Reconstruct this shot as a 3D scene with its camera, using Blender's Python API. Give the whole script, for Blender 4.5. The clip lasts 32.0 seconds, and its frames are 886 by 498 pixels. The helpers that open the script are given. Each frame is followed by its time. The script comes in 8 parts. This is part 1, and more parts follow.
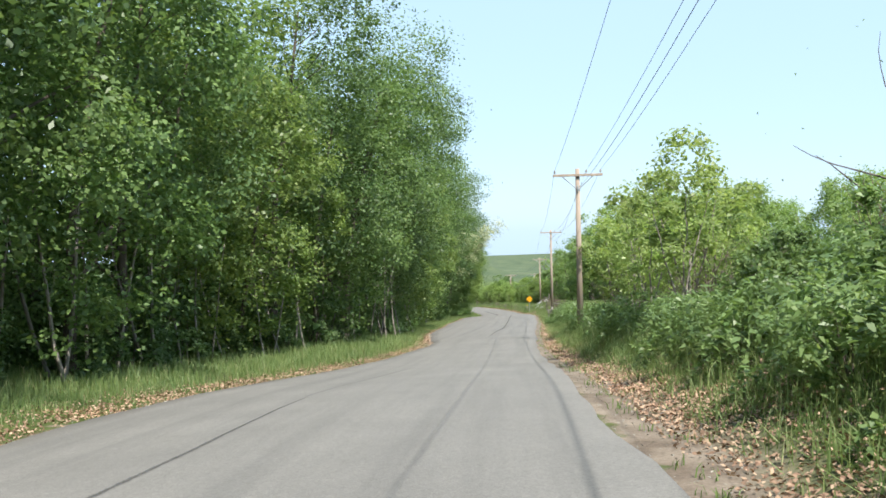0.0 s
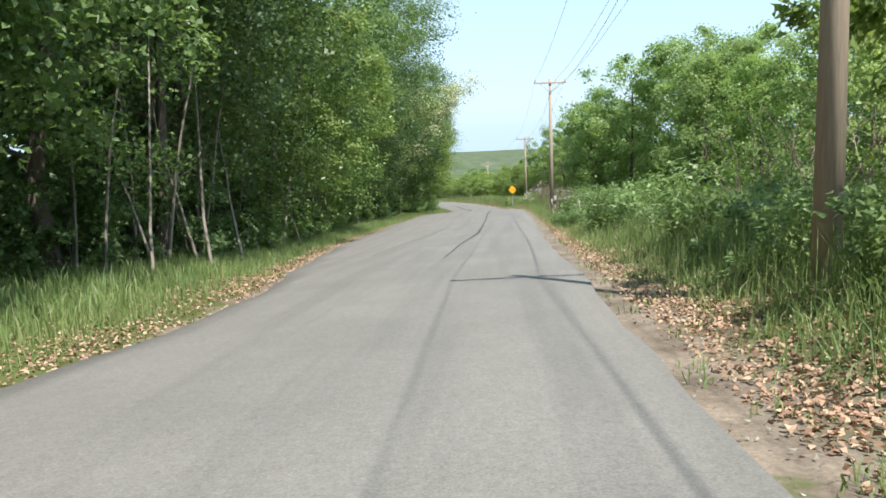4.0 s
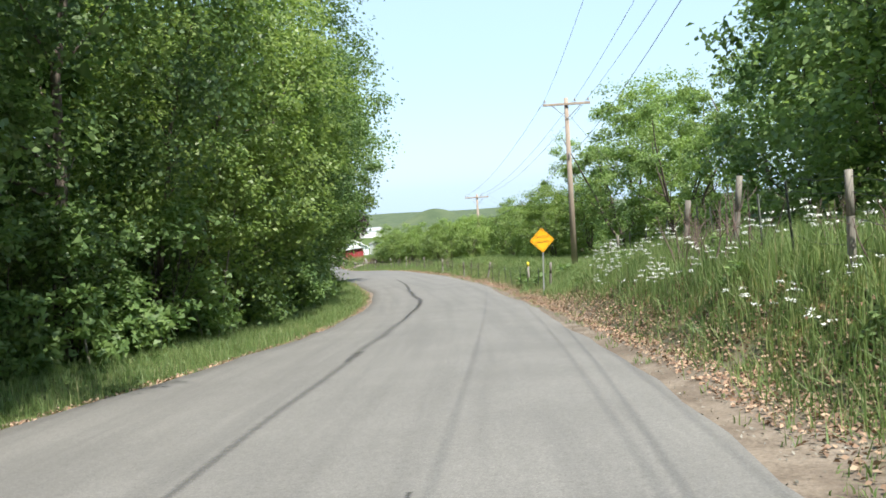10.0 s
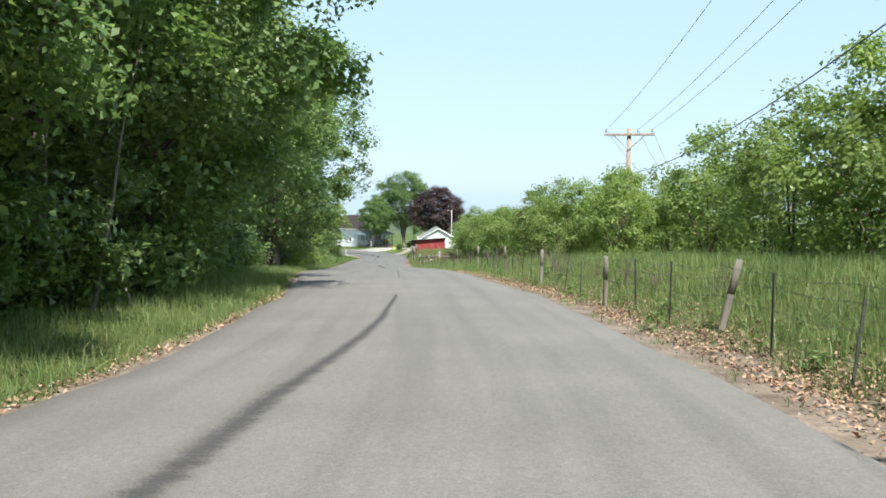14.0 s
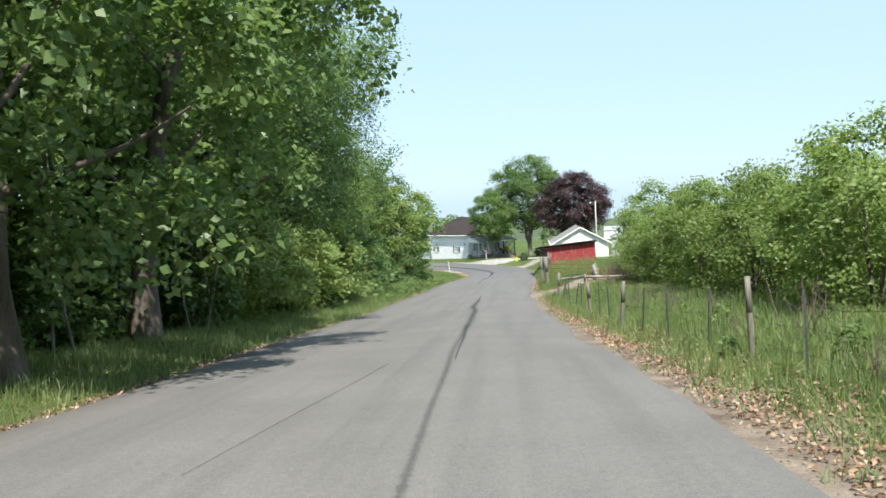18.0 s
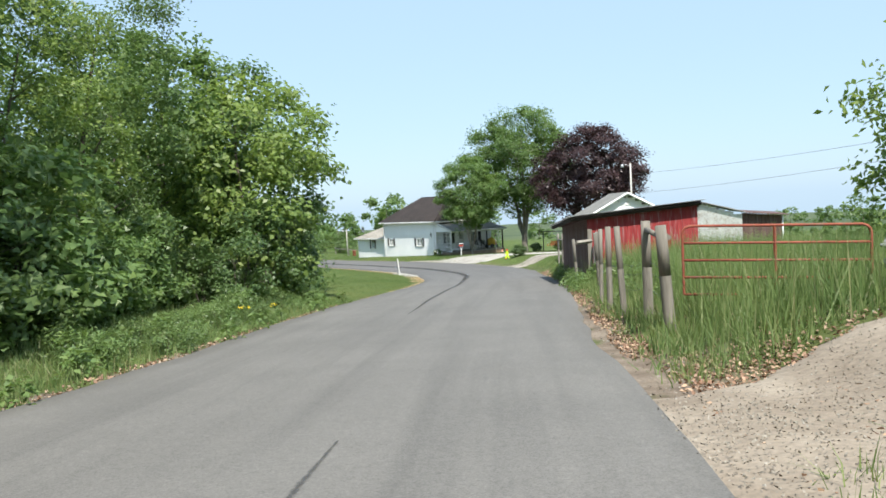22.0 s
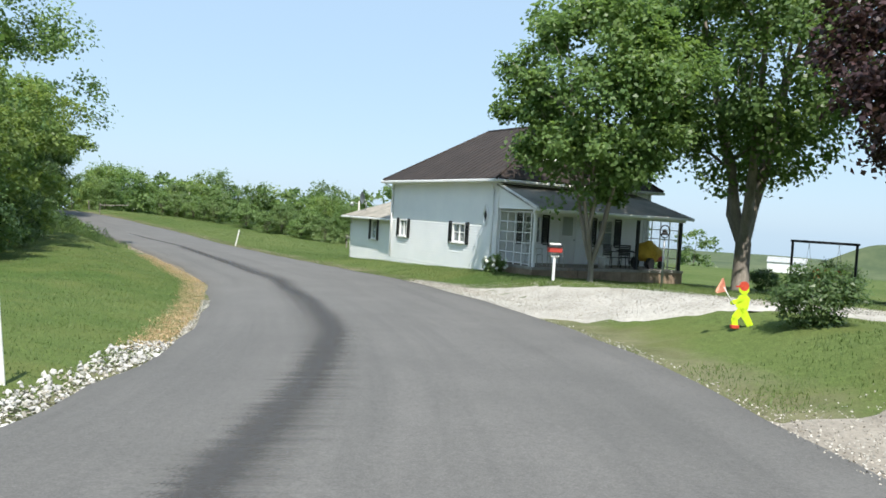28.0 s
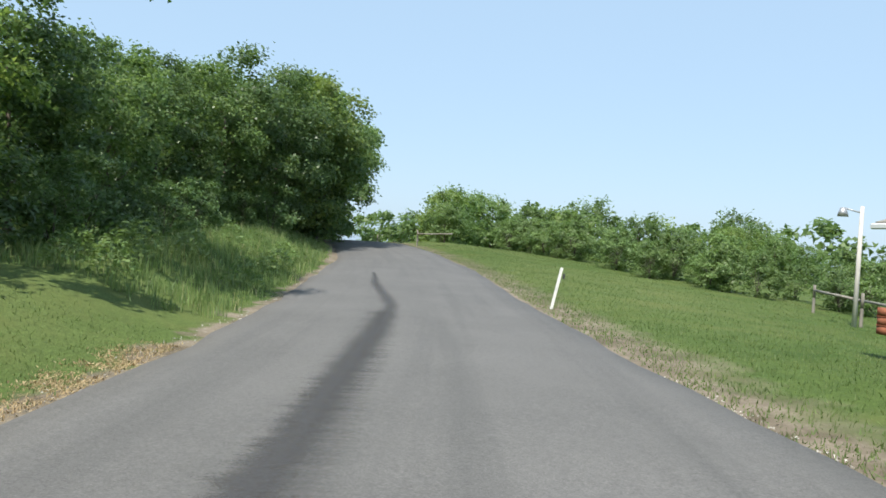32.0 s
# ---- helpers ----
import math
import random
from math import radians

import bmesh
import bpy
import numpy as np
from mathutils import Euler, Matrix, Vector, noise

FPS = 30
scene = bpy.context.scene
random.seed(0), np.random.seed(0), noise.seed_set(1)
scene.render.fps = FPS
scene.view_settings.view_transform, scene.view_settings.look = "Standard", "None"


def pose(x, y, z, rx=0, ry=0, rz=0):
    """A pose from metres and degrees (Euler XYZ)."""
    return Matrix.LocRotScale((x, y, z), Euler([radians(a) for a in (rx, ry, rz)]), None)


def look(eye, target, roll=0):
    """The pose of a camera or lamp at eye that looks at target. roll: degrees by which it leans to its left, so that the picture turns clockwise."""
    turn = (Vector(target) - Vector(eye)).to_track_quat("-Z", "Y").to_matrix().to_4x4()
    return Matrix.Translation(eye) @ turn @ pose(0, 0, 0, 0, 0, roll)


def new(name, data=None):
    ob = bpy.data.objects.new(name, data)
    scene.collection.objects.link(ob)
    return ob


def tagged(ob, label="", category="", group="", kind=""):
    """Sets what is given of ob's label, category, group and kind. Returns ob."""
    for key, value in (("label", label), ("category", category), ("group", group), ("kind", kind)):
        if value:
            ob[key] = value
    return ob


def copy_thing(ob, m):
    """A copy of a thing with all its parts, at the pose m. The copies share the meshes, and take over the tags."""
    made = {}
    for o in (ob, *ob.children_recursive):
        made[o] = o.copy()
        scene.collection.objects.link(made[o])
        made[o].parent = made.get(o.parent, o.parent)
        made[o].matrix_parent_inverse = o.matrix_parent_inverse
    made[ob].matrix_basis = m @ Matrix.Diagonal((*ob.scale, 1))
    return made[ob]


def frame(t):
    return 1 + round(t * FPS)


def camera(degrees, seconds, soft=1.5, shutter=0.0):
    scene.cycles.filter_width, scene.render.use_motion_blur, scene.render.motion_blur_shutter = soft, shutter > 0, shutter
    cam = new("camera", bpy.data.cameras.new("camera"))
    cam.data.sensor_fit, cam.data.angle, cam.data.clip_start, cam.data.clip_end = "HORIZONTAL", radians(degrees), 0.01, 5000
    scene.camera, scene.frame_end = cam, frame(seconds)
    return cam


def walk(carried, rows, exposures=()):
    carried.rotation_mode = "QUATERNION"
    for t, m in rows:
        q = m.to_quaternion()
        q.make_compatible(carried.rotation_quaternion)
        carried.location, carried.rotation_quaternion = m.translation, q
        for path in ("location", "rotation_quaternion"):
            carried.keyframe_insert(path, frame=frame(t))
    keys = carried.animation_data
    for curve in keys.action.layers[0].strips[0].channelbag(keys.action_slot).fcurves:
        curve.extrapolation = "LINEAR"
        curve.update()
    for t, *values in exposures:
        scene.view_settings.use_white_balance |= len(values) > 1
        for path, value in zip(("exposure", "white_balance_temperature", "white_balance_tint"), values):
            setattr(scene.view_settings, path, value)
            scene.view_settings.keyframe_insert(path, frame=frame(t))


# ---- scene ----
cam = camera(56.10, 32.0, soft=1.65)
ROWS = [
    (0.0, pose(-1.952, -49.839, 4.637, 88.890, 1.393, 2.407)),
    (0.5, pose(-1.946, -46.081, 4.388, 87.704, 1.135, 2.265)),
    (1.0, pose(-1.869, -42.317, 4.039, 86.330, 0.814, 1.995)),
    (1.5, pose(-1.809, -38.400, 3.724, 84.889, 0.795, 1.674)),
    (2.0, pose(-1.680, -34.642, 3.293, 83.637, 1.104, 1.455)),
    (2.5, pose(-1.524, -30.730, 2.845, 82.823, 1.206, 1.324)),
    (3.0, pose(-1.348, -26.774, 2.329, 82.095, 1.347, 1.171)),
    (3.5, pose(-1.196, -22.746, 1.748, 81.609, 1.541, 0.973)),
    (5.5, pose(0.000, -0.000, 0.000, 83.798, 3.809, -0.201)),
    (6.0, pose(0.370, 5.819, -0.616, 84.680, 3.895, -0.493)),
    (6.5, pose(0.762, 11.501, -1.229, 85.479, 3.971, -0.552)),
    (7.0, pose(1.109, 17.277, -1.768, 86.171, 3.743, -0.404)),
    (7.5, pose(1.427, 23.121, -2.165, 86.782, 3.556, -0.130)),
    (8.0, pose(1.731, 29.138, -2.606, 87.128, 3.025, 0.207)),
    (8.5, pose(2.068, 35.448, -3.062, 87.037, 2.693, 0.522)),
    (9.0, pose(2.419, 41.915, -3.606, 86.782, 3.046, 0.732)),
    (9.5, pose(2.586, 48.160, -3.927, 86.383, 3.768, 0.744)),
    (10.0, pose(2.655, 54.150, -4.320, 85.851, 3.787, 0.560)),
    (10.5, pose(2.858, 60.158, -4.873, 85.148, 2.804, 0.589)),
    (11.0, pose(2.975, 65.916, -5.470, 84.660, 1.344, 0.952)),
    (11.5, pose(3.065, 71.470, -6.026, 84.384, -0.365, 2.080)),
    (12.0, pose(3.077, 76.857, -6.635, 84.284, -0.881, 3.449)),
    (12.5, pose(3.080, 82.156, -7.086, 84.335, -0.105, 4.873)),
    (13.0, pose(2.930, 87.067, -7.635, 84.818, 0.046, 6.127)),
    (13.5, pose(2.661, 91.836, -8.064, 85.618, -0.122, 7.335)),
    (14.0, pose(2.417, 96.511, -8.447, 86.282, -0.411, 8.730)),
    (14.5, pose(2.000, 101.283, -8.764, 86.644, -0.736, 10.217)),
    (16.5, pose(-1.803, 121.400, -9.684, 87.354, 1.854, 15.581)),
    (17.0, pose(-3.074, 127.090, -10.028, 87.335, 2.408, 16.534)),
    (17.5, pose(-4.351, 132.614, -10.368, 87.325, 2.609, 17.187)),
    (18.0, pose(-5.522, 137.789, -10.758, 87.007, 2.678, 17.426)),
    (18.5, pose(-6.737, 142.701, -11.160, 86.343, 2.599, 17.344)),
    (19.0, pose(-7.913, 147.650, -11.600, 85.733, 2.776, 17.236)),
    (19.5, pose(-9.068, 152.315, -12.076, 85.150, 2.674, 16.939)),
    (20.0, pose(-10.270, 157.008, -12.454, 84.914, 2.480, 16.630)),
    (20.5, pose(-11.368, 161.668, -12.925, 85.135, 2.550, 16.587)),
    (21.0, pose(-12.486, 166.462, -13.330, 85.795, 2.856, 16.591)),
    (21.5, pose(-13.599, 171.352, -13.675, 86.452, 3.093, 16.540)),
    (22.0, pose(-14.692, 175.972, -14.007, 87.134, 2.694, 16.258)),
    (22.5, pose(-15.827, 180.714, -14.244, 87.757, 1.963, 15.873)),
    (23.0, pose(-16.761, 185.263, -14.528, 88.374, 0.845, 15.571)),
    (23.5, pose(-17.721, 189.684, -14.748, 88.594, -0.236, 15.169)),
    (24.0, pose(-18.607, 194.145, -14.983, 88.600, -0.575, 14.926)),
    (24.5, pose(-19.510, 198.606, -15.234, 88.429, -0.800, 14.610)),
    (26.5, pose(-23.289, 216.909, -16.166, 86.981, -2.023, 18.968)),
    (27.0, pose(-24.693, 221.463, -16.493, 87.069, -2.423, 21.216)),
    (27.5, pose(-26.198, 225.688, -16.730, 87.297, -3.040, 23.468)),
    (28.0, pose(-27.805, 229.748, -16.949, 87.669, -3.387, 25.973)),
    (28.5, pose(-29.599, 233.578, -17.159, 87.984, -3.608, 28.621)),
    (29.0, pose(-31.469, 237.143, -17.356, 88.127, -4.098, 31.698)),
    (29.5, pose(-33.551, 240.376, -17.551, 88.371, -4.683, 35.094)),
    (30.0, pose(-35.829, 243.562, -17.672, 88.552, -4.827, 38.752)),
    (30.5, pose(-38.321, 246.647, -17.764, 88.649, -4.940, 42.605)),
    (31.0, pose(-41.013, 249.640, -17.841, 88.675, -4.538, 46.287)),
    (31.5, pose(-43.749, 252.422, -17.859, 88.756, -4.095, 49.734)),
    (32.0, pose(-46.471, 254.867, -17.945, 89.036, -3.676, 52.738)),
]
EXPOSURES = [(0.0, 0.83), (10.0, 0.87), (14.0, 0.76), (19.0, 0.72), (21.0, 0.64), (24.0, 0.57), (28.0, 0.49), (29.2, 0.53), (32.0, 0.47)]
walk(cam, ROWS, EXPOSURES)

# light: late morning sun from behind and to the right of the road
SUN_EL, SUN_AZ = 55.5, 151.0  # degrees; azimuth clockwise from +y
world = bpy.data.worlds.new("sky")
scene.world = world
world.use_nodes = True
wn = world.node_tree
sky = wn.nodes.new("ShaderNodeTexSky")
sky.sky_type = "NISHITA"
sky.sun_disc = False
sky.sun_elevation, sky.sun_rotation = radians(SUN_EL), radians(SUN_AZ)
sky.air_density, sky.dust_density, sky.ozone_density = 1.0, 0.7, 1.5
haze = wn.nodes.new("ShaderNodeMix")  # thin bright summer haze over the whole sky
haze.data_type = "RGBA"
haze.inputs[0].default_value, haze.inputs[7].default_value = 0.84, (2.15, 3.02, 3.95, 1.0)
wn.links.new(sky.outputs[0], haze.inputs[6])
wn.links.new(haze.outputs[2], wn.nodes["Background"].inputs[0])
wn.nodes["Background"].inputs[1].default_value = 0.17
sun = new("sun", bpy.data.lights.new("sun", "SUN"))
sun.data.energy, sun.data.angle, sun.data.color = 5.0, radians(0.53), (1.0, 0.955, 0.88)
to_sun = Vector((math.sin(radians(SUN_AZ)) * math.cos(radians(SUN_EL)), math.cos(radians(SUN_AZ)) * math.cos(radians(SUN_EL)), math.sin(radians(SUN_EL))))
sun.matrix_world = look(to_sun * 100, (0, 0, 0))

# ---- materials ----
def nodes_of(name):
    m = bpy.data.materials.new(name)
    m.use_nodes = True
    nt = m.node_tree
    return m, nt, nt.nodes["Principled BSDF"]


def noise_node(nt, scale, detail=4.0, rough=0.55, vec=None, dist=0.0):
    n = nt.nodes.new("ShaderNodeTexNoise")
    n.inputs["Scale"].default_value, n.inputs["Detail"].default_value = scale, detail
    n.inputs["Roughness"].default_value, n.inputs["Distortion"].default_value = rough, dist
    if vec is not None:
        nt.links.new(vec, n.inputs["Vector"])
    return n.outputs[0]


def ramp(nt, fac, stops):
    r = nt.nodes.new("ShaderNodeValToRGB")
    while len(r.color_ramp.elements) < len(stops):
        r.color_ramp.elements.new(0.5)
    for e, (p, c) in zip(r.color_ramp.elements, stops):
        e.position, e.color = p, (*c, 1.0) if len(c) == 3 else c
    nt.links.new(fac, r.inputs[0])
    return r.outputs[0]


def mix(nt, fac, a, b, mode="MIX"):
    n = nt.nodes.new("ShaderNodeMix")
    n.data_type, n.blend_type = "RGBA", mode
    for sock, v in ((n.inputs[0], fac), (n.inputs[6], a), (n.inputs[7], b)):
        if isinstance(v, (int, float)):
            sock.default_value = v
        elif isinstance(v, tuple):
            sock.default_value = (*v, 1.0)
        else:
            nt.links.new(v, sock)
    return n.outputs[2]


def coords(nt, scale=(1, 1, 1), kind="Object"):
    c = nt.nodes.new("ShaderNodeTexCoord")
    mp = nt.nodes.new("ShaderNodeMapping")
    mp.inputs["Scale"].default_value = scale
    nt.links.new(c.outputs[kind], mp.inputs["Vector"])
    return mp.outputs[0]


def scaled(nt, sock, k, c):
    n = nt.nodes.new("ShaderNodeMath")
    n.operation = "MULTIPLY_ADD"
    n.inputs[1].default_value, n.inputs[2].default_value = k, c
    nt.links.new(sock, n.inputs[0])
    return n.outputs[0]


def bump(nt, bsdf, height, strength, dist):
    b = nt.nodes.new("ShaderNodeBump")
    b.inputs["Strength"].default_value, b.inputs["Distance"].default_value = strength, dist
    nt.links.new(height, b.inputs["Height"])
    nt.links.new(b.outputs[0], bsdf.inputs["Normal"])


def surface(name, dark, light, fine=40.0, coarse=1.5, rough=0.8, relief=0.004, metal=0.0, stretch=(1, 1, 1), spec=0.3, stain=None, vary=0.0):
    """A worn surface: coarse blotches over fine grain, relief from the grain, and a rarer stain colour."""
    m, nt, bs = nodes_of(name)
    v = coords(nt, stretch)
    f = noise_node(nt, fine, 5.0, 0.6, v)
    c = noise_node(nt, coarse, 4.0, 0.6, v)
    col = mix(nt, ramp(nt, c, ((0.3, (0, 0, 0)), (0.7, (1, 1, 1)))), dark, light)
    col = mix(nt, 0.55, col, ramp(nt, f, ((0.3, (0.35, 0.35, 0.35)), (0.7, (0.68, 0.68, 0.68)))), "OVERLAY")
    if stain:
        s = noise_node(nt, coarse * 2.3, 6.0, 0.7, v, 0.6)
        col = mix(nt, ramp(nt, s, ((0.52, (0, 0, 0)), (0.66, (1, 1, 1)))), col, stain)
    if vary:
        oi = nt.nodes.new("ShaderNodeObjectInfo")
        hs = nt.nodes.new("ShaderNodeHueSaturation")
        mr = nt.nodes.new("ShaderNodeMapRange")
        mr.inputs[3].default_value, mr.inputs[4].default_value = 1 - vary, 1 + vary
        nt.links.new(oi.outputs["Random"], mr.inputs[0])
        nt.links.new(mr.outputs[0], hs.inputs["Value"])
        nt.links.new(col, hs.inputs["Color"])
        col = hs.outputs[0]
    nt.links.new(col, bs.inputs["Base Color"])
    bs.inputs["Roughness"].default_value, bs.inputs["Metallic"].default_value = rough, metal
    bs.inputs["Specular IOR Level"].default_value = spec
    if relief:
        bump(nt, bs, f, 0.7, relief)
    return m


def leafy(name, stops, trans=0.35, rough=0.42, vary=0.18):
    """Leaves, each with its own tone, letting some light through."""
    m, nt, bs = nodes_of(name)
    g = nt.nodes.new("ShaderNodeNewGeometry")
    oi = nt.nodes.new("ShaderNodeObjectInfo")
    col = ramp(nt, g.outputs["Random Per Island"], stops)
    big = noise_node(nt, 0.45, 3.0, 0.6, coords(nt))
    hs = nt.nodes.new("ShaderNodeHueSaturation")
    mr = nt.nodes.new("ShaderNodeMapRange")
    mr.inputs[3].default_value, mr.inputs[4].default_value = 1 - vary, 1 + vary
    nt.links.new(oi.outputs["Random"], mr.inputs[0])
    nt.links.new(mr.outputs[0], hs.inputs["Value"])
    nt.links.new(mix(nt, 0.5, col, ramp(nt, big, ((0.35, (0.36, 0.42, 0.36)), (0.65, (0.62, 0.58, 0.5)))), "OVERLAY"), hs.inputs["Color"])
    hs.inputs["Saturation"].default_value = 0.9
    col = hs.outputs[0]
    nt.links.new(col, bs.inputs["Base Color"])
    bs.inputs["Roughness"].default_value = rough
    bs.inputs["Specular IOR Level"].default_value = 0.45
    tr = nt.nodes.new("ShaderNodeBsdfTranslucent")
    ms = nt.nodes.new("ShaderNodeMixShader")
    ms.inputs[0].default_value = trans
    nt.links.new(mix(nt, 1.0, col, (1.0, 1.0, 0.66), "MULTIPLY"), tr.inputs[0])
    nt.links.new(bs.outputs[0], ms.inputs[1])
    nt.links.new(tr.outputs[0], ms.inputs[2])
    nt.links.new(ms.outputs[0], nt.nodes["Material Output"].inputs[0])
    return m


M = {}
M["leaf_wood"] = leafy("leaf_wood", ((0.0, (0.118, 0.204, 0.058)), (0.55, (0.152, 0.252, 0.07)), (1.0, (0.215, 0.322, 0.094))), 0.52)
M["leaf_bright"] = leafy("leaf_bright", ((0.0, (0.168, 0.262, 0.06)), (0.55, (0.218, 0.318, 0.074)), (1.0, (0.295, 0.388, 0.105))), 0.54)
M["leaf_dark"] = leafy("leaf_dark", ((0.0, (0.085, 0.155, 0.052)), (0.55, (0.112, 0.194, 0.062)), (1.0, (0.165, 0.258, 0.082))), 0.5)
M["leaf_purple"] = leafy("leaf_purple", ((0.0, (0.046, 0.026, 0.033)), (0.6, (0.062, 0.034, 0.04)), (1.0, (0.105, 0.052, 0.056))), 0.3, 0.4)
M["leaf_maple"] = leafy("leaf_maple", ((0.0, (0.125, 0.222, 0.064)), (0.55, (0.16, 0.272, 0.078)), (1.0, (0.225, 0.34, 0.104))), 0.58)
M["leaf_field"] = leafy("leaf_field", ((0.0, (0.175, 0.275, 0.078)), (0.55, (0.225, 0.34, 0.098)), (1.0, (0.3, 0.41, 0.13))), 0.56)
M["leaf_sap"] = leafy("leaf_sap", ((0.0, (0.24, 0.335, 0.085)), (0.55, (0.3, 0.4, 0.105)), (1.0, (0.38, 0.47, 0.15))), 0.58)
M["blossom"] = leafy("blossom", ((0.0, (0.2, 0.29, 0.1)), (0.35, (0.34, 0.4, 0.19)), (0.5, (0.6, 0.62, 0.4)), (1.0, (0.78, 0.77, 0.56))), 0.42)
M["weed"] = leafy("weed", ((0.0, (0.125, 0.21, 0.06)), (0.55, (0.168, 0.265, 0.078)), (1.0, (0.245, 0.345, 0.115))), 0.48)
M["litter"] = leafy("litter", ((0.0, (0.164, 0.0863, 0.0525)), (0.5, (0.312, 0.184, 0.12)), (1.0, (0.492, 0.338, 0.232))), 0.1, 0.8, 0.0)
M["bark_pale"] = surface("bark_pale", (0.15, 0.13, 0.11), (0.30, 0.265, 0.225), 30, 3, 0.95, 0.01, stretch=(1, 1, 0.25))
M["bark"] = surface("bark", (0.07, 0.055, 0.045), (0.17, 0.14, 0.115), 30, 3, 0.95, 0.02, stretch=(1, 1, 0.25))
M["twig"] = surface("twig", (0.06, 0.047, 0.04), (0.14, 0.115, 0.10), 40, 4, 0.95, 0.004)
M["pole_wood"] = surface("pole_wood", (0.24, 0.19, 0.15), (0.44, 0.36, 0.29), 35, 1.2, 0.9, 0.004, stretch=(1, 1, 0.08))
M["post_wood"] = surface("post_wood", (0.14, 0.13, 0.11), (0.30, 0.275, 0.235), 45, 3, 0.95, 0.006, stretch=(1, 1, 0.12), vary=0.2)
M["steel_post"] = surface("steel_post", (0.05, 0.06, 0.05), (0.12, 0.13, 0.11), 30, 4, 0.7, 0.001, 0.3)
M["galv"] = surface("galv", (0.34, 0.35, 0.36), (0.52, 0.53, 0.54), 40, 4, 0.5, 0.0005, 0.7)
M["wire"] = surface("wire", (0.10, 0.10, 0.11), (0.22, 0.22, 0.23), 30, 4, 0.6, 0, 0.4)
M["black_metal"] = surface("black_metal", (0.012, 0.012, 0.013), (0.035, 0.035, 0.036), 30, 3, 0.5, 0.0005)
M["white_paint"] = surface("white_paint", (0.72, 0.73, 0.73), (0.84, 0.84, 0.83), 60, 0.8, 0.55, 0.0008)

# ---- the road's line and the lie of the land ----
LINE = [(-2.4, -95.0, 6.8), (-2.2, -72.0, 5.0), (-2.0, -49.8, 3.14), (-1.7, -35.8, 1.93), (-1.1, -21.9, 0.25), (-0.4, -7.9, -0.95), (0.4, 6.1, -2.15),
        (1.3, 20.1, -3.40), (2.0, 34.1, -4.46), (2.6, 48.0, -5.46), (2.9, 62.0, -6.62), (3.1, 76.0, -8.0), (2.8, 90.0, -9.35), (1.5, 104.0, -10.33),
        (-1.1, 117.7, -11.05), (-4.1, 131.4, -11.84), (-7.3, 145.0, -12.9), (-10.6, 158.6, -14.08), (-13.8, 172.2, -15.18), (-16.9, 185.9, -16.05),
        (-19.7, 199.6, -16.78), (-22.5, 213.3, -17.5), (-26.6, 226.7, -18.28), (-32.8, 239.2, -18.95), (-41.5, 250.1, -19.33), (-46.5, 254.9, -19.44),
        (-61.0, 265.9, -19.5), (-82.0, 279.5, -19.2), (-101.0, 288.5, -18.8), (-123.0, 298.0, -19.8), (-160.0, 312.0, -23.0)]


def smooth_line(pts, per=12):
    """A Catmull-Rom line through the stations."""
    p = np.array(pts, float)
    p = np.vstack([2 * p[0] - p[1], p, 2 * p[-1] - p[-2]])
    out = []
    for i in range(1, len(p) - 2):
        for k in range(per):
            u = k / per
            a, b, c, d = p[i - 1], p[i], p[i + 1], p[i + 2]
            out.append(0.5 * (2 * b + (c - a) * u + (2 * a - 5 * b + 4 * c - d) * u * u + (3 * b - a - 3 * c + d) * u ** 3))
    out.append(p[-2])
    return np.array(out)


DENSE = smooth_line(LINE)
ARC = np.r_[0, np.cumsum(np.linalg.norm(np.diff(DENSE[:, :2], axis=0), axis=1))]
LENGTH = ARC[-1]
STEP = np.arange(0, LENGTH, 1.0)
AX, AY, AZ = (np.interp(STEP, ARC, DENSE[:, k]) for k in range(3))
AZ = np.convolve(np.pad(AZ, 6, mode="edge"), np.ones(13) / 13, "valid")
TX, TY = np.gradient(AX), np.gradient(AY)
TN = np.hypot(TX, TY)
TX, TY = TX / TN, TY / TN
LEFT_EDGE = [(0, -6.0), (45, -6.4), (62, -6.7), (69, -6.6), (74, -5.8), (80, -4.8), (86, -4.2), (92, -4.5), (100, -5.6), (110, -6.9), (119, -7.3), (131, -7.5), (140, -7.3), (154, -7.1), (160, -6.5), (165, -5.8), (172, -5.0), (182, -4.6), (199, -4.1),
             (214, -3.95), (224, -4.8), (234, -5.6), (255, -6.1), (272, -5.8), (293, -5.7), (299, -5.6), (306, -5.1), (320, -4.4), (331, -3.85), (340, -3.4), (348, -3.25), (354, -3.3), (367, -3.45), (386, -3.6), (500, -3.5)]
RIGHT_EDGE = [(0, 1.5), (45, 1.45), (65, 1.6), (83, 1.2), (105, 1.4), (118, 1.6), (132, 1.8), (146, 1.95), (163, 2.05), (173, 2.2), (188, 2.35), (200, 2.8), (213, 2.8), (222, 2.3),
              (230, 2.25), (245, 1.95), (268, 1.45), (280, 1.5), (294, 1.75), (306, 1.95), (318, 2.0), (325, 2.6), (333, 3.2), (342, 3.9), (350, 4.0), (356, 3.7), (364, 2.9), (372, 2.5), (380, 2.3), (500, 2.4)]
BANK = [(0, 0.03), (60, 0.04), (100, 0.05), (150, 0.04), (180, 0.02), (230, 0.01), (300, 0.02), (330, 0.035), (360, 0.02), (500, 0.0)]
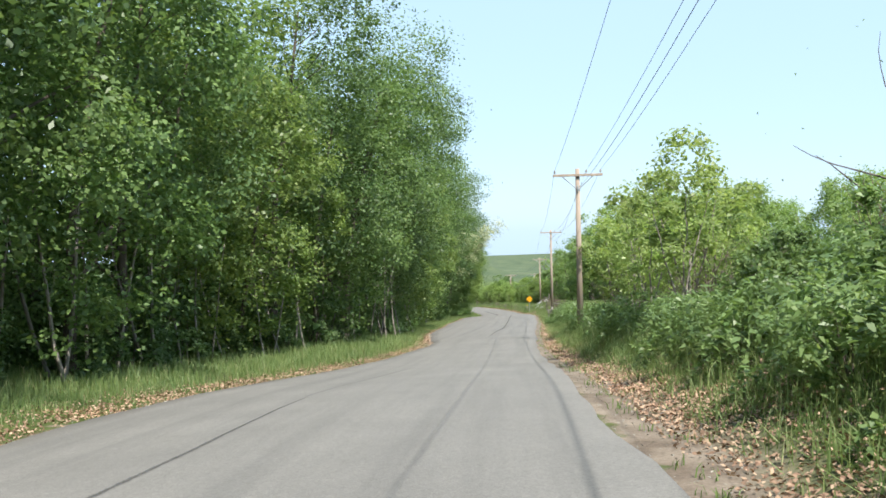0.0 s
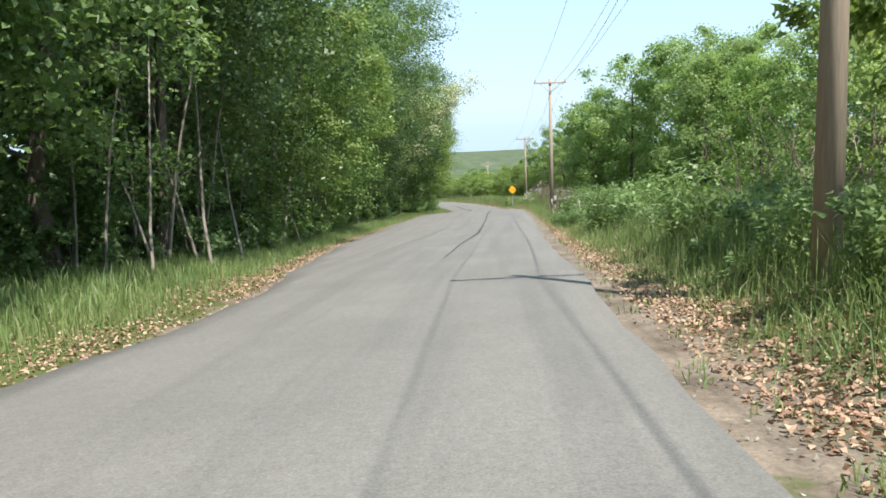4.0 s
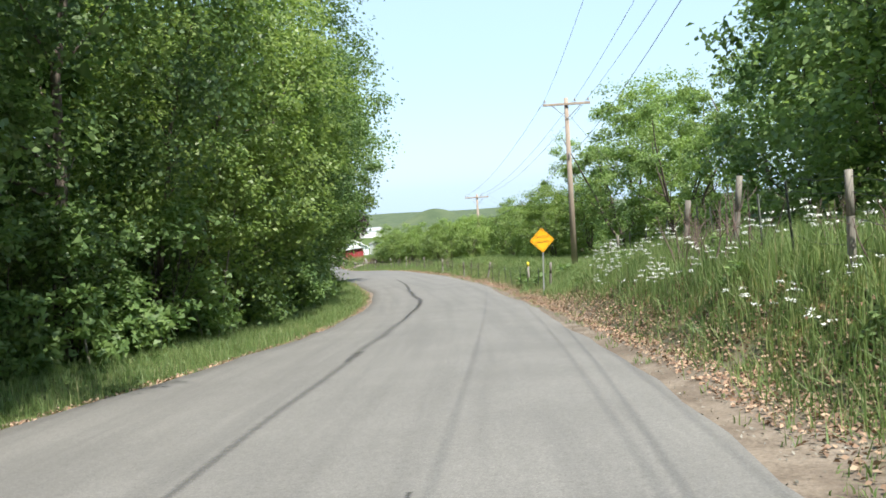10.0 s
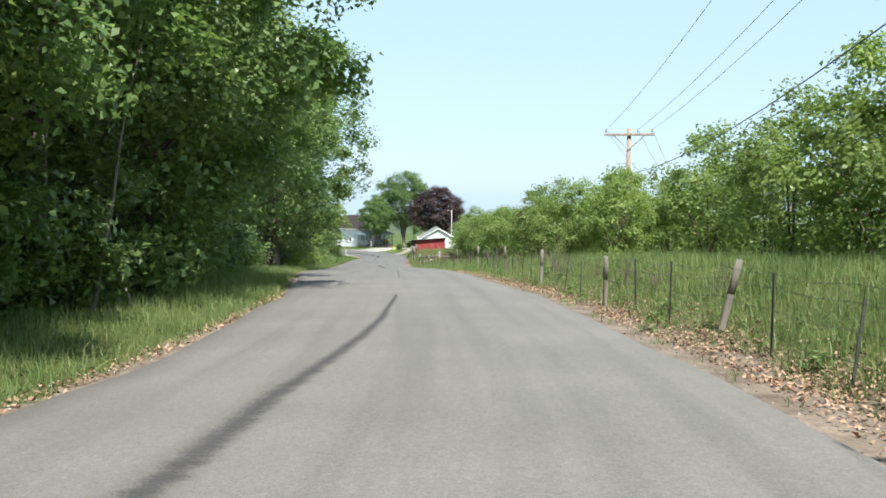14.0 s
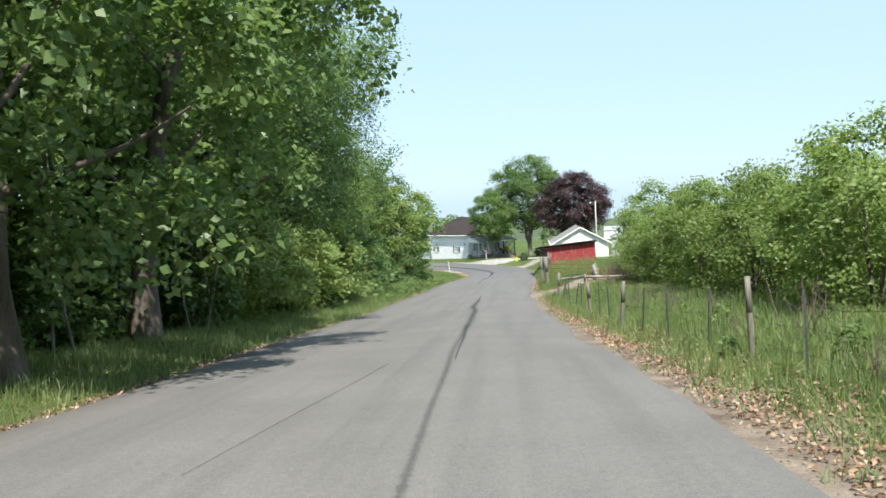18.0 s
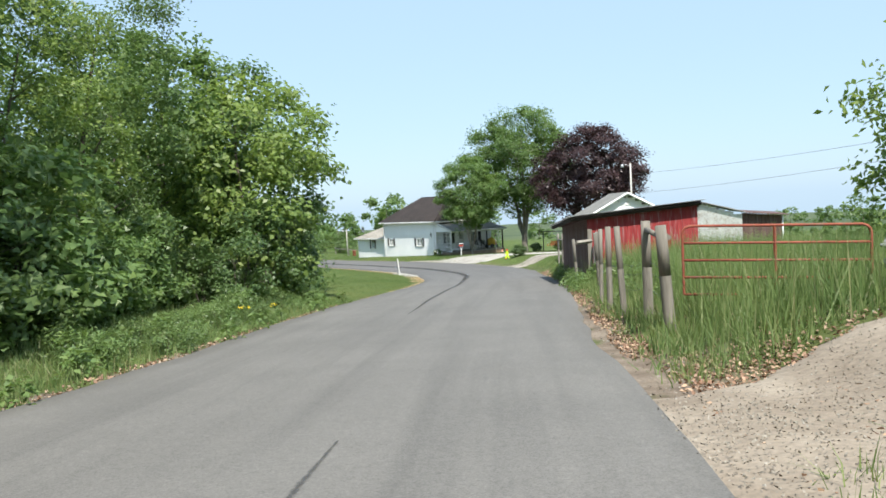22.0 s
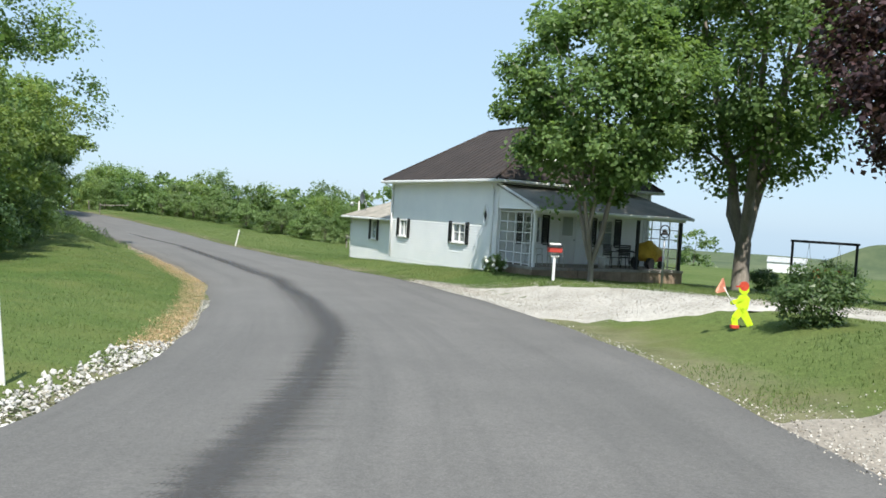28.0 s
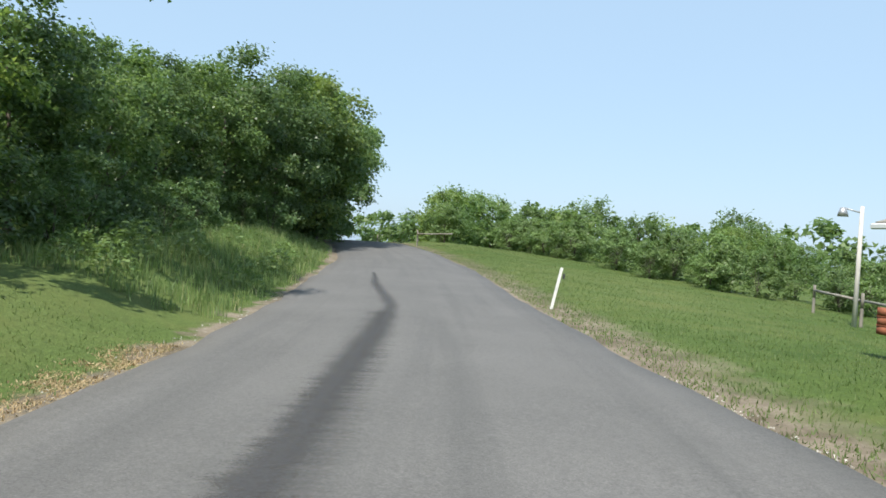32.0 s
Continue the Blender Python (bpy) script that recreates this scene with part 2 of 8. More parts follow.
RISE_RIGHT = [(0, 1.3), (45, 1.3), (80, 1.0), (105, 0.6), (130, 0.8), (145, 1.1), (158, 1.35), (168, 1.55), (176, 1.45), (184, 1.15), (192, 1.1), (205, 1.0), (218, 0.8), (238, 0.5), (275, 0.4), (285, 0.7), (305, 0.75), (320, 0.7), (335, 0.7), (350, 0.6),
              (362, 0.35), (375, 0.0), (400, 0.1), (420, 0.4), (500, 0.2)]
RISE_LEFT = [(0, 0.3), (90, 0.25), (200, 0.2), (300, 0.25), (330, 0.25), (352, 0.3), (372, 0.7), (400, 1.2), (500, 1.0)]
TILT_RIGHT = [(0, 0.03), (150, 0.03), (190, 0.0), (280, -0.01), (330, -0.005), (355, -0.03), (380, -0.055), (430, -0.06), (500, -0.06)]


RAMP_IN = [(152, 0.9), (160, 0.7), (178, 0.7), (186, 0.9), (281, 0.9), (288, 0.3), (320, 0.3), (330, 0.9)]
RAMP_WIDE = [(152, 2.4), (160, 1.6), (178, 1.6), (186, 2.4), (281, 2.4), (288, 1.5), (320, 1.5), (330, 2.4)]


def along(table, s):
    return np.interp(s, [a for a, _ in table], [b for _, b in table])


def place_on(s, lat, dz=0.0):
    """The place at s metres along the road and lat metres to its right, at the road's own height."""
    x, y, z = (np.interp(s, STEP, a) for a in (AX, AY, AZ))
    tx, ty = np.interp(s, STEP, TX), np.interp(s, STEP, TY)
    return x + ty * lat, y - tx * lat, z + along(BANK, s) * np.clip(lat, along(LEFT_EDGE, s), along(RIGHT_EDGE, s)) + dz


def road_coords(x, y):
    """For places in plan: metres along the road, and metres to its right."""
    x, y = np.atleast_1d(np.asarray(x, float)), np.atleast_1d(np.asarray(y, float))
    s, lat = np.empty(len(x)), np.empty(len(x))
    for a in range(0, len(x), 4000):
        px, py = x[a:a + 4000, None], y[a:a + 4000, None]
        k = np.argmin((px - AX) ** 2 + (py - AY) ** 2, axis=1)
        dx, dy = px[:, 0] - AX[k], py[:, 0] - AY[k]
        u = dx * TX[k] + dy * TY[k]
        s[a:a + 4000] = STEP[k] + np.clip(u, -1, 1)
        side = dx * TY[k] - dy * TX[k]
        lat[a:a + 4000] = np.sign(side) * np.hypot(side, np.where(np.abs(u) > 1, u, 0))
    return s, lat


def ease(v):
    v = np.clip(v, 0, 1)
    return v * v * (3 - 2 * v)


def ripple(x, y):
    return 0.5 * np.sin(x * 0.9 + 1.3 * np.sin(y * 0.7)) * np.sin(y * 1.1 + 0.8 * np.sin(x * 0.5)) + 0.3 * np.sin(x * 2.3 + y * 1.7)


def far_land(x, y):
    """The valley and the hills beyond the road."""
    z = -24.0 - 8 * ease((y - 300) / 300) - 75 * ease((y - 720) / 900) + 10 * ease((60 - y) / 260)
    z += 3 * np.sin(x / 190 + 1) * np.sin(y / 230) + 1.5 * np.sin(x / 90 + y / 130)
    z += 14.5 * np.exp(-((x + 11) ** 2 + (y - 670) ** 2) / (2 * 18.0 ** 2))
    z += (5 * ease((y - 1300) / 900)) * (0.6 + 0.4 * np.sin(x / 310 + 2))
    return z


def ground_z(x, y):
    x, y = np.atleast_1d(np.asarray(x, float)), np.atleast_1d(np.asarray(y, float))
    s, lat = road_coords(x, y)
    le, ri = along(LEFT_EDGE, s), along(RIGHT_EDGE, s)
    base = np.interp(s, STEP, AZ) + along(BANK, s) * np.clip(lat, le, ri)
    dr, dl = lat - ri, le - lat
    z = base - 0.05 - 0.03 * ease(np.minimum(dr, dl) / -0.4)
    z += np.where(dr > 0, along(RISE_RIGHT, s) * ease((dr - along(RAMP_IN, s)) / along(RAMP_WIDE, s)) + along(TILT_RIGHT, s) * np.maximum(dr - 3, 0), 0)
    z += np.where(dl > 0, along(RISE_LEFT, s) * ease((dl - 0.4) / 3.0), 0)
    off = np.maximum(np.maximum(dr, dl), 0)
    z += ripple(x, y) * 0.05 * ease((off - 0.4) / 2)
    w = ease((np.abs(lat) - 45) / 160)
    return z * (1 - w) + far_land(x, y) * w


def gz1(x, y):
    return float(ground_z([x], [y])[0])


def mesh_of(name, verts, faces, mats=(), smooth=False, uv=None):
    me = bpy.data.meshes.new(name)
    verts = np.asarray(verts, np.float32).reshape(-1, 3)
    if isinstance(faces, np.ndarray):
        n, k = faces.shape
        me.vertices.add(len(verts))
        me.vertices.foreach_set("co", verts.ravel())
        me.loops.add(n * k)
        me.loops.foreach_set("vertex_index", faces.astype(np.int32).ravel())
        me.polygons.add(n)
        me.polygons.foreach_set("loop_start", np.arange(0, n * k, k, dtype=np.int32))
        me.update(calc_edges=True)
    else:
        me.from_pydata(verts.tolist(), [], faces)
    if uv is not None:
        layer = me.uv_layers.new(name="map")
        idx = np.empty(len(me.loops), np.int32)
        me.loops.foreach_get("vertex_index", idx)
        layer.data.foreach_set("uv", np.asarray(uv, np.float32)[idx].ravel())
    for m in mats:
        me.materials.append(m)
    if smooth:
        me.polygons.foreach_set("use_smooth", np.ones(len(me.polygons), bool))
    me.validate()
    return me


def grid_faces(rows, cols):
    i = np.arange(rows * cols).reshape(rows, cols)
    return np.stack([i[:-1, :-1], i[:-1, 1:], i[1:, 1:], i[1:, :-1]], -1).reshape(-1, 4)


# ground: one sheet, fine along the road and coarse towards the horizon
def axis(lo, hi, step, far):
    fine = list(np.arange(lo, hi + step / 2, step))
    grow, a, b = [], 0, 0
    d = step
    while a < far:
        d *= 1.22
        a += d
        grow.append(a)
    return np.array([lo - g for g in reversed(grow)] + fine + [hi + g for g in grow])


gx, gy = axis(-75, 32, 0.9, 3200), axis(-96, 300, 0.9, 3200)
gx, gy = np.union1d(gx, np.arange(36, 84, 8.0)), np.union1d(gy, np.arange(596, 748, 7.0))
GX, GY = np.meshgrid(gx, gy)
GZ = ground_z(GX.ravel(), GY.ravel())


def lie(x, y):
    """Height of the ground sheet itself."""
    x, y = np.asarray(x, float), np.asarray(y, float)
    i = np.clip(np.searchsorted(gx, x) - 1, 0, len(gx) - 2)
    j = np.clip(np.searchsorted(gy, y) - 1, 0, len(gy) - 2)
    u, v = (x - gx[i]) / (gx[i + 1] - gx[i]), (y - gy[j]) / (gy[j + 1] - gy[j])
    z = GZ.reshape(len(gy), len(gx))
    return z[j, i] * (1 - u) * (1 - v) + z[j, i + 1] * u * (1 - v) + z[j + 1, i] * (1 - u) * v + z[j + 1, i + 1] * u * v


gs, gl = road_coords(GX.ravel(), GY.ravel())
ground_uv = np.stack([np.where(gl > 0, gl - along(RIGHT_EDGE, gs), gl - along(LEFT_EDGE, gs)) , gs], 1)


def ground_material():
    m, nt, bs = nodes_of("ground")
    v = coords(nt)
    uvn = nt.nodes.new("ShaderNodeUVMap")
    sep = nt.nodes.new("ShaderNodeSeparateXYZ")
    nt.links.new(uvn.outputs[0], sep.inputs[0])
    fine = noise_node(nt, 9.0, 6, 0.65, v)
    mid = noise_node(nt, 1.3, 5, 0.6, v)
    big = noise_node(nt, 0.06, 4, 0.6, v)
    grass = mix(nt, ramp(nt, mid, ((0.3, (0, 0, 0)), (0.7, (1, 1, 1)))), (0.042, 0.078, 0.018), (0.08, 0.122, 0.03))
    grass = mix(nt, ramp(nt, big, ((0.4, (0, 0, 0)), (0.65, (1, 1, 1)))), grass, (0.096, 0.13, 0.04))
    grass = mix(nt, 0.5, grass, ramp(nt, fine, ((0.3, (0.3, 0.3, 0.3)), (0.7, (0.7, 0.7, 0.7)))), "OVERLAY")
    blades_ = noise_node(nt, 42.0, 3, 0.7, v)
    grass = mix(nt, 0.75, grass, ramp(nt, blades_, ((0.32, (0.22, 0.22, 0.22)), (0.68, (0.76, 0.76, 0.76)))), "OVERLAY")
    patch = noise_node(nt, 0.45, 5, 0.65, v)
    grass = mix(nt, ramp(nt, patch, ((0.45, (0, 0, 0)), (0.72, (0.65, 0.65, 0.65)))), grass, (0.125, 0.135, 0.045))
    # rank grass stands on littered soil, darkened to stand for shade between blades; only the mown lawns are green down
    # to the ground
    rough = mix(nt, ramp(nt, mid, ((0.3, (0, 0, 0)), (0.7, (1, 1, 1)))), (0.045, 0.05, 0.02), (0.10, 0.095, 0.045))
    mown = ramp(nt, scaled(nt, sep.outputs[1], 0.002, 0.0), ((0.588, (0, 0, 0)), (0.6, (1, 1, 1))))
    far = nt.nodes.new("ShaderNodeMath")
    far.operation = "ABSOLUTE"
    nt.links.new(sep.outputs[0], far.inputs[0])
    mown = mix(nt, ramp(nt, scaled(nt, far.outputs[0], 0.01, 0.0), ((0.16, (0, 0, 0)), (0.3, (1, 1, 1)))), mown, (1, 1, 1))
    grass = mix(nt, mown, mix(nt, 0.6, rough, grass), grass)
    # fields give way to woods in the distance
    pos = nt.nodes.new("ShaderNodeSeparateXYZ")
    nt.links.new(v, pos.inputs[0])
    woods = ramp(nt, scaled(nt, pos.outputs[1], 0.0004, 0.0), ((0.19, (0, 0, 0)), (0.25, (1, 1, 1))))
    grass = mix(nt, woods, grass, mix(nt, ramp(nt, noise_node(nt, 0.02, 6, 0.7, v), ((0.4, (0, 0, 0)), (0.6, (1, 1, 1)))), (0.062, 0.088, 0.048), (0.108, 0.132, 0.07)))
    dirt = mix(nt, ramp(nt, mid, ((0.35, (0, 0, 0)), (0.65, (1, 1, 1)))), (0.135, 0.105, 0.08), (0.25, 0.205, 0.16))
    dirt = mix(nt, 0.6, dirt, ramp(nt, noise_node(nt, 22, 6, 0.7, v), ((0.3, (0.25, 0.25, 0.25)), (0.7, (0.75, 0.75, 0.75)))), "OVERLAY")
    # raw orange clay where the bank is cut
    cut = ramp(nt, scaled(nt, sep.outputs[1], 0.002, 0.0), ((0.312, (0, 0, 0)), (0.322, (1, 1, 1)), (0.344, (1, 1, 1)), (0.356, (0, 0, 0))))
    cut = mix(nt, 1.0, cut, ramp(nt, scaled(nt, sep.outputs[0], 0.1, 0.0), ((0.1, (0, 0, 0)), (0.14, (1, 1, 1)), (0.24, (1, 1, 1)), (0.28, (0, 0, 0)))), "MULTIPLY")
    cut = mix(nt, 1.0, cut, ramp(nt, mid, ((0.52, (0, 0, 0)), (0.6, (1, 1, 1)))), "MULTIPLY")
    grass = mix(nt, cut, grass, (0.34, 0.2, 0.085))
    # bare strip beside the road: wide on the right, narrow on the left, ending in a ragged edge
    wob = nt.nodes.new("ShaderNodeMath")
    wob.operation = "MULTIPLY_ADD"
    wob.inputs[1].default_value, wob.inputs[2].default_value = 1.7, -0.85
    nt.links.new(noise_node(nt, 1.1, 4, 0.6, v), wob.inputs[0])
    add = nt.nodes.new("ShaderNodeMath")
    nt.links.new(sep.outputs[0], add.inputs[0])
    nt.links.new(wob.outputs[0], add.inputs[1])
    strip = ramp(nt, scaled(nt, add.outputs[0], 0.05, 0.5), ((0.482, (0, 0, 0)), (0.492, (1, 1, 1)), (0.53, (1, 1, 1)), (0.575, (0, 0, 0))))
    lawn = ramp(nt, scaled(nt, sep.outputs[1], 0.002, 0.0), ((0.626, (1, 1, 1)), (0.64, (0.45, 0.45, 0.45)), (0.70, (0.4, 0.4, 0.4)), (0.73, (0.9, 0.9, 0.9))))
    strip = mix(nt, 1.0, strip, lawn, "MULTIPLY")
    col = mix(nt, strip, grass, dirt)
    nt.links.new(col, bs.inputs["Base Color"])
    bs.inputs["Roughness"].default_value = 0.95
    bs.inputs["Specular IOR Level"].default_value = 0.1
    bump(nt, bs, fine, 0.8, 0.03)
    return m


M["ground"] = ground_material()
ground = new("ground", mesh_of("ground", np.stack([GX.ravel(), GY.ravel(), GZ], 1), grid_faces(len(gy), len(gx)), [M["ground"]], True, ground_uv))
tagged(ground, "rolling green grass ground with bare dirt shoulders along the road", "ground", kind="structure")

# road: a ribbon of worn grey chip-seal with a slight crown
def road_material():
    m, nt, bs = nodes_of("road")
    uvn = nt.nodes.new("ShaderNodeUVMap")
    mp = nt.nodes.new("ShaderNodeMapping")
    mp.inputs["Scale"].default_value = (1.0, 0.035, 1.0)
    nt.links.new(uvn.outputs[0], mp.inputs[0])
    v = coords(nt)
    grit = noise_node(nt, 55, 4, 0.7, v)
    stones = noise_node(nt, 16, 5, 0.75, v)
    blot = noise_node(nt, 0.5, 5, 0.6, v)
    lanes = noise_node(nt, 1.9, 4, 0.6, mp.outputs[0])
    col = mix(nt, ramp(nt, blot, ((0.3, (0, 0, 0)), (0.7, (1, 1, 1)))), (0.162, 0.155, 0.143), (0.196, 0.187, 0.172))
    col = mix(nt, ramp(nt, lanes, ((0.46, (0, 0, 0)), (0.7, (0.7, 0.7, 0.7)))), col, (0.135, 0.13, 0.121))
    col = mix(nt, 0.55, col, ramp(nt, grit, ((0.3, (0.25, 0.25, 0.25)), (0.7, (0.75, 0.75, 0.75)))), "OVERLAY")
    col = mix(nt, 0.25, col, ramp(nt, stones, ((0.3, (0.25, 0.25, 0.25)), (0.7, (0.75, 0.75, 0.75)))), "OVERLAY")
    # road colour toned down in steps further along, balancing the exposure there
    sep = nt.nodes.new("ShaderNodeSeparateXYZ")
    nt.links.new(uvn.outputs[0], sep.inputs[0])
    darker_on = ramp(nt, scaled(nt, sep.outputs[1], 0.002, 0.0), ((0.44, (0, 0, 0)), (0.5, (0.4, 0.4, 0.4)), (0.6, (0.45, 0.45, 0.45)), (0.66, (1, 1, 1))))
    col = mix(nt, darker_on, col, mix(nt, 1.0, col, (0.74, 0.75, 0.77), "MULTIPLY"))
    nt.links.new(col, bs.inputs["Base Color"])
    bs.inputs["Roughness"].default_value = 0.85
    bs.inputs["Specular IOR Level"].default_value = 0.25
    bump(nt, bs, grit, 0.5, 0.006)
    return m


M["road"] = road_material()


def tar_material(name="tar", cover_most=0.64):
    """Thin worn tar: solid along the middle, breaking up towards its edges."""
    m, nt, bs = nodes_of(name)
    v = coords(nt)
    uvn = nt.nodes.new("ShaderNodeUVMap")
    sep = nt.nodes.new("ShaderNodeSeparateXYZ")
    nt.links.new(uvn.outputs[0], sep.inputs[0])
    mp = nt.nodes.new("ShaderNodeMapping")
    mp.inputs["Scale"].default_value = (0.3, 6.0, 1.0)
    nt.links.new(uvn.outputs[0], mp.inputs[0])
    streak = noise_node(nt, 1.0, 5, 0.65, mp.outputs[0])
    speck = noise_node(nt, 38, 4, 0.7, v)
    nt.links.new(ramp(nt, speck, ((0.3, (0.055, 0.055, 0.057)), (0.7, (0.1, 0.099, 0.098)))), bs.inputs["Base Color"])
    bs.inputs["Roughness"].default_value = 0.8
    bs.inputs["Specular IOR Level"].default_value = 0.2
    edge = scaled(nt, sep.outputs[0], 1.0, 0.0)
    ab = nt.nodes.new("ShaderNodeMath")
    ab.operation = "ABSOLUTE"
    nt.links.new(edge, ab.inputs[0])
    cover = nt.nodes.new("ShaderNodeMath")
    nt.links.new(scaled(nt, ab.outputs[0], -1.0, 0.35), cover.inputs[0])
    nt.links.new(scaled(nt, streak, 1.15, -0.3), cover.inputs[1])
    more = nt.nodes.new("ShaderNodeMath")
    nt.links.new(cover.outputs[0], more.inputs[0])
    nt.links.new(scaled(nt, speck, 1.3, -0.65), more.inputs[1])
    clear = nt.nodes.new("ShaderNodeBsdfTransparent")
    ms = nt.nodes.new("ShaderNodeMixShader")
    nt.links.new(ramp(nt, more.outputs[0], ((0.0, (0, 0, 0)), (0.55, (cover_most, cover_most, cover_most)))), ms.inputs[0])
    nt.links.new(clear.outputs[0], ms.inputs[1])
    nt.links.new(bs.outputs[0], ms.inputs[2])
    nt.links.new(ms.outputs[0], nt.nodes["Material Output"].inputs[0])
    return m


M["tar"] = tar_material()
M["tar_faint"] = tar_material("tar_faint", 0.36)
rs = np.arange(0.0, LENGTH - 1, 0.5)
cols = 15
rv, ruv = [], []
rng = np.random.default_rng(3)
jl = np.interp(rs, rs[::3], rng.normal(0, 0.05, len(rs[::3]))) + np.interp(rs, rs[::14], rng.normal(0, 0.09, len(rs[::14])))
jr = np.interp(rs, rs[::3], rng.normal(0, 0.045, len(rs[::3]))) + np.interp(rs, rs[::14], rng.normal(0, 0.08, len(rs[::14])))
for k in range(cols):
    u = 0.0 if k == 0 else (1.0 if k == cols - 1 else 0.012 + 0.976 * (k - 1) / (cols - 3))
    l, r = along(LEFT_EDGE, rs) + jl, along(RIGHT_EDGE, rs) + jr
    lat = l + (r - l) * u
    x, y, z = place_on(rs, lat)
    z = z + 0.05 * (1 - (2 * u - 1) ** 2) - (0.14 if k in (0, cols - 1) else 0.0)
    rv.append(np.stack([x, y, z], 1))
    ruv.append(np.stack([lat, rs], 1))
rv = np.stack(rv, 1).reshape(-1, 3)
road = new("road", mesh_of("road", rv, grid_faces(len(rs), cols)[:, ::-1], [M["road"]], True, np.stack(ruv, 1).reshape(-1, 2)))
tagged(road, "narrow grey chip-seal country road without line markings", "road", kind="structure")


def road_top(s, lat):
    l, r = along(LEFT_EDGE, s), along(RIGHT_EDGE, s)
    u = (lat - l) / (r - l)
    x, y, z = place_on(s, lat)
    return x, y, z + 0.05 * (1 - (2 * u - 1) ** 2)


def seam(points, seed, mat="tar"):
    """A dark tar seam lying on the road: (s, lat, width) along its way, with torn edges."""
    r = np.random.default_rng(seed)
    ss = np.arange(points[0][0], points[-1][0], 0.16)
    lat = np.interp(ss, [p[0] for p in points], [p[1] for p in points])
    wid = np.interp(ss, [p[0] for p in points], [p[2] for p in points])
    lat = lat + 0.05 * np.sin(ss * 0.21 + seed) + 0.012 * np.sin(ss * 0.9)
    rows = [np.stack(road_top(ss, lat + wid * u), 1) + (0, 0, 0.006) for u in (-1.0, -0.5, 0.0, 0.5, 1.0)]
    uv = np.stack([np.stack([np.full(len(ss), u), ss], 1) for u in (-1.0, -0.5, 0.0, 0.5, 1.0)], 1).reshape(-1, 2)
    ob = new("tar_seam", mesh_of("tar_seam", np.stack(rows, 1).reshape(-1, 3), grid_faces(len(ss), 5)[:, ::-1], [M[mat]], False, uv))
    ob.parent = road
    tagged(ob, "dark ragged tar seam on the asphalt")
    return ob

# ---- builders ----
def thing(name, where, label, category, group="", kind=""):
    ob = new(name)
    ob.empty_display_size = 0.2
    ob.matrix_world = where if isinstance(where, Matrix) else Matrix.Translation(where)
    return tagged(ob, label, category, group, kind)


def part(name, bm, material, parent, label=""):
    """Links a bmesh as one mesh object under a thing or a part."""
    me = bpy.data.meshes.new(name)
    bm.to_mesh(me)
    bm.free()
    for m in material if isinstance(material, (list, tuple)) else [material]:
        me.materials.append(m)
    return part_mesh(name, me, parent, label)


def part_mesh(name, me, parent, label=""):
    ob = new(name, me)
    ob.parent = parent
    return tagged(ob, label) if label else ob


def box(bm, size, at=(0, 0, 0), turn=None, bevel=0.0):
    m = Matrix.Translation(at) @ (turn if turn is not None else Matrix()) @ Matrix.Diagonal((*size, 1))
    made = bmesh.ops.create_cube(bm, size=1.0, matrix=m)["verts"]
    if bevel:
        es = {e for v in made for e in v.link_edges}
        bmesh.ops.bevel(bm, geom=list(es), offset=bevel, segments=1, affect="EDGES")
    return bm


def rod(bm, a, b, r0, r1=None, n=8, cap=True):
    """A round bar from a to b."""
    a, b = Vector(a), Vector(b)
    r1 = r0 if r1 is None else r1
    d = (b - a).normalized()
    up = Vector((0, 0, 1)) if abs(d.z) < 0.95 else Vector((1, 0, 0))
    u = d.cross(up).normalized()
    w = d.cross(u)
    rings = []
    for p, r in ((a, r0), (b, r1)):
        rings.append([bm.verts.new(p + (u * math.cos(t) + w * math.sin(t)) * r) for t in (2 * math.pi * k / n for k in range(n))])
    for k in range(n):
        f = bm.faces.new((rings[0][k], rings[0][(k + 1) % n], rings[1][(k + 1) % n], rings[1][k]))
        f.smooth = n > 5
    if cap:
        bm.faces.new(rings[0][::-1])
        bm.faces.new(rings[1])
    return bm


def tube(path, radii, n=7):
    """Vertices and quads of a tapering tube along a path, for trunks and limbs."""
    path, verts, faces = [Vector(p) for p in path], [], []
    for i, p in enumerate(path):
        d = (path[min(i + 1, len(path) - 1)] - path[max(i - 1, 0)]).normalized()
        u = d.cross(Vector((0.31, 0.95, 0.05))).normalized()
        w = d.cross(u)
        for k in range(n):
            t = 2 * math.pi * k / n
            verts.append(p + (u * math.cos(t) + w * math.sin(t)) * radii[i])
    for i in range(len(path) - 1):
        for k in range(n):
            faces.append((i * n + k, i * n + (k + 1) % n, (i + 1) * n + (k + 1) % n, (i + 1) * n + k))
    return verts, faces


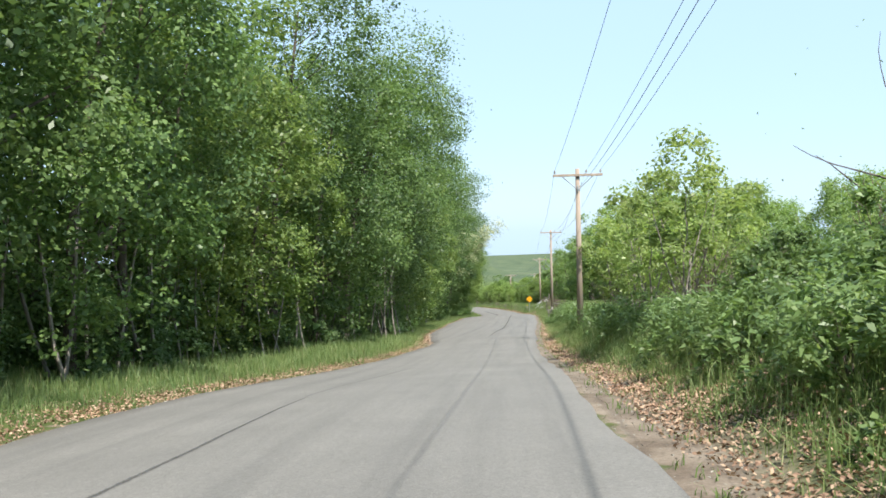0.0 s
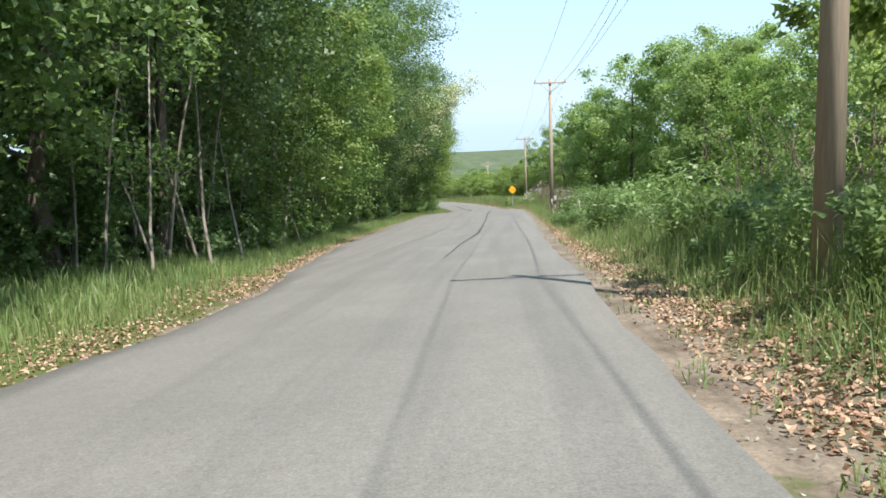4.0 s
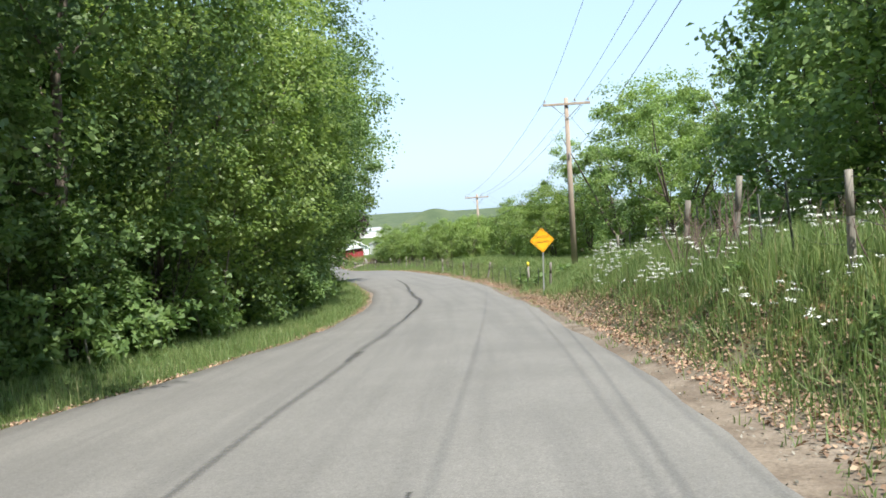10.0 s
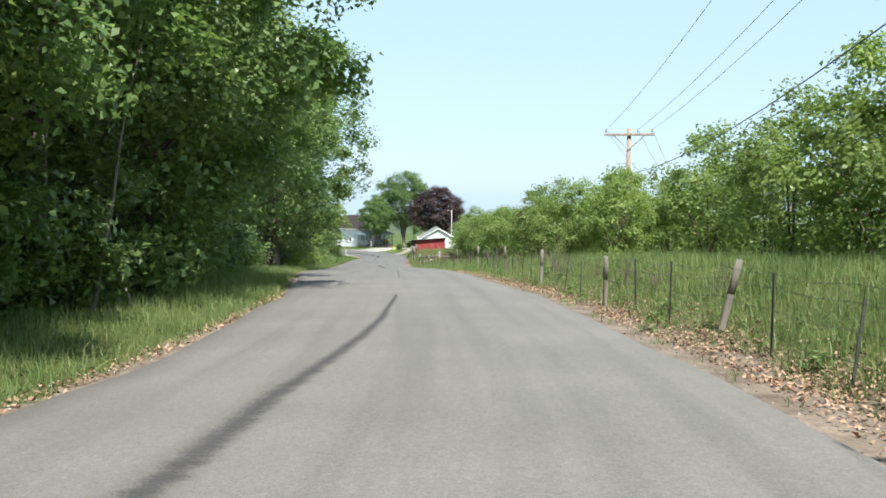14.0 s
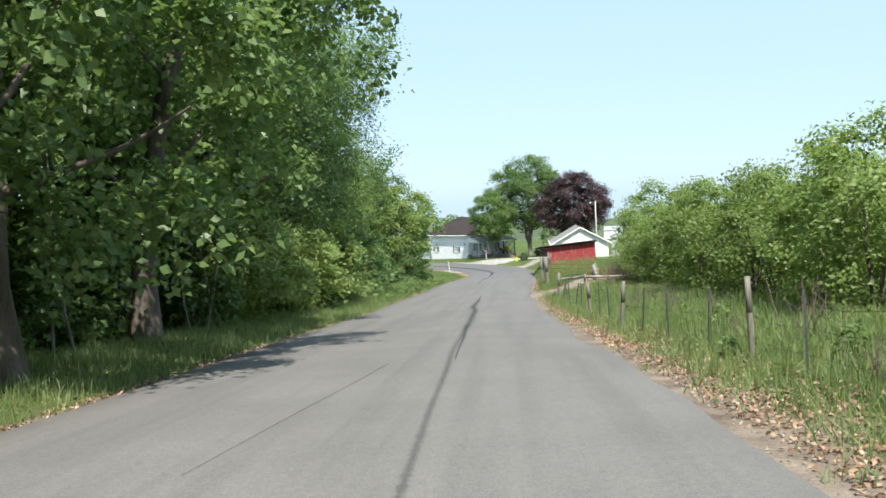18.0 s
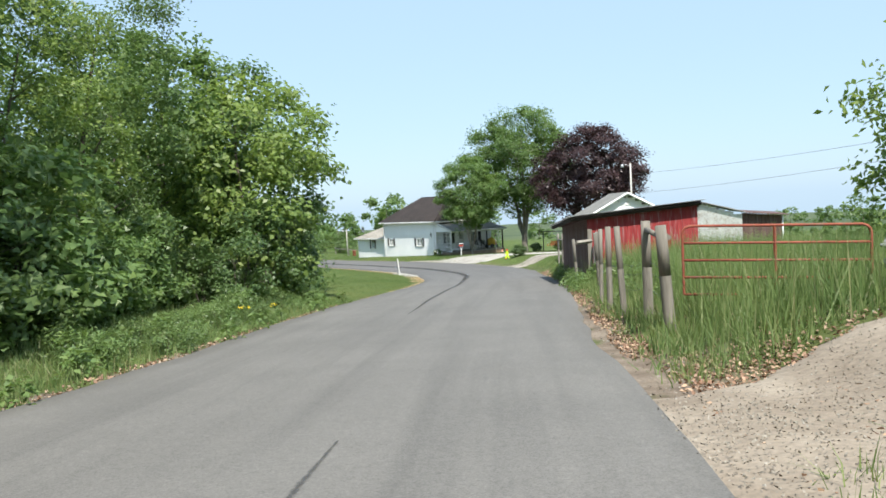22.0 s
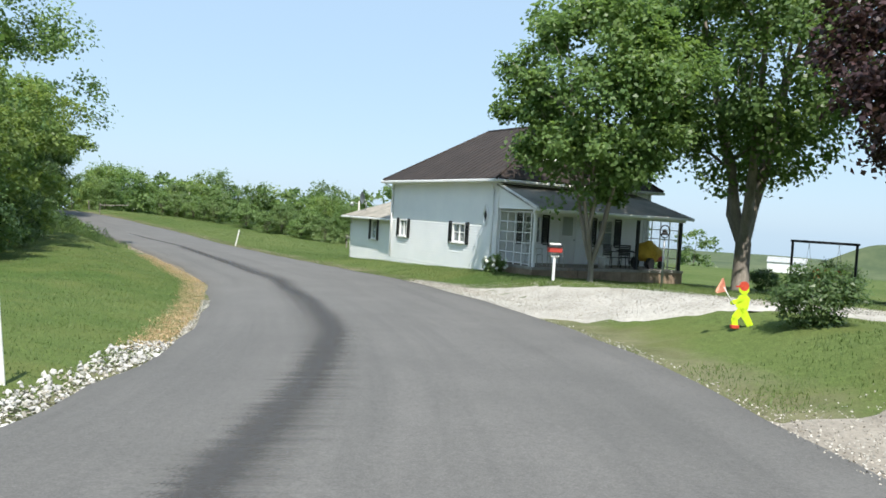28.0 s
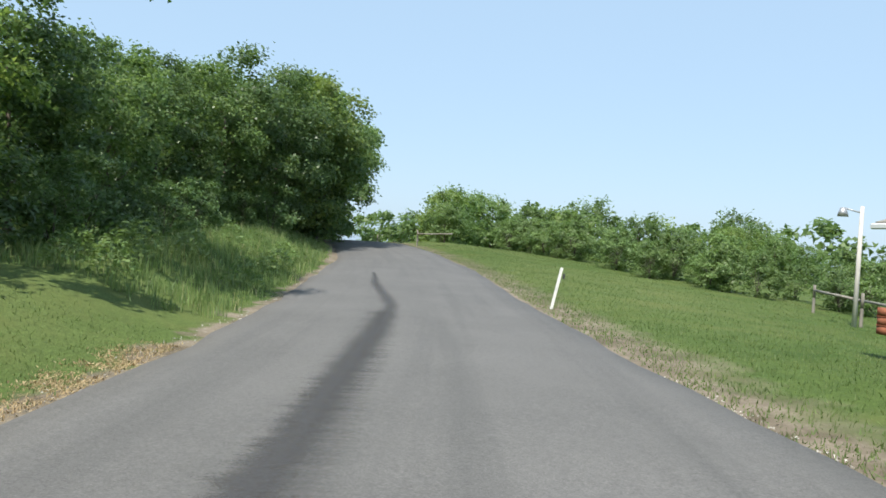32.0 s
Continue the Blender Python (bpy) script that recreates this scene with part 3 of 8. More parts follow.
def leaves(r, centres, length, width, droop=0.3, outward=None, simple=False, face=None):
    """Folded four-cornered leaves about the given centres, as vertices and quads."""
    n = len(centres)
    a = r.uniform(0, 2 * np.pi, n)
    dz = r.normal(-droop, 0.45, n)
    ax = np.stack([np.cos(a), np.sin(a), dz], 1)
    if outward is not None:
        ax = ax * 0.7 + outward * 0.6
    ax /= np.linalg.norm(ax, axis=1)[:, None]
    up = np.stack([r.normal(0, 0.55, n), r.normal(0, 0.55, n), np.ones(n)], 1)
    if face is not None:
        up = face + r.normal(0, 0.42, (n, 3))
    sd = np.cross(ax, up)
    sd /= np.linalg.norm(sd, axis=1)[:, None] + 1e-9
    nm = np.cross(sd, ax)
    ln = (length * r.uniform(0.65, 1.35, n))[:, None]
    wd = (width * r.uniform(0.7, 1.3, n))[:, None]
    c = np.asarray(centres)
    if simple:
        v = np.stack([c - ax * ln * 0.45 + sd * wd * 0.5, c + ax * ln * 0.6 - nm * ln * 0.1, c - ax * ln * 0.25 - sd * wd * 0.55], 1)
        return v.reshape(-1, 3), np.arange(n * 3).reshape(n, 3)
    v = np.stack([c - ax * ln * 0.5, c + sd * wd * 0.5 + nm * wd * 0.18, c + ax * ln * 0.5 - nm * ln * 0.12, c - sd * wd * 0.5 + nm * wd * 0.18], 1)
    f = np.arange(n * 4).reshape(n, 4)
    return v.reshape(-1, 3), f


def limb_path(r, start, direction, length, bend=0.25, steps=5):
    p, d, out = Vector(start), Vector(direction).normalized(), [Vector(start)]
    for _ in range(steps):
        d = (d + Vector(r.normal(0, bend, 3)) * 0.5 + Vector((0, 0, 0.08))).normalized()
        p = p + d * (length / steps)
        out.append(p.copy())
    return out


MODELS = []


def tree_model(name, seed, height, radius, base, leaf_mat, count, leaf=(0.3, 0.17), trunk=0.16, stems=1, shape="round", bark="bark", clump=0.9, limbs=1.0, simple=True, facing=False, lean=0.0, fork=0.0, boughs=0):
    """A tree at the origin: trunk with limbs, and a crown of separate leafy boughs, each made of sprays of leaves.
    lean: metres by which the crown's top hangs over towards +x; fork: height at which the stems part."""
    r = np.random.default_rng(seed)
    root = thing(name, (0, 0, 0), "", "tree")
    verts, faces, tips = [], [], []

    def add(path, radii, n=7):
        v, f = tube(path, radii, n)
        o = len(verts)
        verts.extend(v)
        faces.extend(tuple(i + o for i in q) for q in f)

    if fork:
        add([Vector((0, 0, -0.25)), Vector((0, 0, 0.05)), Vector((0.02, 0, fork * 0.5)), Vector((0, 0.02, fork * 1.05))], [trunk * 1.9, trunk * 1.5, trunk * 1.3, trunk * 1.25], 10)
    for k in range(stems):
        tilt = r.normal(0, 0.04 if stems == 1 else 0.22, 2)
        if fork:
            a = 2 * math.pi * k / stems + r.uniform(-0.3, 0.3)
            tilt = np.array((math.cos(a), math.sin(a))) * r.uniform(0.14, 0.3)
        top = height * (0.82 if stems == 1 else r.uniform(0.6, 0.8))
        p0 = Vector((r.normal(0, 0.05), r.normal(0, 0.05), -0.25)) if stems > 1 else Vector((0, 0, -0.25))
        if fork:
            p0 = Vector((0, 0, fork * 0.93))
        path = [p0]
        for i in range(1, 7):
            u = i / 6
            path.append(Vector((tilt[0] * top * u + lean * u * u * 0.8 + r.normal(0, 0.05 * height / 10), tilt[1] * top * u + r.normal(0, 0.05 * height / 10), p0.z * (1 - u) + top * u)))
        rr = [trunk * (1.35 if i == 0 and not fork else 1.0) * (1 - 0.8 * i / 6) for i in range(7)]
        add(path, rr, 7)
        nl = int((8 + height * 0.35) * limbs) if stems == 1 else 4
        for j in range(nl):
            u = r.uniform(max(0.18, base / top * 0.8), 0.98)
            q = u * 6
            i = min(int(q), 5)
            st = path[i].lerp(path[i + 1], q - i)
            az = 2 * math.pi * (j * 0.618 + r.uniform(0, 0.15)) + k
            ln = radius * r.uniform(0.55, 0.95) * (1.0 if shape == "round" else 1.1 - 0.6 * u)
            pth = limb_path(r, st, (math.cos(az), math.sin(az), r.uniform(0.25, 0.8)), ln)
            w = rr[i] * 0.42
            add(pth, [w * (1 - 0.15 * m) for m in range(6)], 4)
            tips.extend((pth[3], pth[4], pth[5]))
    part_mesh("trunk", mesh_of("trunk", [tuple(v) for v in verts], np.array(faces), [M[bark]], True), root)
    # boughs: over the crown's uneven shell and on some limbs' ends, kept apart from one another
    nb = boughs or max(14, min(int(count / 230), 64))
    cen, out = [], []
    mid, half = (base + height) / 2, (height - base) / 2

    def spot():
        if tips and r.random() < 0.22:
            t = tips[r.integers(len(tips))]
            return (t.x, t.y, min(t.z, height - 0.4))
        zz = r.uniform(-1, 1)
        prof = math.sqrt(max(0.0, 1 - abs(zz) ** (2.2 if shape == "round" else 1.6)))
        if shape == "wall":
            prof = 1.0 if zz < 0.4 else math.sqrt(max(0.0, 1 - ((zz - 0.4) / 0.6) ** 2))
        if shape == "edge":
            prof = (0.5 + 0.5 * ease((zz + 1) / 0.7)) if zz < 0.25 else math.sqrt(max(0.0, 1 - ((zz - 0.25) / 0.75) ** 2.2))
        az = r.uniform(0, 2 * math.pi)
        while facing and math.cos(az) < -0.25 and r.random() < 0.75:
            az = r.uniform(0, 2 * math.pi)
        lump = 0.84 + 0.14 * math.sin(3 * az + seed) + 0.12 * math.sin(5 * az + 4 * zz + seed * 2)
        rad = radius * prof * lump * math.sqrt(r.uniform(0.3, 1.0))
        return (math.cos(az) * rad + lean * ((zz + 1) / 2) ** 2, math.sin(az) * rad, mid + half * zz)

    for j in range(nb):
        tries = [spot() for _ in range(5)]
        if cen:
            have = np.array(cen)
            best = max(tries, key=lambda q: ((have - q) ** 2).sum(1).min())
        else:
            best = tries[0]
        cen.append(best)
    cen = np.array(cen)
    out = cen * (1, 1, 0.5) - (lean * 0.5, 0, mid * 0.4)
    out /= np.linalg.norm(out, axis=1)[:, None] + 1e-6
    size = clump * r.uniform(0.85, 1.6, nb)
    per = 9
    sd = r.normal(0, 1, (nb, per, 3)) + out[:, None] * 0.7 + (0, 0, 0.35)
    sd /= np.linalg.norm(sd, axis=2)[:, :, None]
    spray = cen[:, None] + sd * (size[:, None] * r.uniform(0.45, 1.0, (nb, per)))[:, :, None] * (1.0, 1.0, 0.8)
    share = r.dirichlet(np.full(nb, 6.0)).repeat(per) * r.dirichlet(np.full(per, 4.0), nb).ravel()
    idx = np.repeat(np.arange(nb * per), r.multinomial(count, share / share.sum()))
    d = sd.reshape(-1, 3)[idx]
    spread = size.repeat(per)[idx][:, None] * 0.27
    pts = spray.reshape(-1, 3)[idx] + r.normal(0, 1, (len(idx), 3)) * spread * (1.0, 1.0, 0.72)
    lv, lf = leaves(r, pts, leaf[0], leaf[1], 0.35, d * (1, 1, 0.3), simple, d * 0.75 + out[idx // per] * 0.35 + (0, 0, 0.55))
    part_mesh("crown", mesh_of("crown", lv, lf, [leaf_mat]), root)
    MODELS.append(root)
    return root


def drop(ob):
    """Takes a model and its parts out again, once its copies stand."""
    for o in (*ob.children_recursive, ob):
        bpy.data.objects.remove(o)


def forest(name, model, places, label):
    """Many far trees as one object of kind stuff: (x, y, turn, scale) for each."""
    vs, fs, ms, base = [], [], [], 0
    for src, slot in ((c, k) for k, c in enumerate(model.children)):
        me = src.data
        co = np.empty(len(me.vertices) * 3, np.float32)
        me.vertices.foreach_get("co", co)
        co = co.reshape(-1, 3)
        idx = np.empty(len(me.loops), np.int32)
        me.loops.foreach_get("vertex_index", idx)
        idx = idx.reshape(-1, len(idx) // len(me.polygons))
        if idx.shape[1] == 4:
            idx = np.concatenate([idx[:, :3], idx[:, (0, 2, 3)]])
        for x, y, turn, sc in places:
            c, n = math.cos(turn), math.sin(turn)
            p = np.stack([co[:, 0] * c - co[:, 1] * n, co[:, 0] * n + co[:, 1] * c, co[:, 2]], 1) * sc
            vs.append(p + (x, y, gz1(x, y)))
            fs.append(idx + base)
            ms.append(np.full(len(idx), slot, np.int32))
            base += len(co)
    me = mesh_of(name, np.concatenate(vs), np.concatenate(fs), [c.data.materials[0] for c in model.children])
    me.polygons.foreach_set("material_index", np.concatenate(ms))
    return tagged(new(name, me), label, "trees", kind="stuff")


def plant(model, x, y, turn, scale=1.0, label="", category="tree", group="", sink=0.0, tall=1.0):
    ob = copy_thing(model, pose(x, y, gz1(x, y) - sink, 0, 0, turn))
    ob.scale = (scale, scale, scale * tall)
    return tagged(ob, label, category, group)

# ---- tar seams and dark patches on the road: (metres along, metres to the right, half width) ----
seam([(44, -3.4, 0.06), (54, -3.27, 0.07), (58, -3.44, 0.05), (60, -3.45, 0.01)], 1)
seam([(60, -3.45, 0.04), (66, -3.12, 0.07), (71, -2.85, 0.03)], 18, "tar_faint")
seam([(100, -3.7, 0.05), (107, -3.6, 0.09), (115, -3.37, 0.08), (124, -2.98, 0.04)], 2, "tar_faint")
seam([(97, -1.4, 0.05), (106, -1.36, 0.1), (110, -1.25, 0.17), (117, -1.25, 0.13), (130, -1.06, 0.07), (138, -1.15, 0.09), (143, -1.14, 0.15), (147, -0.9, 0.1), (155, -0.6, 0.04)], 3)
seam([(151, -2.5, 0.05), (158, -2.5, 0.14), (166, -2.48, 0.2)], 17, "tar_faint")
seam([(164, -2.48, 0.12), (167, -2.46, 0.24), (170, -2.34, 0.28), (175, -2.26, 0.26), (181, -2.12, 0.24), (187, -1.82, 0.2), (190, -1.74, 0.1)], 19, "tar_faint")
seam([(174, -2.26, 0.02), (181, -2.12, 0.1), (187, -1.82, 0.2), (190, -1.74, 0.27), (194, -1.9, 0.27), (199, -1.8, 0.24), (207, -1.1, 0.18), (213, -0.9, 0.08)], 5)
seam([(221, -0.75, 0.04), (233, -0.7, 0.08), (242, -0.8, 0.09), (252, -0.94, 0.14), (258, -1.0, 0.18)], 15, "tar_faint")
seam([(248, -0.88, 0.02), (254, -0.96, 0.1), (260, -1.0, 0.22), (265, -1.03, 0.27), (269, -1.3, 0.3), (273, -1.32, 0.18), (276, -1.35, 0.09), (279.5, -1.37, 0.02)], 6)
seam([(240, -2.6, 0.03), (248, -2.0, 0.05)], 7, "tar_faint")
seam([(293, -2.48, 0.02), (297, -2.47, 0.12), (303, -2.46, 0.16), (316, -2.2, 0.22), (324, -1.75, 0.3), (329, -1.45, 0.36), (335, -1.3, 0.42), (339, -1.12, 0.44), (343, -0.85, 0.44), (349, -0.8, 0.42), (353, -1.08, 0.42), (358, -1.14, 0.42), (366, -1.08, 0.4), (371, -1.12, 0.38), (377, -1.05, 0.32), (384, -1.6, 0.28), (389, -1.7, 0.1)], 10)
seam([(316, -2.1, 0.3), (326, -1.6, 0.55), (335, -1.25, 0.75), (343, -0.85, 0.75), (352, -0.95, 0.7), (366, -1.05, 0.6), (376, -1.05, 0.5)], 14, "tar_faint")

# ---- trees ----
LEAF_W = (0.17, 0.115)
W1 = tree_model("tree", 11, 15.5, 4.8, 1.6, M["leaf_wood"], 17000, LEAF_W, 0.17, shape="edge", clump=1.0, simple=False, facing=True, lean=2.2)
W2 = tree_model("tree", 12, 17.5, 5.2, 2.4, M["leaf_dark"], 18000, LEAF_W, 0.2, shape="edge", clump=1.1, simple=False, facing=True, lean=2.4)
W3 = tree_model("tree", 13, 12.5, 4.3, 1.0, M["leaf_bright"], 15000, LEAF_W, 0.14, shape="edge", clump=0.85, simple=False, facing=True, lean=1.8)
W4 = tree_model("tree", 14, 18.5, 5.6, 2.8, M["leaf_wood"], 18000, (0.18, 0.12), 0.24, shape="edge", clump=1.15, simple=False, facing=True, lean=2.6)
E1 = tree_model("tree", 71, 10.0, 4.0, 0.6, M["leaf_wood"], 9000, (0.25, 0.18), 0.15, shape="edge", clump=0.95, simple=False, facing=True, boughs=44)
E2 = tree_model("tree", 72, 10.0, 3.8, 0.8, M["leaf_dark"], 9000, (0.25, 0.18), 0.16, shape="edge", clump=1.0, simple=False, facing=True, boughs=40)
E3 = tree_model("tree", 73, 8.0, 3.4, 0.4, M["leaf_bright"], 8000, (0.22, 0.15), 0.12, shape="edge", clump=0.8, simple=False, facing=True, boughs=44)
LOCUST = tree_model("tree", 15, 11.5, 3.0, 5.0, M["blossom"], 13000, (0.17, 0.1), 0.16, clump=0.8, lean=7.0, boughs=60)
BACK = tree_model("tree", 16, 17.0, 5.4, 0.2, M["leaf_dark"], 5200, (0.48, 0.35), 0.22, shape="wall", clump=1.5, limbs=0.4, boughs=44)
R1 = tree_model("tree", 21, 9.5, 3.8, 0.0, M["leaf_field"], 13000, (0.22, 0.15), 0.14, shape="edge", clump=1.0, simple=False)
R2 = tree_model("tree", 22, 6.0, 2.8, 0.0, M["leaf_bright"], 7000, (0.19, 0.12), 0.07, stems=4, clump=0.75, simple=False)
R3 = tree_model("tree", 23, 14.0, 6.0, 0.0, M["leaf_field"], 16000, (0.31, 0.22), 0.26, shape="edge", clump=1.3)
R4 = tree_model("tree", 27, 11.5, 3.3, 0.8, M["leaf_field"], 8000, (0.2, 0.14), 0.12, stems=3, clump=0.8, simple=False)
SAP = tree_model("tree", 24, 5.6, 1.7, 1.7, M["leaf_sap"], 2000, (0.17, 0.1), 0.045, stems=3, bark="bark_pale", clump=0.42, fork=0.3, boughs=26, simple=False)
SHRUB = tree_model("shrub", 25, 2.6, 1.6, 0.0, M["weed"], 3200, (0.17, 0.1), 0.03, stems=6, bark="twig", clump=0.5)
# undergrowth in three leaf tones: sun and shade along the woods put into leaf colour
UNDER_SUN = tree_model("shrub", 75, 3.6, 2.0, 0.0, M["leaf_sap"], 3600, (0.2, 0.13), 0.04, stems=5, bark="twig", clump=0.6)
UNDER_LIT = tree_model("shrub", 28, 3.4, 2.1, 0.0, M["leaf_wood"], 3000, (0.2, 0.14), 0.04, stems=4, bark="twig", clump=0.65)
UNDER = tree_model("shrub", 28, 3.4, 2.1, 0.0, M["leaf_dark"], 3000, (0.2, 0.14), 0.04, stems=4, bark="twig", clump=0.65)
LOW = tree_model("shrub", 26, 1.0, 0.9, 0.0, M["weed"], 1500, (0.15, 0.065), 0.012, stems=4, bark="twig", clump=0.35)
FAR = tree_model("tree", 29, 8.0, 3.7, -0.3, M["leaf_bright"], 3400, (0.4, 0.28), 0.12, shape="edge", clump=1.05, limbs=0.3, boughs=30)

OVER = tree_model("tree", 18, 16.5, 8.2, 2.4, M["leaf_wood"], 30000, (0.25, 0.17), 0.36, shape="edge", clump=1.15, simple=False, facing=True)

rng = np.random.default_rng(7)
WOODS = "woods along the road"
FRONT = ((W1, "tall leafy green deciduous tree at the woods' edge"), (W2, "tall dark green deciduous tree at the woods' edge"), (W3, "bright green young deciduous tree at the woods' edge"),
         (W4, "tall broad green deciduous tree at the woods' edge"))


def verge(s):
    """Width of the grass between the road and the woods."""
    return np.interp(s, (40, 66, 76, 86, 96, 106, 120, 160, 200, 230, 262, 285, 300, 330), (3.4, 4.0, 5.6, 5.2, 3.4, 2.6, 2.7, 3.0, 3.3, 3.5, 4.0, 3.3, 5.2, 7.6))


def road_side(s):
    """The turn that faces a tree's full side towards the road from its left."""
    return math.degrees(math.atan2(-np.interp(s, STEP, TX), np.interp(s, STEP, TY)))


s = 28.0
while s < 297:
    lat = along(LEFT_EDGE, s) - verge(s) - 1.3 + rng.uniform(-0.5, 0.9) - (1.6 if s > 258 else (2.0 if 150 < s < 160 else (1.6 if 224 < s < 247 else 0.0)))
    x, y, _ = place_on(s, lat)
    mdl, lab = FRONT[rng.choice(4, p=(0.36, 0.24, 0.22, 0.18) if s < 262 else (0.25, 0.05, 0.6, 0.1))]
    if 247 < s < 261:
        x, y, _ = place_on(s, -14.2)
    plant(mdl, x, y, road_side(s) + rng.uniform(-45, 45), rng.uniform(0.85, 1.1) * np.interp(s, (262, 276, 290), (1.0, 0.9, 0.62)), lab, "tree", WOODS)
    s += rng.uniform(3.6, 4.9)
x, y, _ = place_on(216.0, -8.2)
plant(OVER, x, y, road_side(216) + 8, 0.95, "broad spreading green tree overhanging the road", "tree", WOODS)
x, y, _ = place_on(247.0, -8.3)
plant(OVER, x, y, road_side(247) - 12, 0.8, "broad spreading green tree overhanging the road", "tree", WOODS)
x, y, _ = place_on(157.5, -9.4)
plant(LOCUST, x, y, road_side(154) - 10, 1.05, "locust tree covered with cream-white blossom", "tree", WOODS)
s = 28.0
while s < 306:
    x, y, _ = place_on(s, along(LEFT_EDGE, s) - verge(s) - rng.uniform(0.2, 1.2))
    if 247 < s < 261:
        x, y, _ = place_on(s, -12.0)
    # the darker copy up to s 105 stands for the deep shade there
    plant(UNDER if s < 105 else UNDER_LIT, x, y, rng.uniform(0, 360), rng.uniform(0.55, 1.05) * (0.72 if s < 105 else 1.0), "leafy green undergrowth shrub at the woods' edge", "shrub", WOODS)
    s += rng.uniform(1.3, 2.3) * (1.5 if s < 105 else 1.0)
deep = []
s = 24.0
while s < 299:
    x, y, _ = place_on(s, along(LEFT_EDGE, s) - verge(s) - 8.2 + rng.uniform(-1.2, 1.2))
    deep.append((x, y, rng.uniform(0, 6.28), rng.uniform(0.85, 1.12)))
    s += rng.uniform(5.0, 6.6)
for s in np.arange(22, 300, 8.0):
    x, y, _ = place_on(s, along(LEFT_EDGE, s) - verge(s) - 12.5 + rng.uniform(-1.5, 1.5))
    deep.append((x, y, rng.uniform(0, 6.28), rng.uniform(0.9, 1.15)))
forest("deep_woods", BACK, deep, "dense dark green trees deep inside the woods")
OLD = tree_model("tree", 17, 15.5, 4.8, 3.6, M["leaf_wood"], 14000, (0.22, 0.15), 0.34, shape="edge", simple=False, facing=True, lean=4.8)
x, y, _ = place_on(255.8, -9.8)
for s, la, mdl, sc in ((266.5, -12.0, W4, 1.1), (274.0, -12.6, W1, 0.95), (281.5, -12.4, W4, 0.85)):
    px, py, _ = place_on(s, la)
    plant(mdl, px, py, road_side(s), sc, "tall broad green deciduous tree at the woods' edge", "tree", WOODS)
tag_tree = plant(OLD, x, y, road_side(257) - 22, 1.08, "old thick-trunked tree with a small yellow tag", "tree", WOODS)
bm = box(bmesh.new(), (0.012, 0.13, 0.24), (0.37, 0.02, 1.6))
M["tag_yellow"] = surface("tag_yellow", (0.55, 0.5, 0.08), (0.7, 0.64, 0.14), 30, 3, 0.6, 0)
part("tag", bm, M["tag_yellow"], tag_tree, "small yellow tag nailed to the trunk")
# end of the woods beside the lawn
for x, y, mdl, sc, lab in ((-29.8, 202.6, E3, 0.95, "bright green young deciduous tree beside the lawn"), (-33.5, 203.0, E1, 0.95, "leafy green deciduous tree beside the lawn"), (-36.5, 211.5, E3, 1.1, "bright green young deciduous tree beside the lawn"),
                          (-31.8, 205.8, E2, 0.85, "tall dark green deciduous tree beside the lawn"), (-38.5, 207.0, E2, 1.05, "tall dark green deciduous tree beside the lawn"), (-43.5, 219.5, E1, 0.72, "leafy green deciduous tree beside the lawn"), (-48.0, 227.0, E3, 0.7, "bright green young deciduous tree beside the lawn"),
                          (-44.0, 212.0, BACK, 0.8, "tall dark green tree deeper in the woods"), (-52.0, 218.0, BACK, 0.5, "tall dark green tree deeper in the woods"), (-56.0, 229.0, BACK, 0.45, "tall dark green tree deeper in the woods")):
    plant(mdl, x, y, -20 + 30 * math.sin(x), sc, lab, "tree", "trees beside the lawn")
for x, y, sc in ((-28.7, 201.2, 0.85), (-29.6, 204.2, 0.95), (-30.4, 206.0, 0.8), (-28.0, 198.6, 0.6), (-31.5, 208.0, 0.8), (-34.5, 214.5, 1.0), (-37.0, 218.8, 1.05), (-40.0, 222.5, 0.95), (-29.5, 199.0, 0.5), (-44.5, 230.5, 0.8), (-41.5, 225.5, 0.9)):
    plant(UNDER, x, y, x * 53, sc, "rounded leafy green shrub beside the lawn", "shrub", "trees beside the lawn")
# woods on the left beyond the lawn
WOODS2 = "woods beyond the lawn"
deep2 = []
s = 377.0
while s < 466:
    lat = np.interp(s, (377, 388, 400, 404, 414, 430, 466), (-13.0, -11.5, -9.2, -7.0, -4.9, -4.3, -4.3)) - rng.uniform(0, 0.8)
    x, y, _ = place_on(s, lat)
    mdl, lab, tall = ((E1, FRONT[0][1], 10.0), (E2, FRONT[1][1], 10.0), (E3, FRONT[2][1], 8.0))[rng.choice(3, p=(0.45, 0.35, 0.2))]
    h = rng.uniform(0.9, 1.1) * np.interp(s, (377, 390, 402, 420, 440), (5.6, 6.6, 7.6, 9.6, 12.4))
    plant(mdl, x, y, road_side(s) - 25 + rng.uniform(-35, 35), h / tall, lab, "tree", WOODS2)
    x, y, _ = place_on(s, lat - 5.0)
    deep2.append((x, y, rng.uniform(0, 6.28), h / 17.0 * rng.uniform(0.85, 1.0)))
    x, y, _ = place_on(s + 1.5, lat - 10.0)
    deep2.append((x, y, rng.uniform(0, 6.28), h / 17.0 * rng.uniform(0.9, 1.05)))
    s += rng.uniform(2.8, 3.9)
forest("deep_woods", BACK, deep2, "dense dark green trees deep inside the woods beyond the lawn")
s = 357.0
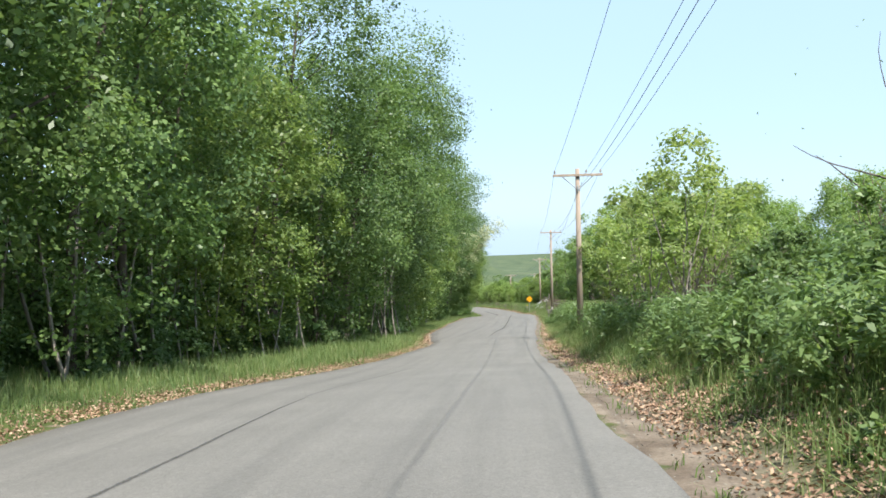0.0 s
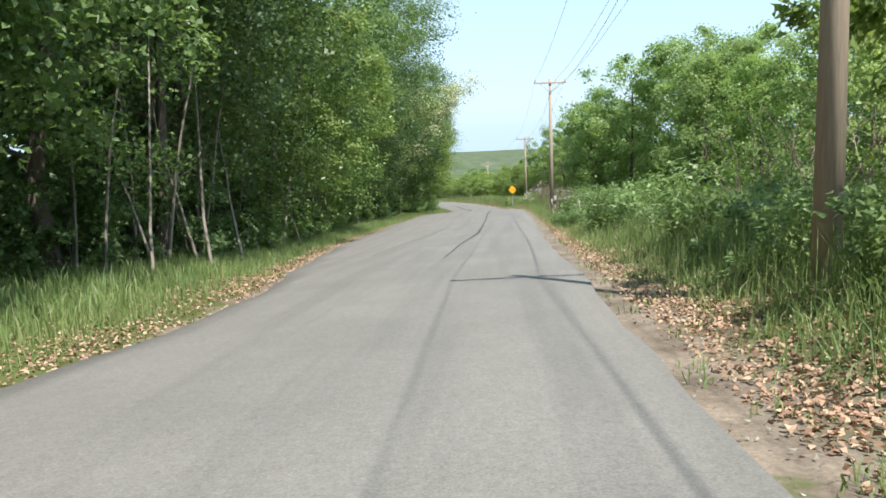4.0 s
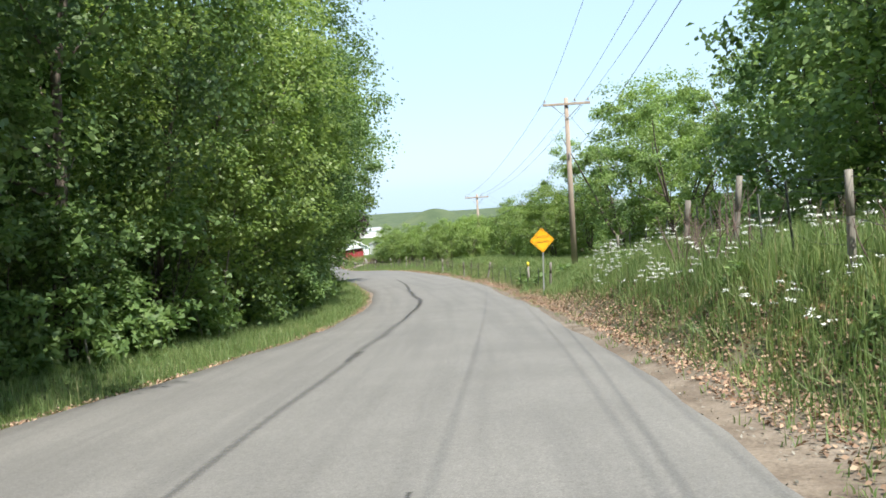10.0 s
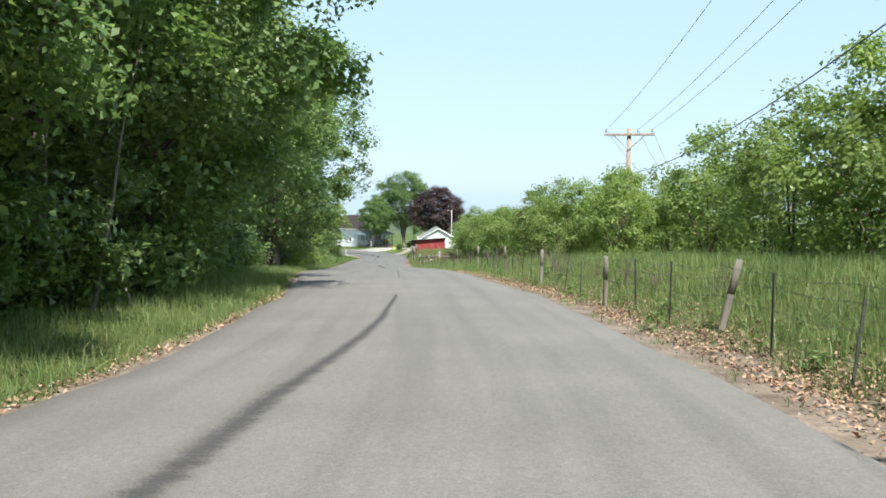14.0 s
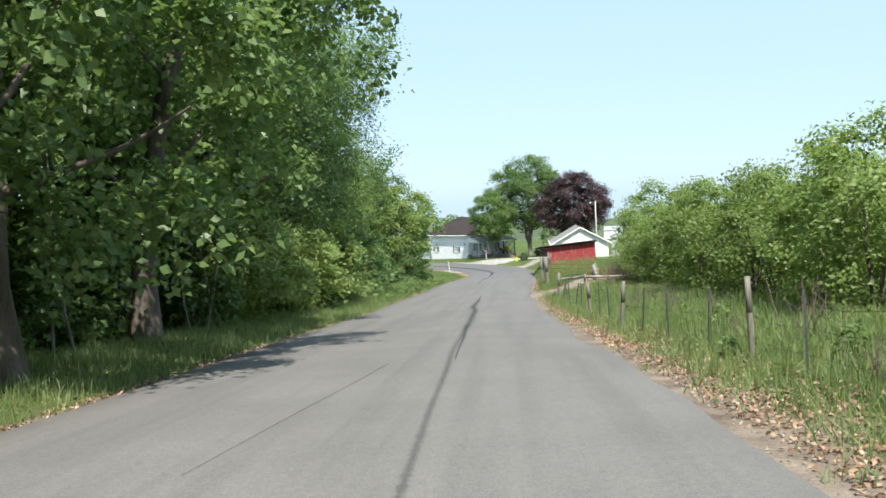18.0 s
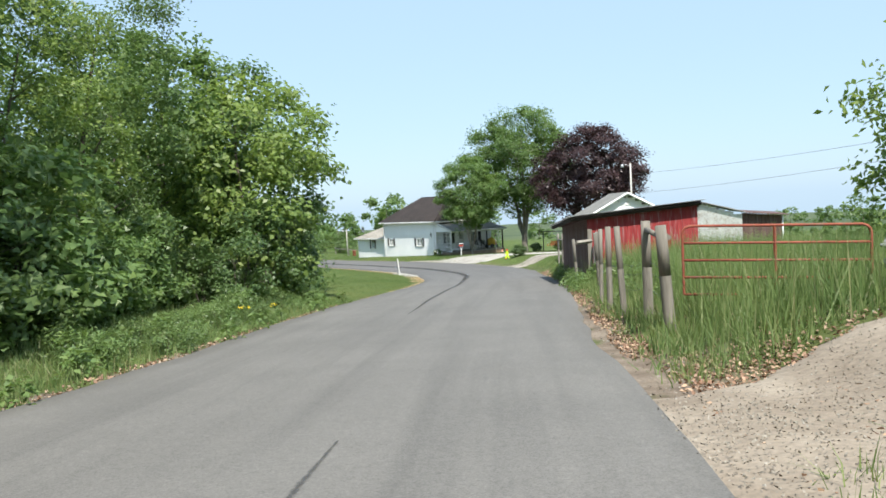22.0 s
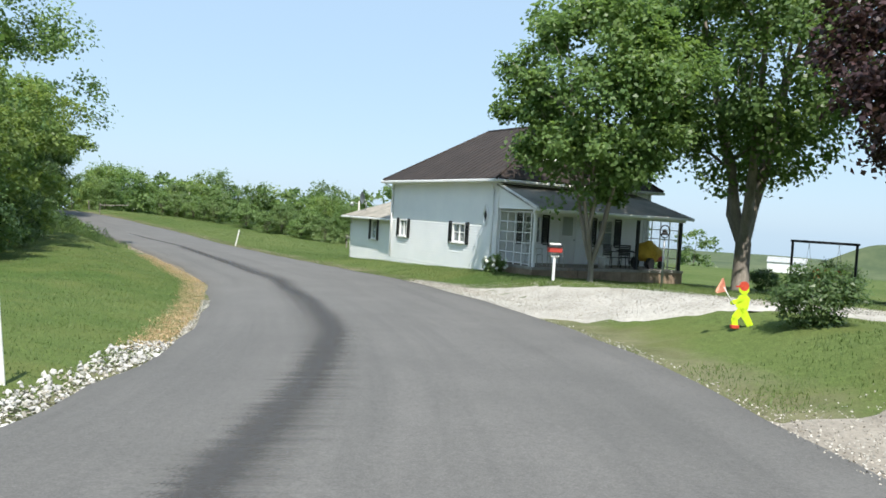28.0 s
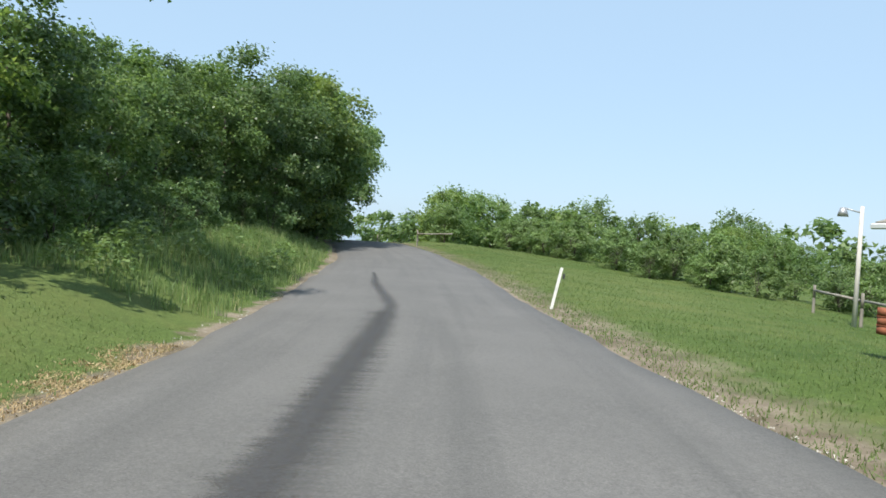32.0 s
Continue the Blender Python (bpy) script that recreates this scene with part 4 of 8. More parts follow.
while s < 425:
    x, y, _ = place_on(s, along(LEFT_EDGE, s) - np.interp(s, (357, 368, 376, 392, 402, 425), (6.6, 5.4, 5.2, 4.6, 2.6, 1.6)) - rng.uniform(0, 1.4))
    plant(UNDER, x, y, rng.uniform(0, 360), rng.uniform(0.4, 0.72) * (1.0 if s < 372 else 0.85), "leafy green undergrowth shrub at the woods' edge", "shrub", WOODS2)
    s += rng.uniform(1.6, 2.5)
for s, la, sc, mdl, lab in ((359, -11.2, 0.66, E3, FRONT[2][1]), (363, -10.6, 0.78, E3, FRONT[2][1]), (366.5, -11.5, 0.8, E1, FRONT[0][1]), (370, -9.4, 0.82, E3, FRONT[2][1]), (375, -13.4, 0.84, OVER, "tall broad green tree reaching over the lawn"),
                            (369, -16.5, 0.45, BACK, "tall dark green tree deeper in the woods"), (376, -18, 0.42, BACK, "tall dark green tree deeper in the woods")):
    x, y, _ = place_on(s, la)
    plant(mdl, x, y, road_side(s) - 30 + 20 * math.sin(s), sc, lab, "tree", WOODS2)


for s in (412, 417.5, 423, 428.5, 434):
    x, y, _ = place_on(s, -4.3 + 0.2 * math.sin(s))
    plant(E1 if s % 2 else E2, x, y, road_side(s) - 15, np.interp(s, (412, 434), (0.85, 1.3)), "tall dark green tree leaning over the road", "tree", WOODS2)


# right side of the road: shrubs and young trees
def scatter(model, s0, s1, lat0, lat1, n, lab, cat, grp, lo=0.8, hi=1.2, sink=0.0):
    for k in range(n):
        s = s0 + (s1 - s0) * (k + rng.uniform(0.1, 0.9)) / n
        x, y, _z = place_on(s, rng.uniform(lat0, lat1))
        plant(model, x, y, rng.uniform(0, 360), rng.uniform(lo, hi), lab, cat, grp, sink)


THICKET = "thicket beside the road"
BEYOND = "trees beyond the fence"
YOUNG = "young trees in the field"
scatter(SHRUB, 46, 64, 4.8, 7.5, 17, "dense green leafy shrub on the road bank", "shrub", THICKET, 0.5, 0.78)
scatter(LOW, 46, 64, 3.2, 4.6, 12, "low leafy green weed clump by the road", "weeds", THICKET, 0.6, 1.0)
scatter(LOW, 64, 125, 3.2, 4.6, 22, "low leafy green weed clump by the road", "weeds", THICKET, 0.6, 1.1)
scatter(SAP, 73, 98, 6.5, 9.5, 7, "thin bright green sapling with a bare stem", "tree", THICKET, 0.68, 0.92)
scatter(SAP, 77, 84, 5.0, 5.8, 2, "thin bright green sapling with a bare stem", "tree", THICKET, 0.7, 0.9)
for s, la, sc in ((67.5, 4.7, 0.85), (69.6, 5.4, 0.95), (72.0, 4.6, 0.84), (75.0, 5.0, 0.88)):
    x, y, _ = place_on(s, la)
    plant(SAP, x, y, s * 77, sc, "thin tall sapling with leafy top on the road bank", "tree", THICKET)
for x, y, sc in ((4.7, -8.2, 0.95), (5.6, -6.8, 1.0)):
    plant(SAP, x, y, x * 50, sc, "leafy green sapling beside the utility pole", "tree", THICKET)
scatter(R2, 72, 112, 13.0, 18, 4, "bright green young multi-stemmed tree", "tree", BEYOND, 0.6, 0.8)
scatter(R1, 96, 150, 16, 26, 8, "leafy green tree beyond the fence", "tree", BEYOND, 0.8, 1.05)
for x, y, mdl, sc in ((14.6, 77.0, R1, 1.0), (17.5, 70.0, R3, 0.95), (16.5, 82.5, E2, 1.15), (17.5, 89.0, E1, 1.05), (22.0, 62.0, R3, 1.0), (26.0, 78.0, R3, 1.1), (20.5, 88.0, R1, 1.1), (30.0, 66.0, R3, 1.05), (24.0, 52.0, R3, 0.85), (33.0, 90.0, R3, 1.1)):
    plant(mdl, x, y, x * 41, sc, "large round dark green tree beyond the fence", "tree", BEYOND)
for x, y, sc in ((15.5, 113.5, 1.05), (18.5, 118.0, 1.1), (13.5, 106.0, 0.9), (17.0, 108.0, 1.0), (12.5, 119.0, 0.8), (21.0, 112.0, 1.1), (15.0, 100.0, 0.85), (22.0, 102.0, 1.1), (19.0, 95.0, 0.95)):
    plant(R4, x, y, x * 61, sc, "slender multi-stemmed tree with brownish green leaves", "tree", BEYOND)
scatter(R2, 198, 222, 9.5, 14, 7, "bright green young multi-stemmed tree", "tree", YOUNG, 0.6, 0.85)
scatter(R2, 222, 284, 6.8, 9.0, 22, "bright green young multi-stemmed tree", "tree", YOUNG, 0.48, 0.66)
scatter(R2, 222, 284, 10, 16, 20, "bright green young multi-stemmed tree", "tree", YOUNG, 0.6, 0.82)
scatter(R1, 226, 288, 15, 22, 9, "leafy green tree beyond the fence", "tree", YOUNG, 0.5, 0.62)
for x, y, sc in ((-9.0, 194.2, 0.9), (-6.6, 190.6, 0.8), (-5.2, 195.0, 0.9), (-2.7, 191.8, 0.9), (-6.8, 185.2, 0.62), (-3.0, 186.0, 0.7)):
    plant(R2, x, y, x * 71, sc, "bright green young multi-stemmed tree", "tree", YOUNG)
s = 263.0
while s < 298:
    x, y, _ = place_on(s, along(LEFT_EDGE, s) - verge(s) + rng.uniform(-0.3, 0.5))
    # sun on the woods' edge up to s 285 is put into lighter leaves
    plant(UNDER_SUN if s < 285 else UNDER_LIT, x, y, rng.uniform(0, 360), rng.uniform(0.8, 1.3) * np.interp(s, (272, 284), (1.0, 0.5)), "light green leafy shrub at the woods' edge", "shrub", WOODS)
    s += rng.uniform(1.8, 2.8)
# hedges and far woods
FAR_DARK = tree_model("tree", 74, 8.0, 3.5, 0.0, M["leaf_wood"], 3400, (0.38, 0.27), 0.12, shape="edge", clump=0.95, limbs=0.3, boughs=34)
HEDGE = "tree band beyond the lawn"
band_places = []


def tree_row(model, tall, stations, spacing, lab, grp, cat="tree"):
    """Trees along a line of (x, y, height), uneven in place and height."""
    st = smooth_line(stations, 10)
    arc = np.r_[0, np.cumsum(np.hypot(np.diff(st[:, 0]), np.diff(st[:, 1])))]
    d = 0.0
    while d < arc[-1]:
        x, y, h = (np.interp(d, arc, st[:, k]) for k in range(3))
        plant(model[rng.integers(len(model))], x + rng.uniform(-1.8, 1.8), y + rng.uniform(-1.8, 1.8), rng.uniform(0, 360), h * rng.uniform(0.7, 1.3) / tall, lab, cat, grp)
        d += spacing * rng.uniform(0.7, 1.3) * (0.6 + h / 14)


tree_row((FAR, FAR_DARK, FAR_DARK), 9.2, [(-109, 301, 4.0), (-116, 308, 6.0), (-126, 321, 8.0), (-122, 328, 6.5), (-124, 336, 9.5), (-122, 345, 8.0), (-121, 353, 9.5), (-110, 352, 9.0), (-102, 341, 7.0), (-95, 331, 5.0), (-88, 322, 3.6), (-80, 317, 3.0), (-68, 312, 2.6), (-55, 306, 2.4), (-42, 300, 2.2)], 2.3, "leafy green tree in the band beyond the lawn", HEDGE)
tree_row((SHRUB,), 2.6, [(-102, 304, 2.9), (-93, 300, 2.5), (-82, 295, 2.2), (-73, 292, 2.0), (-66, 290, 1.8), (-58, 288, 1.6), (-50, 287, 1.5), (-40, 287, 1.5)], 1.9, "rounded leafy green hedge bush beyond the lawn", HEDGE, "shrub")
for k in range(30):
    band_places.append((-130 - rng.uniform(0, 40), rng.uniform(318, 372), rng.uniform(0, 6.28), rng.uniform(0.75, 1.15)))
for k in range(60):
    band_places.append((rng.uniform(-330, -70), rng.uniform(380, 560), rng.uniform(0, 6.28), rng.uniform(0.9, 1.7)))
for k in range(40):  # trees closing the view ahead, past the shed and the field
    band_places.append((rng.uniform(25, 100), rng.uniform(205, 300), rng.uniform(0, 6.28), rng.uniform(0.4, 0.58)))
for k in range(70):  # trees at the foot of the far hill
    band_places.append((rng.uniform(8, 120), rng.uniform(310, 390), rng.uniform(0, 6.28), rng.uniform(0.45, 0.75)))
for k in range(26):
    band_places.append((rng.uniform(40, 300), rng.uniform(420, 640), rng.uniform(0, 6.28), rng.uniform(0.8, 1.3)))
FAR_LIGHT = tree_model("tree", 30, 8.0, 4.1, -0.3, M["leaf_wood"], 1300, (0.75, 0.56), 0.12, shape="wall", clump=1.3, limbs=0.3)
forest("distant_trees", FAR_LIGHT, band_places, "distant leafy green trees across the valley")

# ---- the white house ----
M["siding"] = surface("siding", (0.83, 0.85, 0.86), (0.91, 0.92, 0.92), 50, 0.7, 0.5, 0.0006, stretch=(1, 1, 1), stain=None)
M["trim"] = surface("trim", (0.66, 0.65, 0.61), (0.80, 0.79, 0.76), 50, 1.5, 0.5, 0.0006)
M["roof_brown"] = surface("roof_brown", (0.026, 0.020, 0.0175), (0.046, 0.035, 0.030), 18, 0.9, 0.7, 0.002)
M["roof_tan"] = surface("roof_tan", (0.22, 0.20, 0.165), (0.36, 0.33, 0.28), 30, 1.2, 0.85, 0.003, stain=(0.15, 0.15, 0.12))
M["roof_shingle"] = surface("roof_shingle", (0.16, 0.155, 0.14), (0.26, 0.25, 0.225), 25, 1.0, 0.9, 0.004)
M["shutter"] = surface("shutter", (0.012, 0.013, 0.016), (0.03, 0.032, 0.036), 40, 3, 0.5, 0.0008)
M["concrete"] = surface("concrete", (0.22, 0.20, 0.175), (0.36, 0.335, 0.295), 30, 1.5, 0.9, 0.003, stain=(0.14, 0.12, 0.1))
M["block_tan"] = surface("block_tan", (0.20, 0.145, 0.10), (0.33, 0.25, 0.18), 30, 2.0, 0.9, 0.003)
M["curtain"] = surface("curtain", (0.55, 0.55, 0.53), (0.75, 0.75, 0.73), 20, 3, 0.9, 0.004, stretch=(8, 8, 0.3))
M["red_paint"] = surface("red_paint", (0.32, 0.035, 0.03), (0.45, 0.06, 0.045), 40, 2, 0.6, 0.001)
M["yellow_tarp"] = surface("yellow_tarp", (0.45, 0.27, 0.03), (0.62, 0.40, 0.06), 12, 2, 0.7, 0.01)
M["dark_plastic"] = surface("dark_plastic", (0.02, 0.02, 0.022), (0.05, 0.05, 0.052), 40, 3, 0.6, 0.0008)
M["pale_plastic"] = surface("pale_plastic", (0.42, 0.41, 0.38), (0.58, 0.57, 0.53), 40, 3, 0.5, 0.0008)


def glass_material():
    m, nt, bs = nodes_of("window_glass")
    bs.inputs["Base Color"].default_value = (0.75, 0.8, 0.82, 1)
    bs.inputs["Roughness"].default_value = 0.03
    bs.inputs["Transmission Weight"].default_value = 0.75
    bs.inputs["IOR"].default_value = 1.45
    bs.inputs["Specular IOR Level"].default_value = 0.6
    return m


M["glass"] = glass_material()
H0 = -19.05
house_turn = Matrix.Translation((-39.98, 259.6, H0)) @ Matrix.Rotation(math.atan2(0.815, 0.58), 4, "Z")
house = thing("house", house_turn, "white-sided single-storey farmhouse with dark brown hipped metal roof and front porch", "house")


def spans(a, b, holes):
    """The stretches of a..b that the holes leave."""
    out, at = [], a
    for h0, h1 in sorted(holes):
        if h0 > at:
            out.append((at, h0))
        at = max(at, h1)
    if at < b:
        out.append((at, b))
    return out


def sided_wall(root, name, place, length, height, holes=(), course=0.115, mat="siding", board="siding_board", slope=None, rake=0.0):
    """A wall in its own plane: x along, z up, outside towards -y. Each course of siding is a board of its own, cut round the holes (x0, x1, z0, z1)."""
    wall = new(name)
    wall.parent = root
    wall.matrix_local = place
    bm = bmesh.new()
    cuts = sorted({0.0, length, *[h[0] for h in holes], *[h[1] for h in holes]})
    for a, b in zip(cuts, cuts[1:]):
        top = height if slope is None else min(slope(a), slope(b))
        hz = [(h[2], h[3]) for h in holes if h[0] < (a + b) / 2 < h[1]]
        for z0, z1 in spans(0, top, hz):
            box(bm, (b - a, 0.12, z1 - z0), ((a + b) / 2, 0.07, (z0 + z1) / 2))
    part("backing", bm, M[mat], wall)
    k, z = 0, 0.0
    while z < height - 0.02:
        z1 = min(z + course, height)
        hx = [(h[0], h[1]) for h in holes if h[2] < z1 - 0.02 and h[3] > z + 0.02]
        lo, hi = 0.0, length
        if slope is not None:
            while lo < hi and slope(lo) < z1:
                lo += 0.05
            while hi > lo and slope(hi) < z1:
                hi -= 0.05
        for x0, x1 in spans(lo, hi, hx):
            if x1 - x0 < 0.06:
                continue
            bm = bmesh.new()
            pr = ((0.008, z), (-0.026, z), (-0.004, z1), (0.008, z1))
            low = x1 if slope is None or x1 < hi else min(length, x1 + rake * course)  # the lower edge reaches further under a slope
            va = [bm.verts.new((x0, y, w)) for y, w in pr]
            vb = [bm.verts.new((low if w == z else x1, y, w)) for y, w in pr]
            bm.faces.new(va)
            bm.faces.new(vb[::-1])
            for i in range(4):
                bm.faces.new((va[i], vb[i], vb[(i + 1) % 4], va[(i + 1) % 4]))
            bmesh.ops.recalc_face_normals(bm, faces=bm.faces)
            part(board, bm, M[mat], wall)
        z = z1
    return wall


def window(root, place, w, h, lights=2, shutters=0.0, curtain=0.0):
    """A window in its hole: x along, z up from the sill, outside towards -y."""
    win = new("window")
    win.parent = root
    win.matrix_local = place
    bm = bmesh.new()
    for x in (-w / 2 + 0.03, w / 2 - 0.03):
        box(bm, (0.06, 0.13, h), (x, 0.02, h / 2), None, 0.006)
    for z in (0.03, h - 0.03):
        box(bm, (w - 0.12, 0.13, 0.06), (0, 0.02, z), None, 0.006)
    part("window_frame", bm, M["white_paint"], win, "white window frame")
    for k in range(1, lights):
        bm = bmesh.new()
        box(bm, (0.05, 0.08, h - 0.12), (-w / 2 + w * k / lights, 0.03, h / 2), None, 0.005)
        part("mullion", bm, M["white_paint"], win)
    bm = bmesh.new()
    box(bm, (w + 0.12, 0.17, 0.04), (0, -0.02, -0.02), None, 0.008)
    part("sill", bm, M["white_paint"], win)
    for k in range(lights):
        bm = bmesh.new()
        a, b = -w / 2 + w * k / lights + 0.03, -w / 2 + w * (k + 1) / lights - 0.03
        box(bm, (b - a, 0.012, h - 0.12), ((a + b) / 2, 0.05, h / 2))
        part("pane", bm, M["glass"], win, "dark window pane")
        bm = bmesh.new()
        box(bm, (b - a, 0.03, 0.035), ((a + b) / 2, 0.035, h * 0.52))
        part("sash_rail", bm, M["white_paint"], win)
    if curtain:
        bm = bmesh.new()
        for j in range(10):
            box(bm, (w / 10.5, 0.015, h * curtain), (-w / 2 + (j + 0.5) * w / 10, 0.13 + 0.012 * (j % 2), h - h * curtain / 2))
        part("curtain", bm, M["curtain"], win, "pale curtain behind the pane")
    if shutters:
        for sgn in (-1, 1):
            bm = bmesh.new()
            cx = sgn * (w / 2 + shutters / 2 + 0.03)
            for x in (-shutters / 2 + 0.025, shutters / 2 - 0.025):
                box(bm, (0.05, 0.035, h + 0.1), (cx + x, -0.045, h / 2))
            for z in (-0.02, h / 2, h + 0.02):
                box(bm, (shutters - 0.1, 0.035, 0.06), (cx, -0.045, z))
            n = int(h / 0.07)
            for j in range(n):
                box(bm, (shutters - 0.1, 0.012, 0.06), (cx, -0.042, 0.04 + (h - 0.08) * (j + 0.5) / n), Matrix.Rotation(radians(32), 4, "X"))
            part("shutter", bm, M["shutter"], win, "black louvred shutter")
    return win


def at(x, y, z=0.0, turn=0.0):
    return pose(x, y, z, 0, 0, turn)


HX, HY, HZ = 7.6, 9.6, 3.67
# road-side wall: seen from outside its x runs towards the porch corner
side = at(0, HY, 0, -90)
W1X, W2X, WZ = HY - 8.25, HY - 2.95, 1.0
side_holes = [(W1X - 0.42, W1X + 0.42, WZ, WZ + 0.8), (W2X - 0.55, W2X + 0.55, WZ, WZ + 0.82)]
sw = sided_wall(house, "road_wall", side, HY, HZ, side_holes)
sided_wall(house, "skirt_wall", side @ at(0, 0, -0.75), HY, 0.75)
window(house, side @ at(W1X, 0, WZ), 0.84, 0.8, 2, 0.24, 0.5)
window(house, side @ at(W2X, 0, WZ), 1.10, 0.82, 2, 0.26, 0.45)
bm = bmesh.new()  # diamond-shaped small window
for k in range(4):
    a, b = math.pi / 2 * k, math.pi / 2 * (k + 1)
    p, q = (0.17 * math.cos(a), 0.42 * math.sin(a)), (0.17 * math.cos(b), 0.42 * math.sin(b))
    rod(bm, (p[0], -0.04, p[1]), (q[0], -0.04, q[1]), 0.045, None, 4)
dia = part("diamond_window", bm, M["white_paint"], house, "white diamond-shaped window frame")
dia.matrix_local = side @ at(HY - 0.85, 0, 2.2)
# opaque pane, coloured dark to stand for an unlit room; the wall isn't pierced
bm = bmesh.new()
bm.faces.new([bm.verts.new(v) for v in ((0.15, -0.035, 0), (0, -0.035, 0.38), (-0.15, -0.035, 0), (0, -0.035, -0.38))])
part("pane", bm, M["dark_plastic"], dia, "opaque pane coloured dark for the unlit room behind")
# front wall under the porch
front = at(0, 0, 0, 0)
front_holes = [(1.25, 2.05, 1.2, 2.3), (4.85, 5.75, 1.2, 2.3), (2.95, 3.8, 0.45, 2.45)]
sided_wall(house, "front_wall", front, HX, HZ, front_holes)
window(house, front @ at(1.65, 0, 1.2), 0.8, 1.1, 1, 0.34)
window(house, front @ at(5.3, 0, 1.2), 0.9, 1.1, 1, 0.36)
door = new("door")
door.parent = house
door.matrix_local = front @ at(3.375, 0, 0.45)
bm = bmesh.new()
box(bm, (0.85, 0.05, 2.0), (0, 0.04, 1.0), None, 0.006)
for x, z, w, h in ((-0.19, 0.5, 0.26, 0.6), (0.19, 0.5, 0.26, 0.6)):
    box(bm, (w, 0.02, h), (x, 0.012, z), None, 0.008)
part("door_leaf", bm, M["white_paint"], door, "white panelled front door")
bm = bmesh.new()
box(bm, (0.5, 0.02, 0.75), (0, 0.01, 1.5))
part("pane", bm, M["glass"], door)
bm = bmesh.new()
rod(bm, (0.34, 0.0, 0.95), (0.34, -0.06, 0.95), 0.03, 0.035, 8)
part("door_handle", bm, M["galv"], door)
sided_wall(house, "far_wall", at(HX, 0, 0, 90), HY, HZ)
sided_wall(house, "back_wall", at(HX, HY, 0, 180), HX, HZ)
# corner posts of white trim
for x, y in ((-0.01, -0.01), (-0.01, HY + 0.01), (HX + 0.01, -0.01)):
    bm = bmesh.new()
    box(bm, (0.12, 0.12, HZ), (x, y, HZ / 2), None, 0.01)
    part("corner_board", bm, M["white_paint"], house)


def roof_part(root, name, quad, thick, mat, label="", ribs=0.0):
    """A roof plane (three or four corners, outside up) with its thickness, and raised seams running up the slope."""
    vs = [Vector(v) for v in quad]
    nrm = (vs[1] - vs[0]).cross(vs[2] - vs[0]).normalized()
    bm = bmesh.new()
    top = [bm.verts.new(v) for v in vs]
    bot = [bm.verts.new(v - nrm * thick) for v in vs]
    bm.faces.new(top)
    bm.faces.new(bot[::-1])
    for i in range(len(vs)):
        j = (i + 1) % len(vs)
        bm.faces.new((top[i], bot[i], bot[j], top[j]))
    bmesh.ops.recalc_face_normals(bm, faces=bm.faces)
    pl = part(name, bm, M[mat], root, label)
    if ribs:
        e = (vs[1] - vs[0]).normalized()  # along the eave
        up = nrm.cross(e).normalized()
        n = int((vs[1] - vs[0]).length / ribs)
        for k in range(1, n):
            p = vs[0] + e * ((vs[1] - vs[0]).length * k / n)
            far = 0.0
            for i in range(1, len(vs)):
                a, b = vs[i], vs[(i + 1) % len(vs)]
                da, db = (a - p).dot(e), (b - p).dot(e)
                if da * db < 0:
                    u = da / (da - db)
                    far = max(far, (a.lerp(b, u) - p).dot(up))
            if far > 0.2:
                bm = bmesh.new()
                rod(bm, p + nrm * 0.008, p + up * (far - 0.03) + nrm * 0.008, 0.016, None, 4)
                part("roof_seam", bm, M[mat], pl)
    return pl


ov, RZ = 0.42, 6.25
e0, e1, f0, f1 = -ov, HX + ov, -ov, HY + ov
ra, rb = (3.8, 2.3, RZ), (3.8, 7.3, RZ)
EZ = HZ - 0.02
roof_part(house, "roof_plane", [(e0, f1, EZ), (e0, f0, EZ), ra, rb], 0.05, "roof_brown", "dark brown ribbed metal roof slope", 0.42)
roof_part(house, "roof_plane", [(e1, f0, EZ), (e1, f1, EZ), rb, ra], 0.05, "roof_brown", ribs=0.42)
roof_part(house, "roof_plane", [(e0, f0, EZ), (e1, f0, EZ), ra], 0.05, "roof_brown", ribs=0.42)
roof_part(house, "roof_plane", [(e1, f1, EZ), (e0, f1, EZ), rb], 0.05, "roof_brown", ribs=0.42)
bm = bmesh.new()
rod(bm, ra, rb, 0.06, None, 6)
for a, b in (((e0, f0, EZ), ra), ((e1, f0, EZ), ra), ((e0, f1, EZ), rb), ((e1, f1, EZ), rb)):
    rod(bm, a, b, 0.05, None, 6)
part("ridge_cap", bm, M["roof_brown"], house)
# small gable over the porch end of the roof
gab = new("gable")
gab.parent = house
gab.matrix_local = at(2.5, 0.5, 4.55)
bm = bmesh.new()
for p in (((-0.9, 0, 0), (0.9, 0, 0), (0, 0, 0.95)),):
    v0 = [bm.verts.new(q) for q in p]
    v1 = [bm.verts.new((q[0], 1.6, q[2])) for q in p]
    bm.faces.new(v0)
    bm.faces.new(v1[::-1])
    for i in range(3):
        bm.faces.new((v0[i], v0[(i + 1) % 3], v1[(i + 1) % 3], v1[i]))
bmesh.ops.recalc_face_normals(bm, faces=bm.faces)
part("gable_face", bm, M["siding"], gab, "white gable face")
for sgn in (-1, 1):
    roof_part(gab, "gable_roof", [(sgn * 1.1, -0.2 if sgn > 0 else 2.0, -0.16), (sgn * 1.1, 2.0 if sgn > 0 else -0.2, -0.16), (0, 2.0 if sgn > 0 else -0.2, 1.06), (0, -0.2 if sgn > 0 else 2.0, 1.06)], 0.06, "roof_brown")
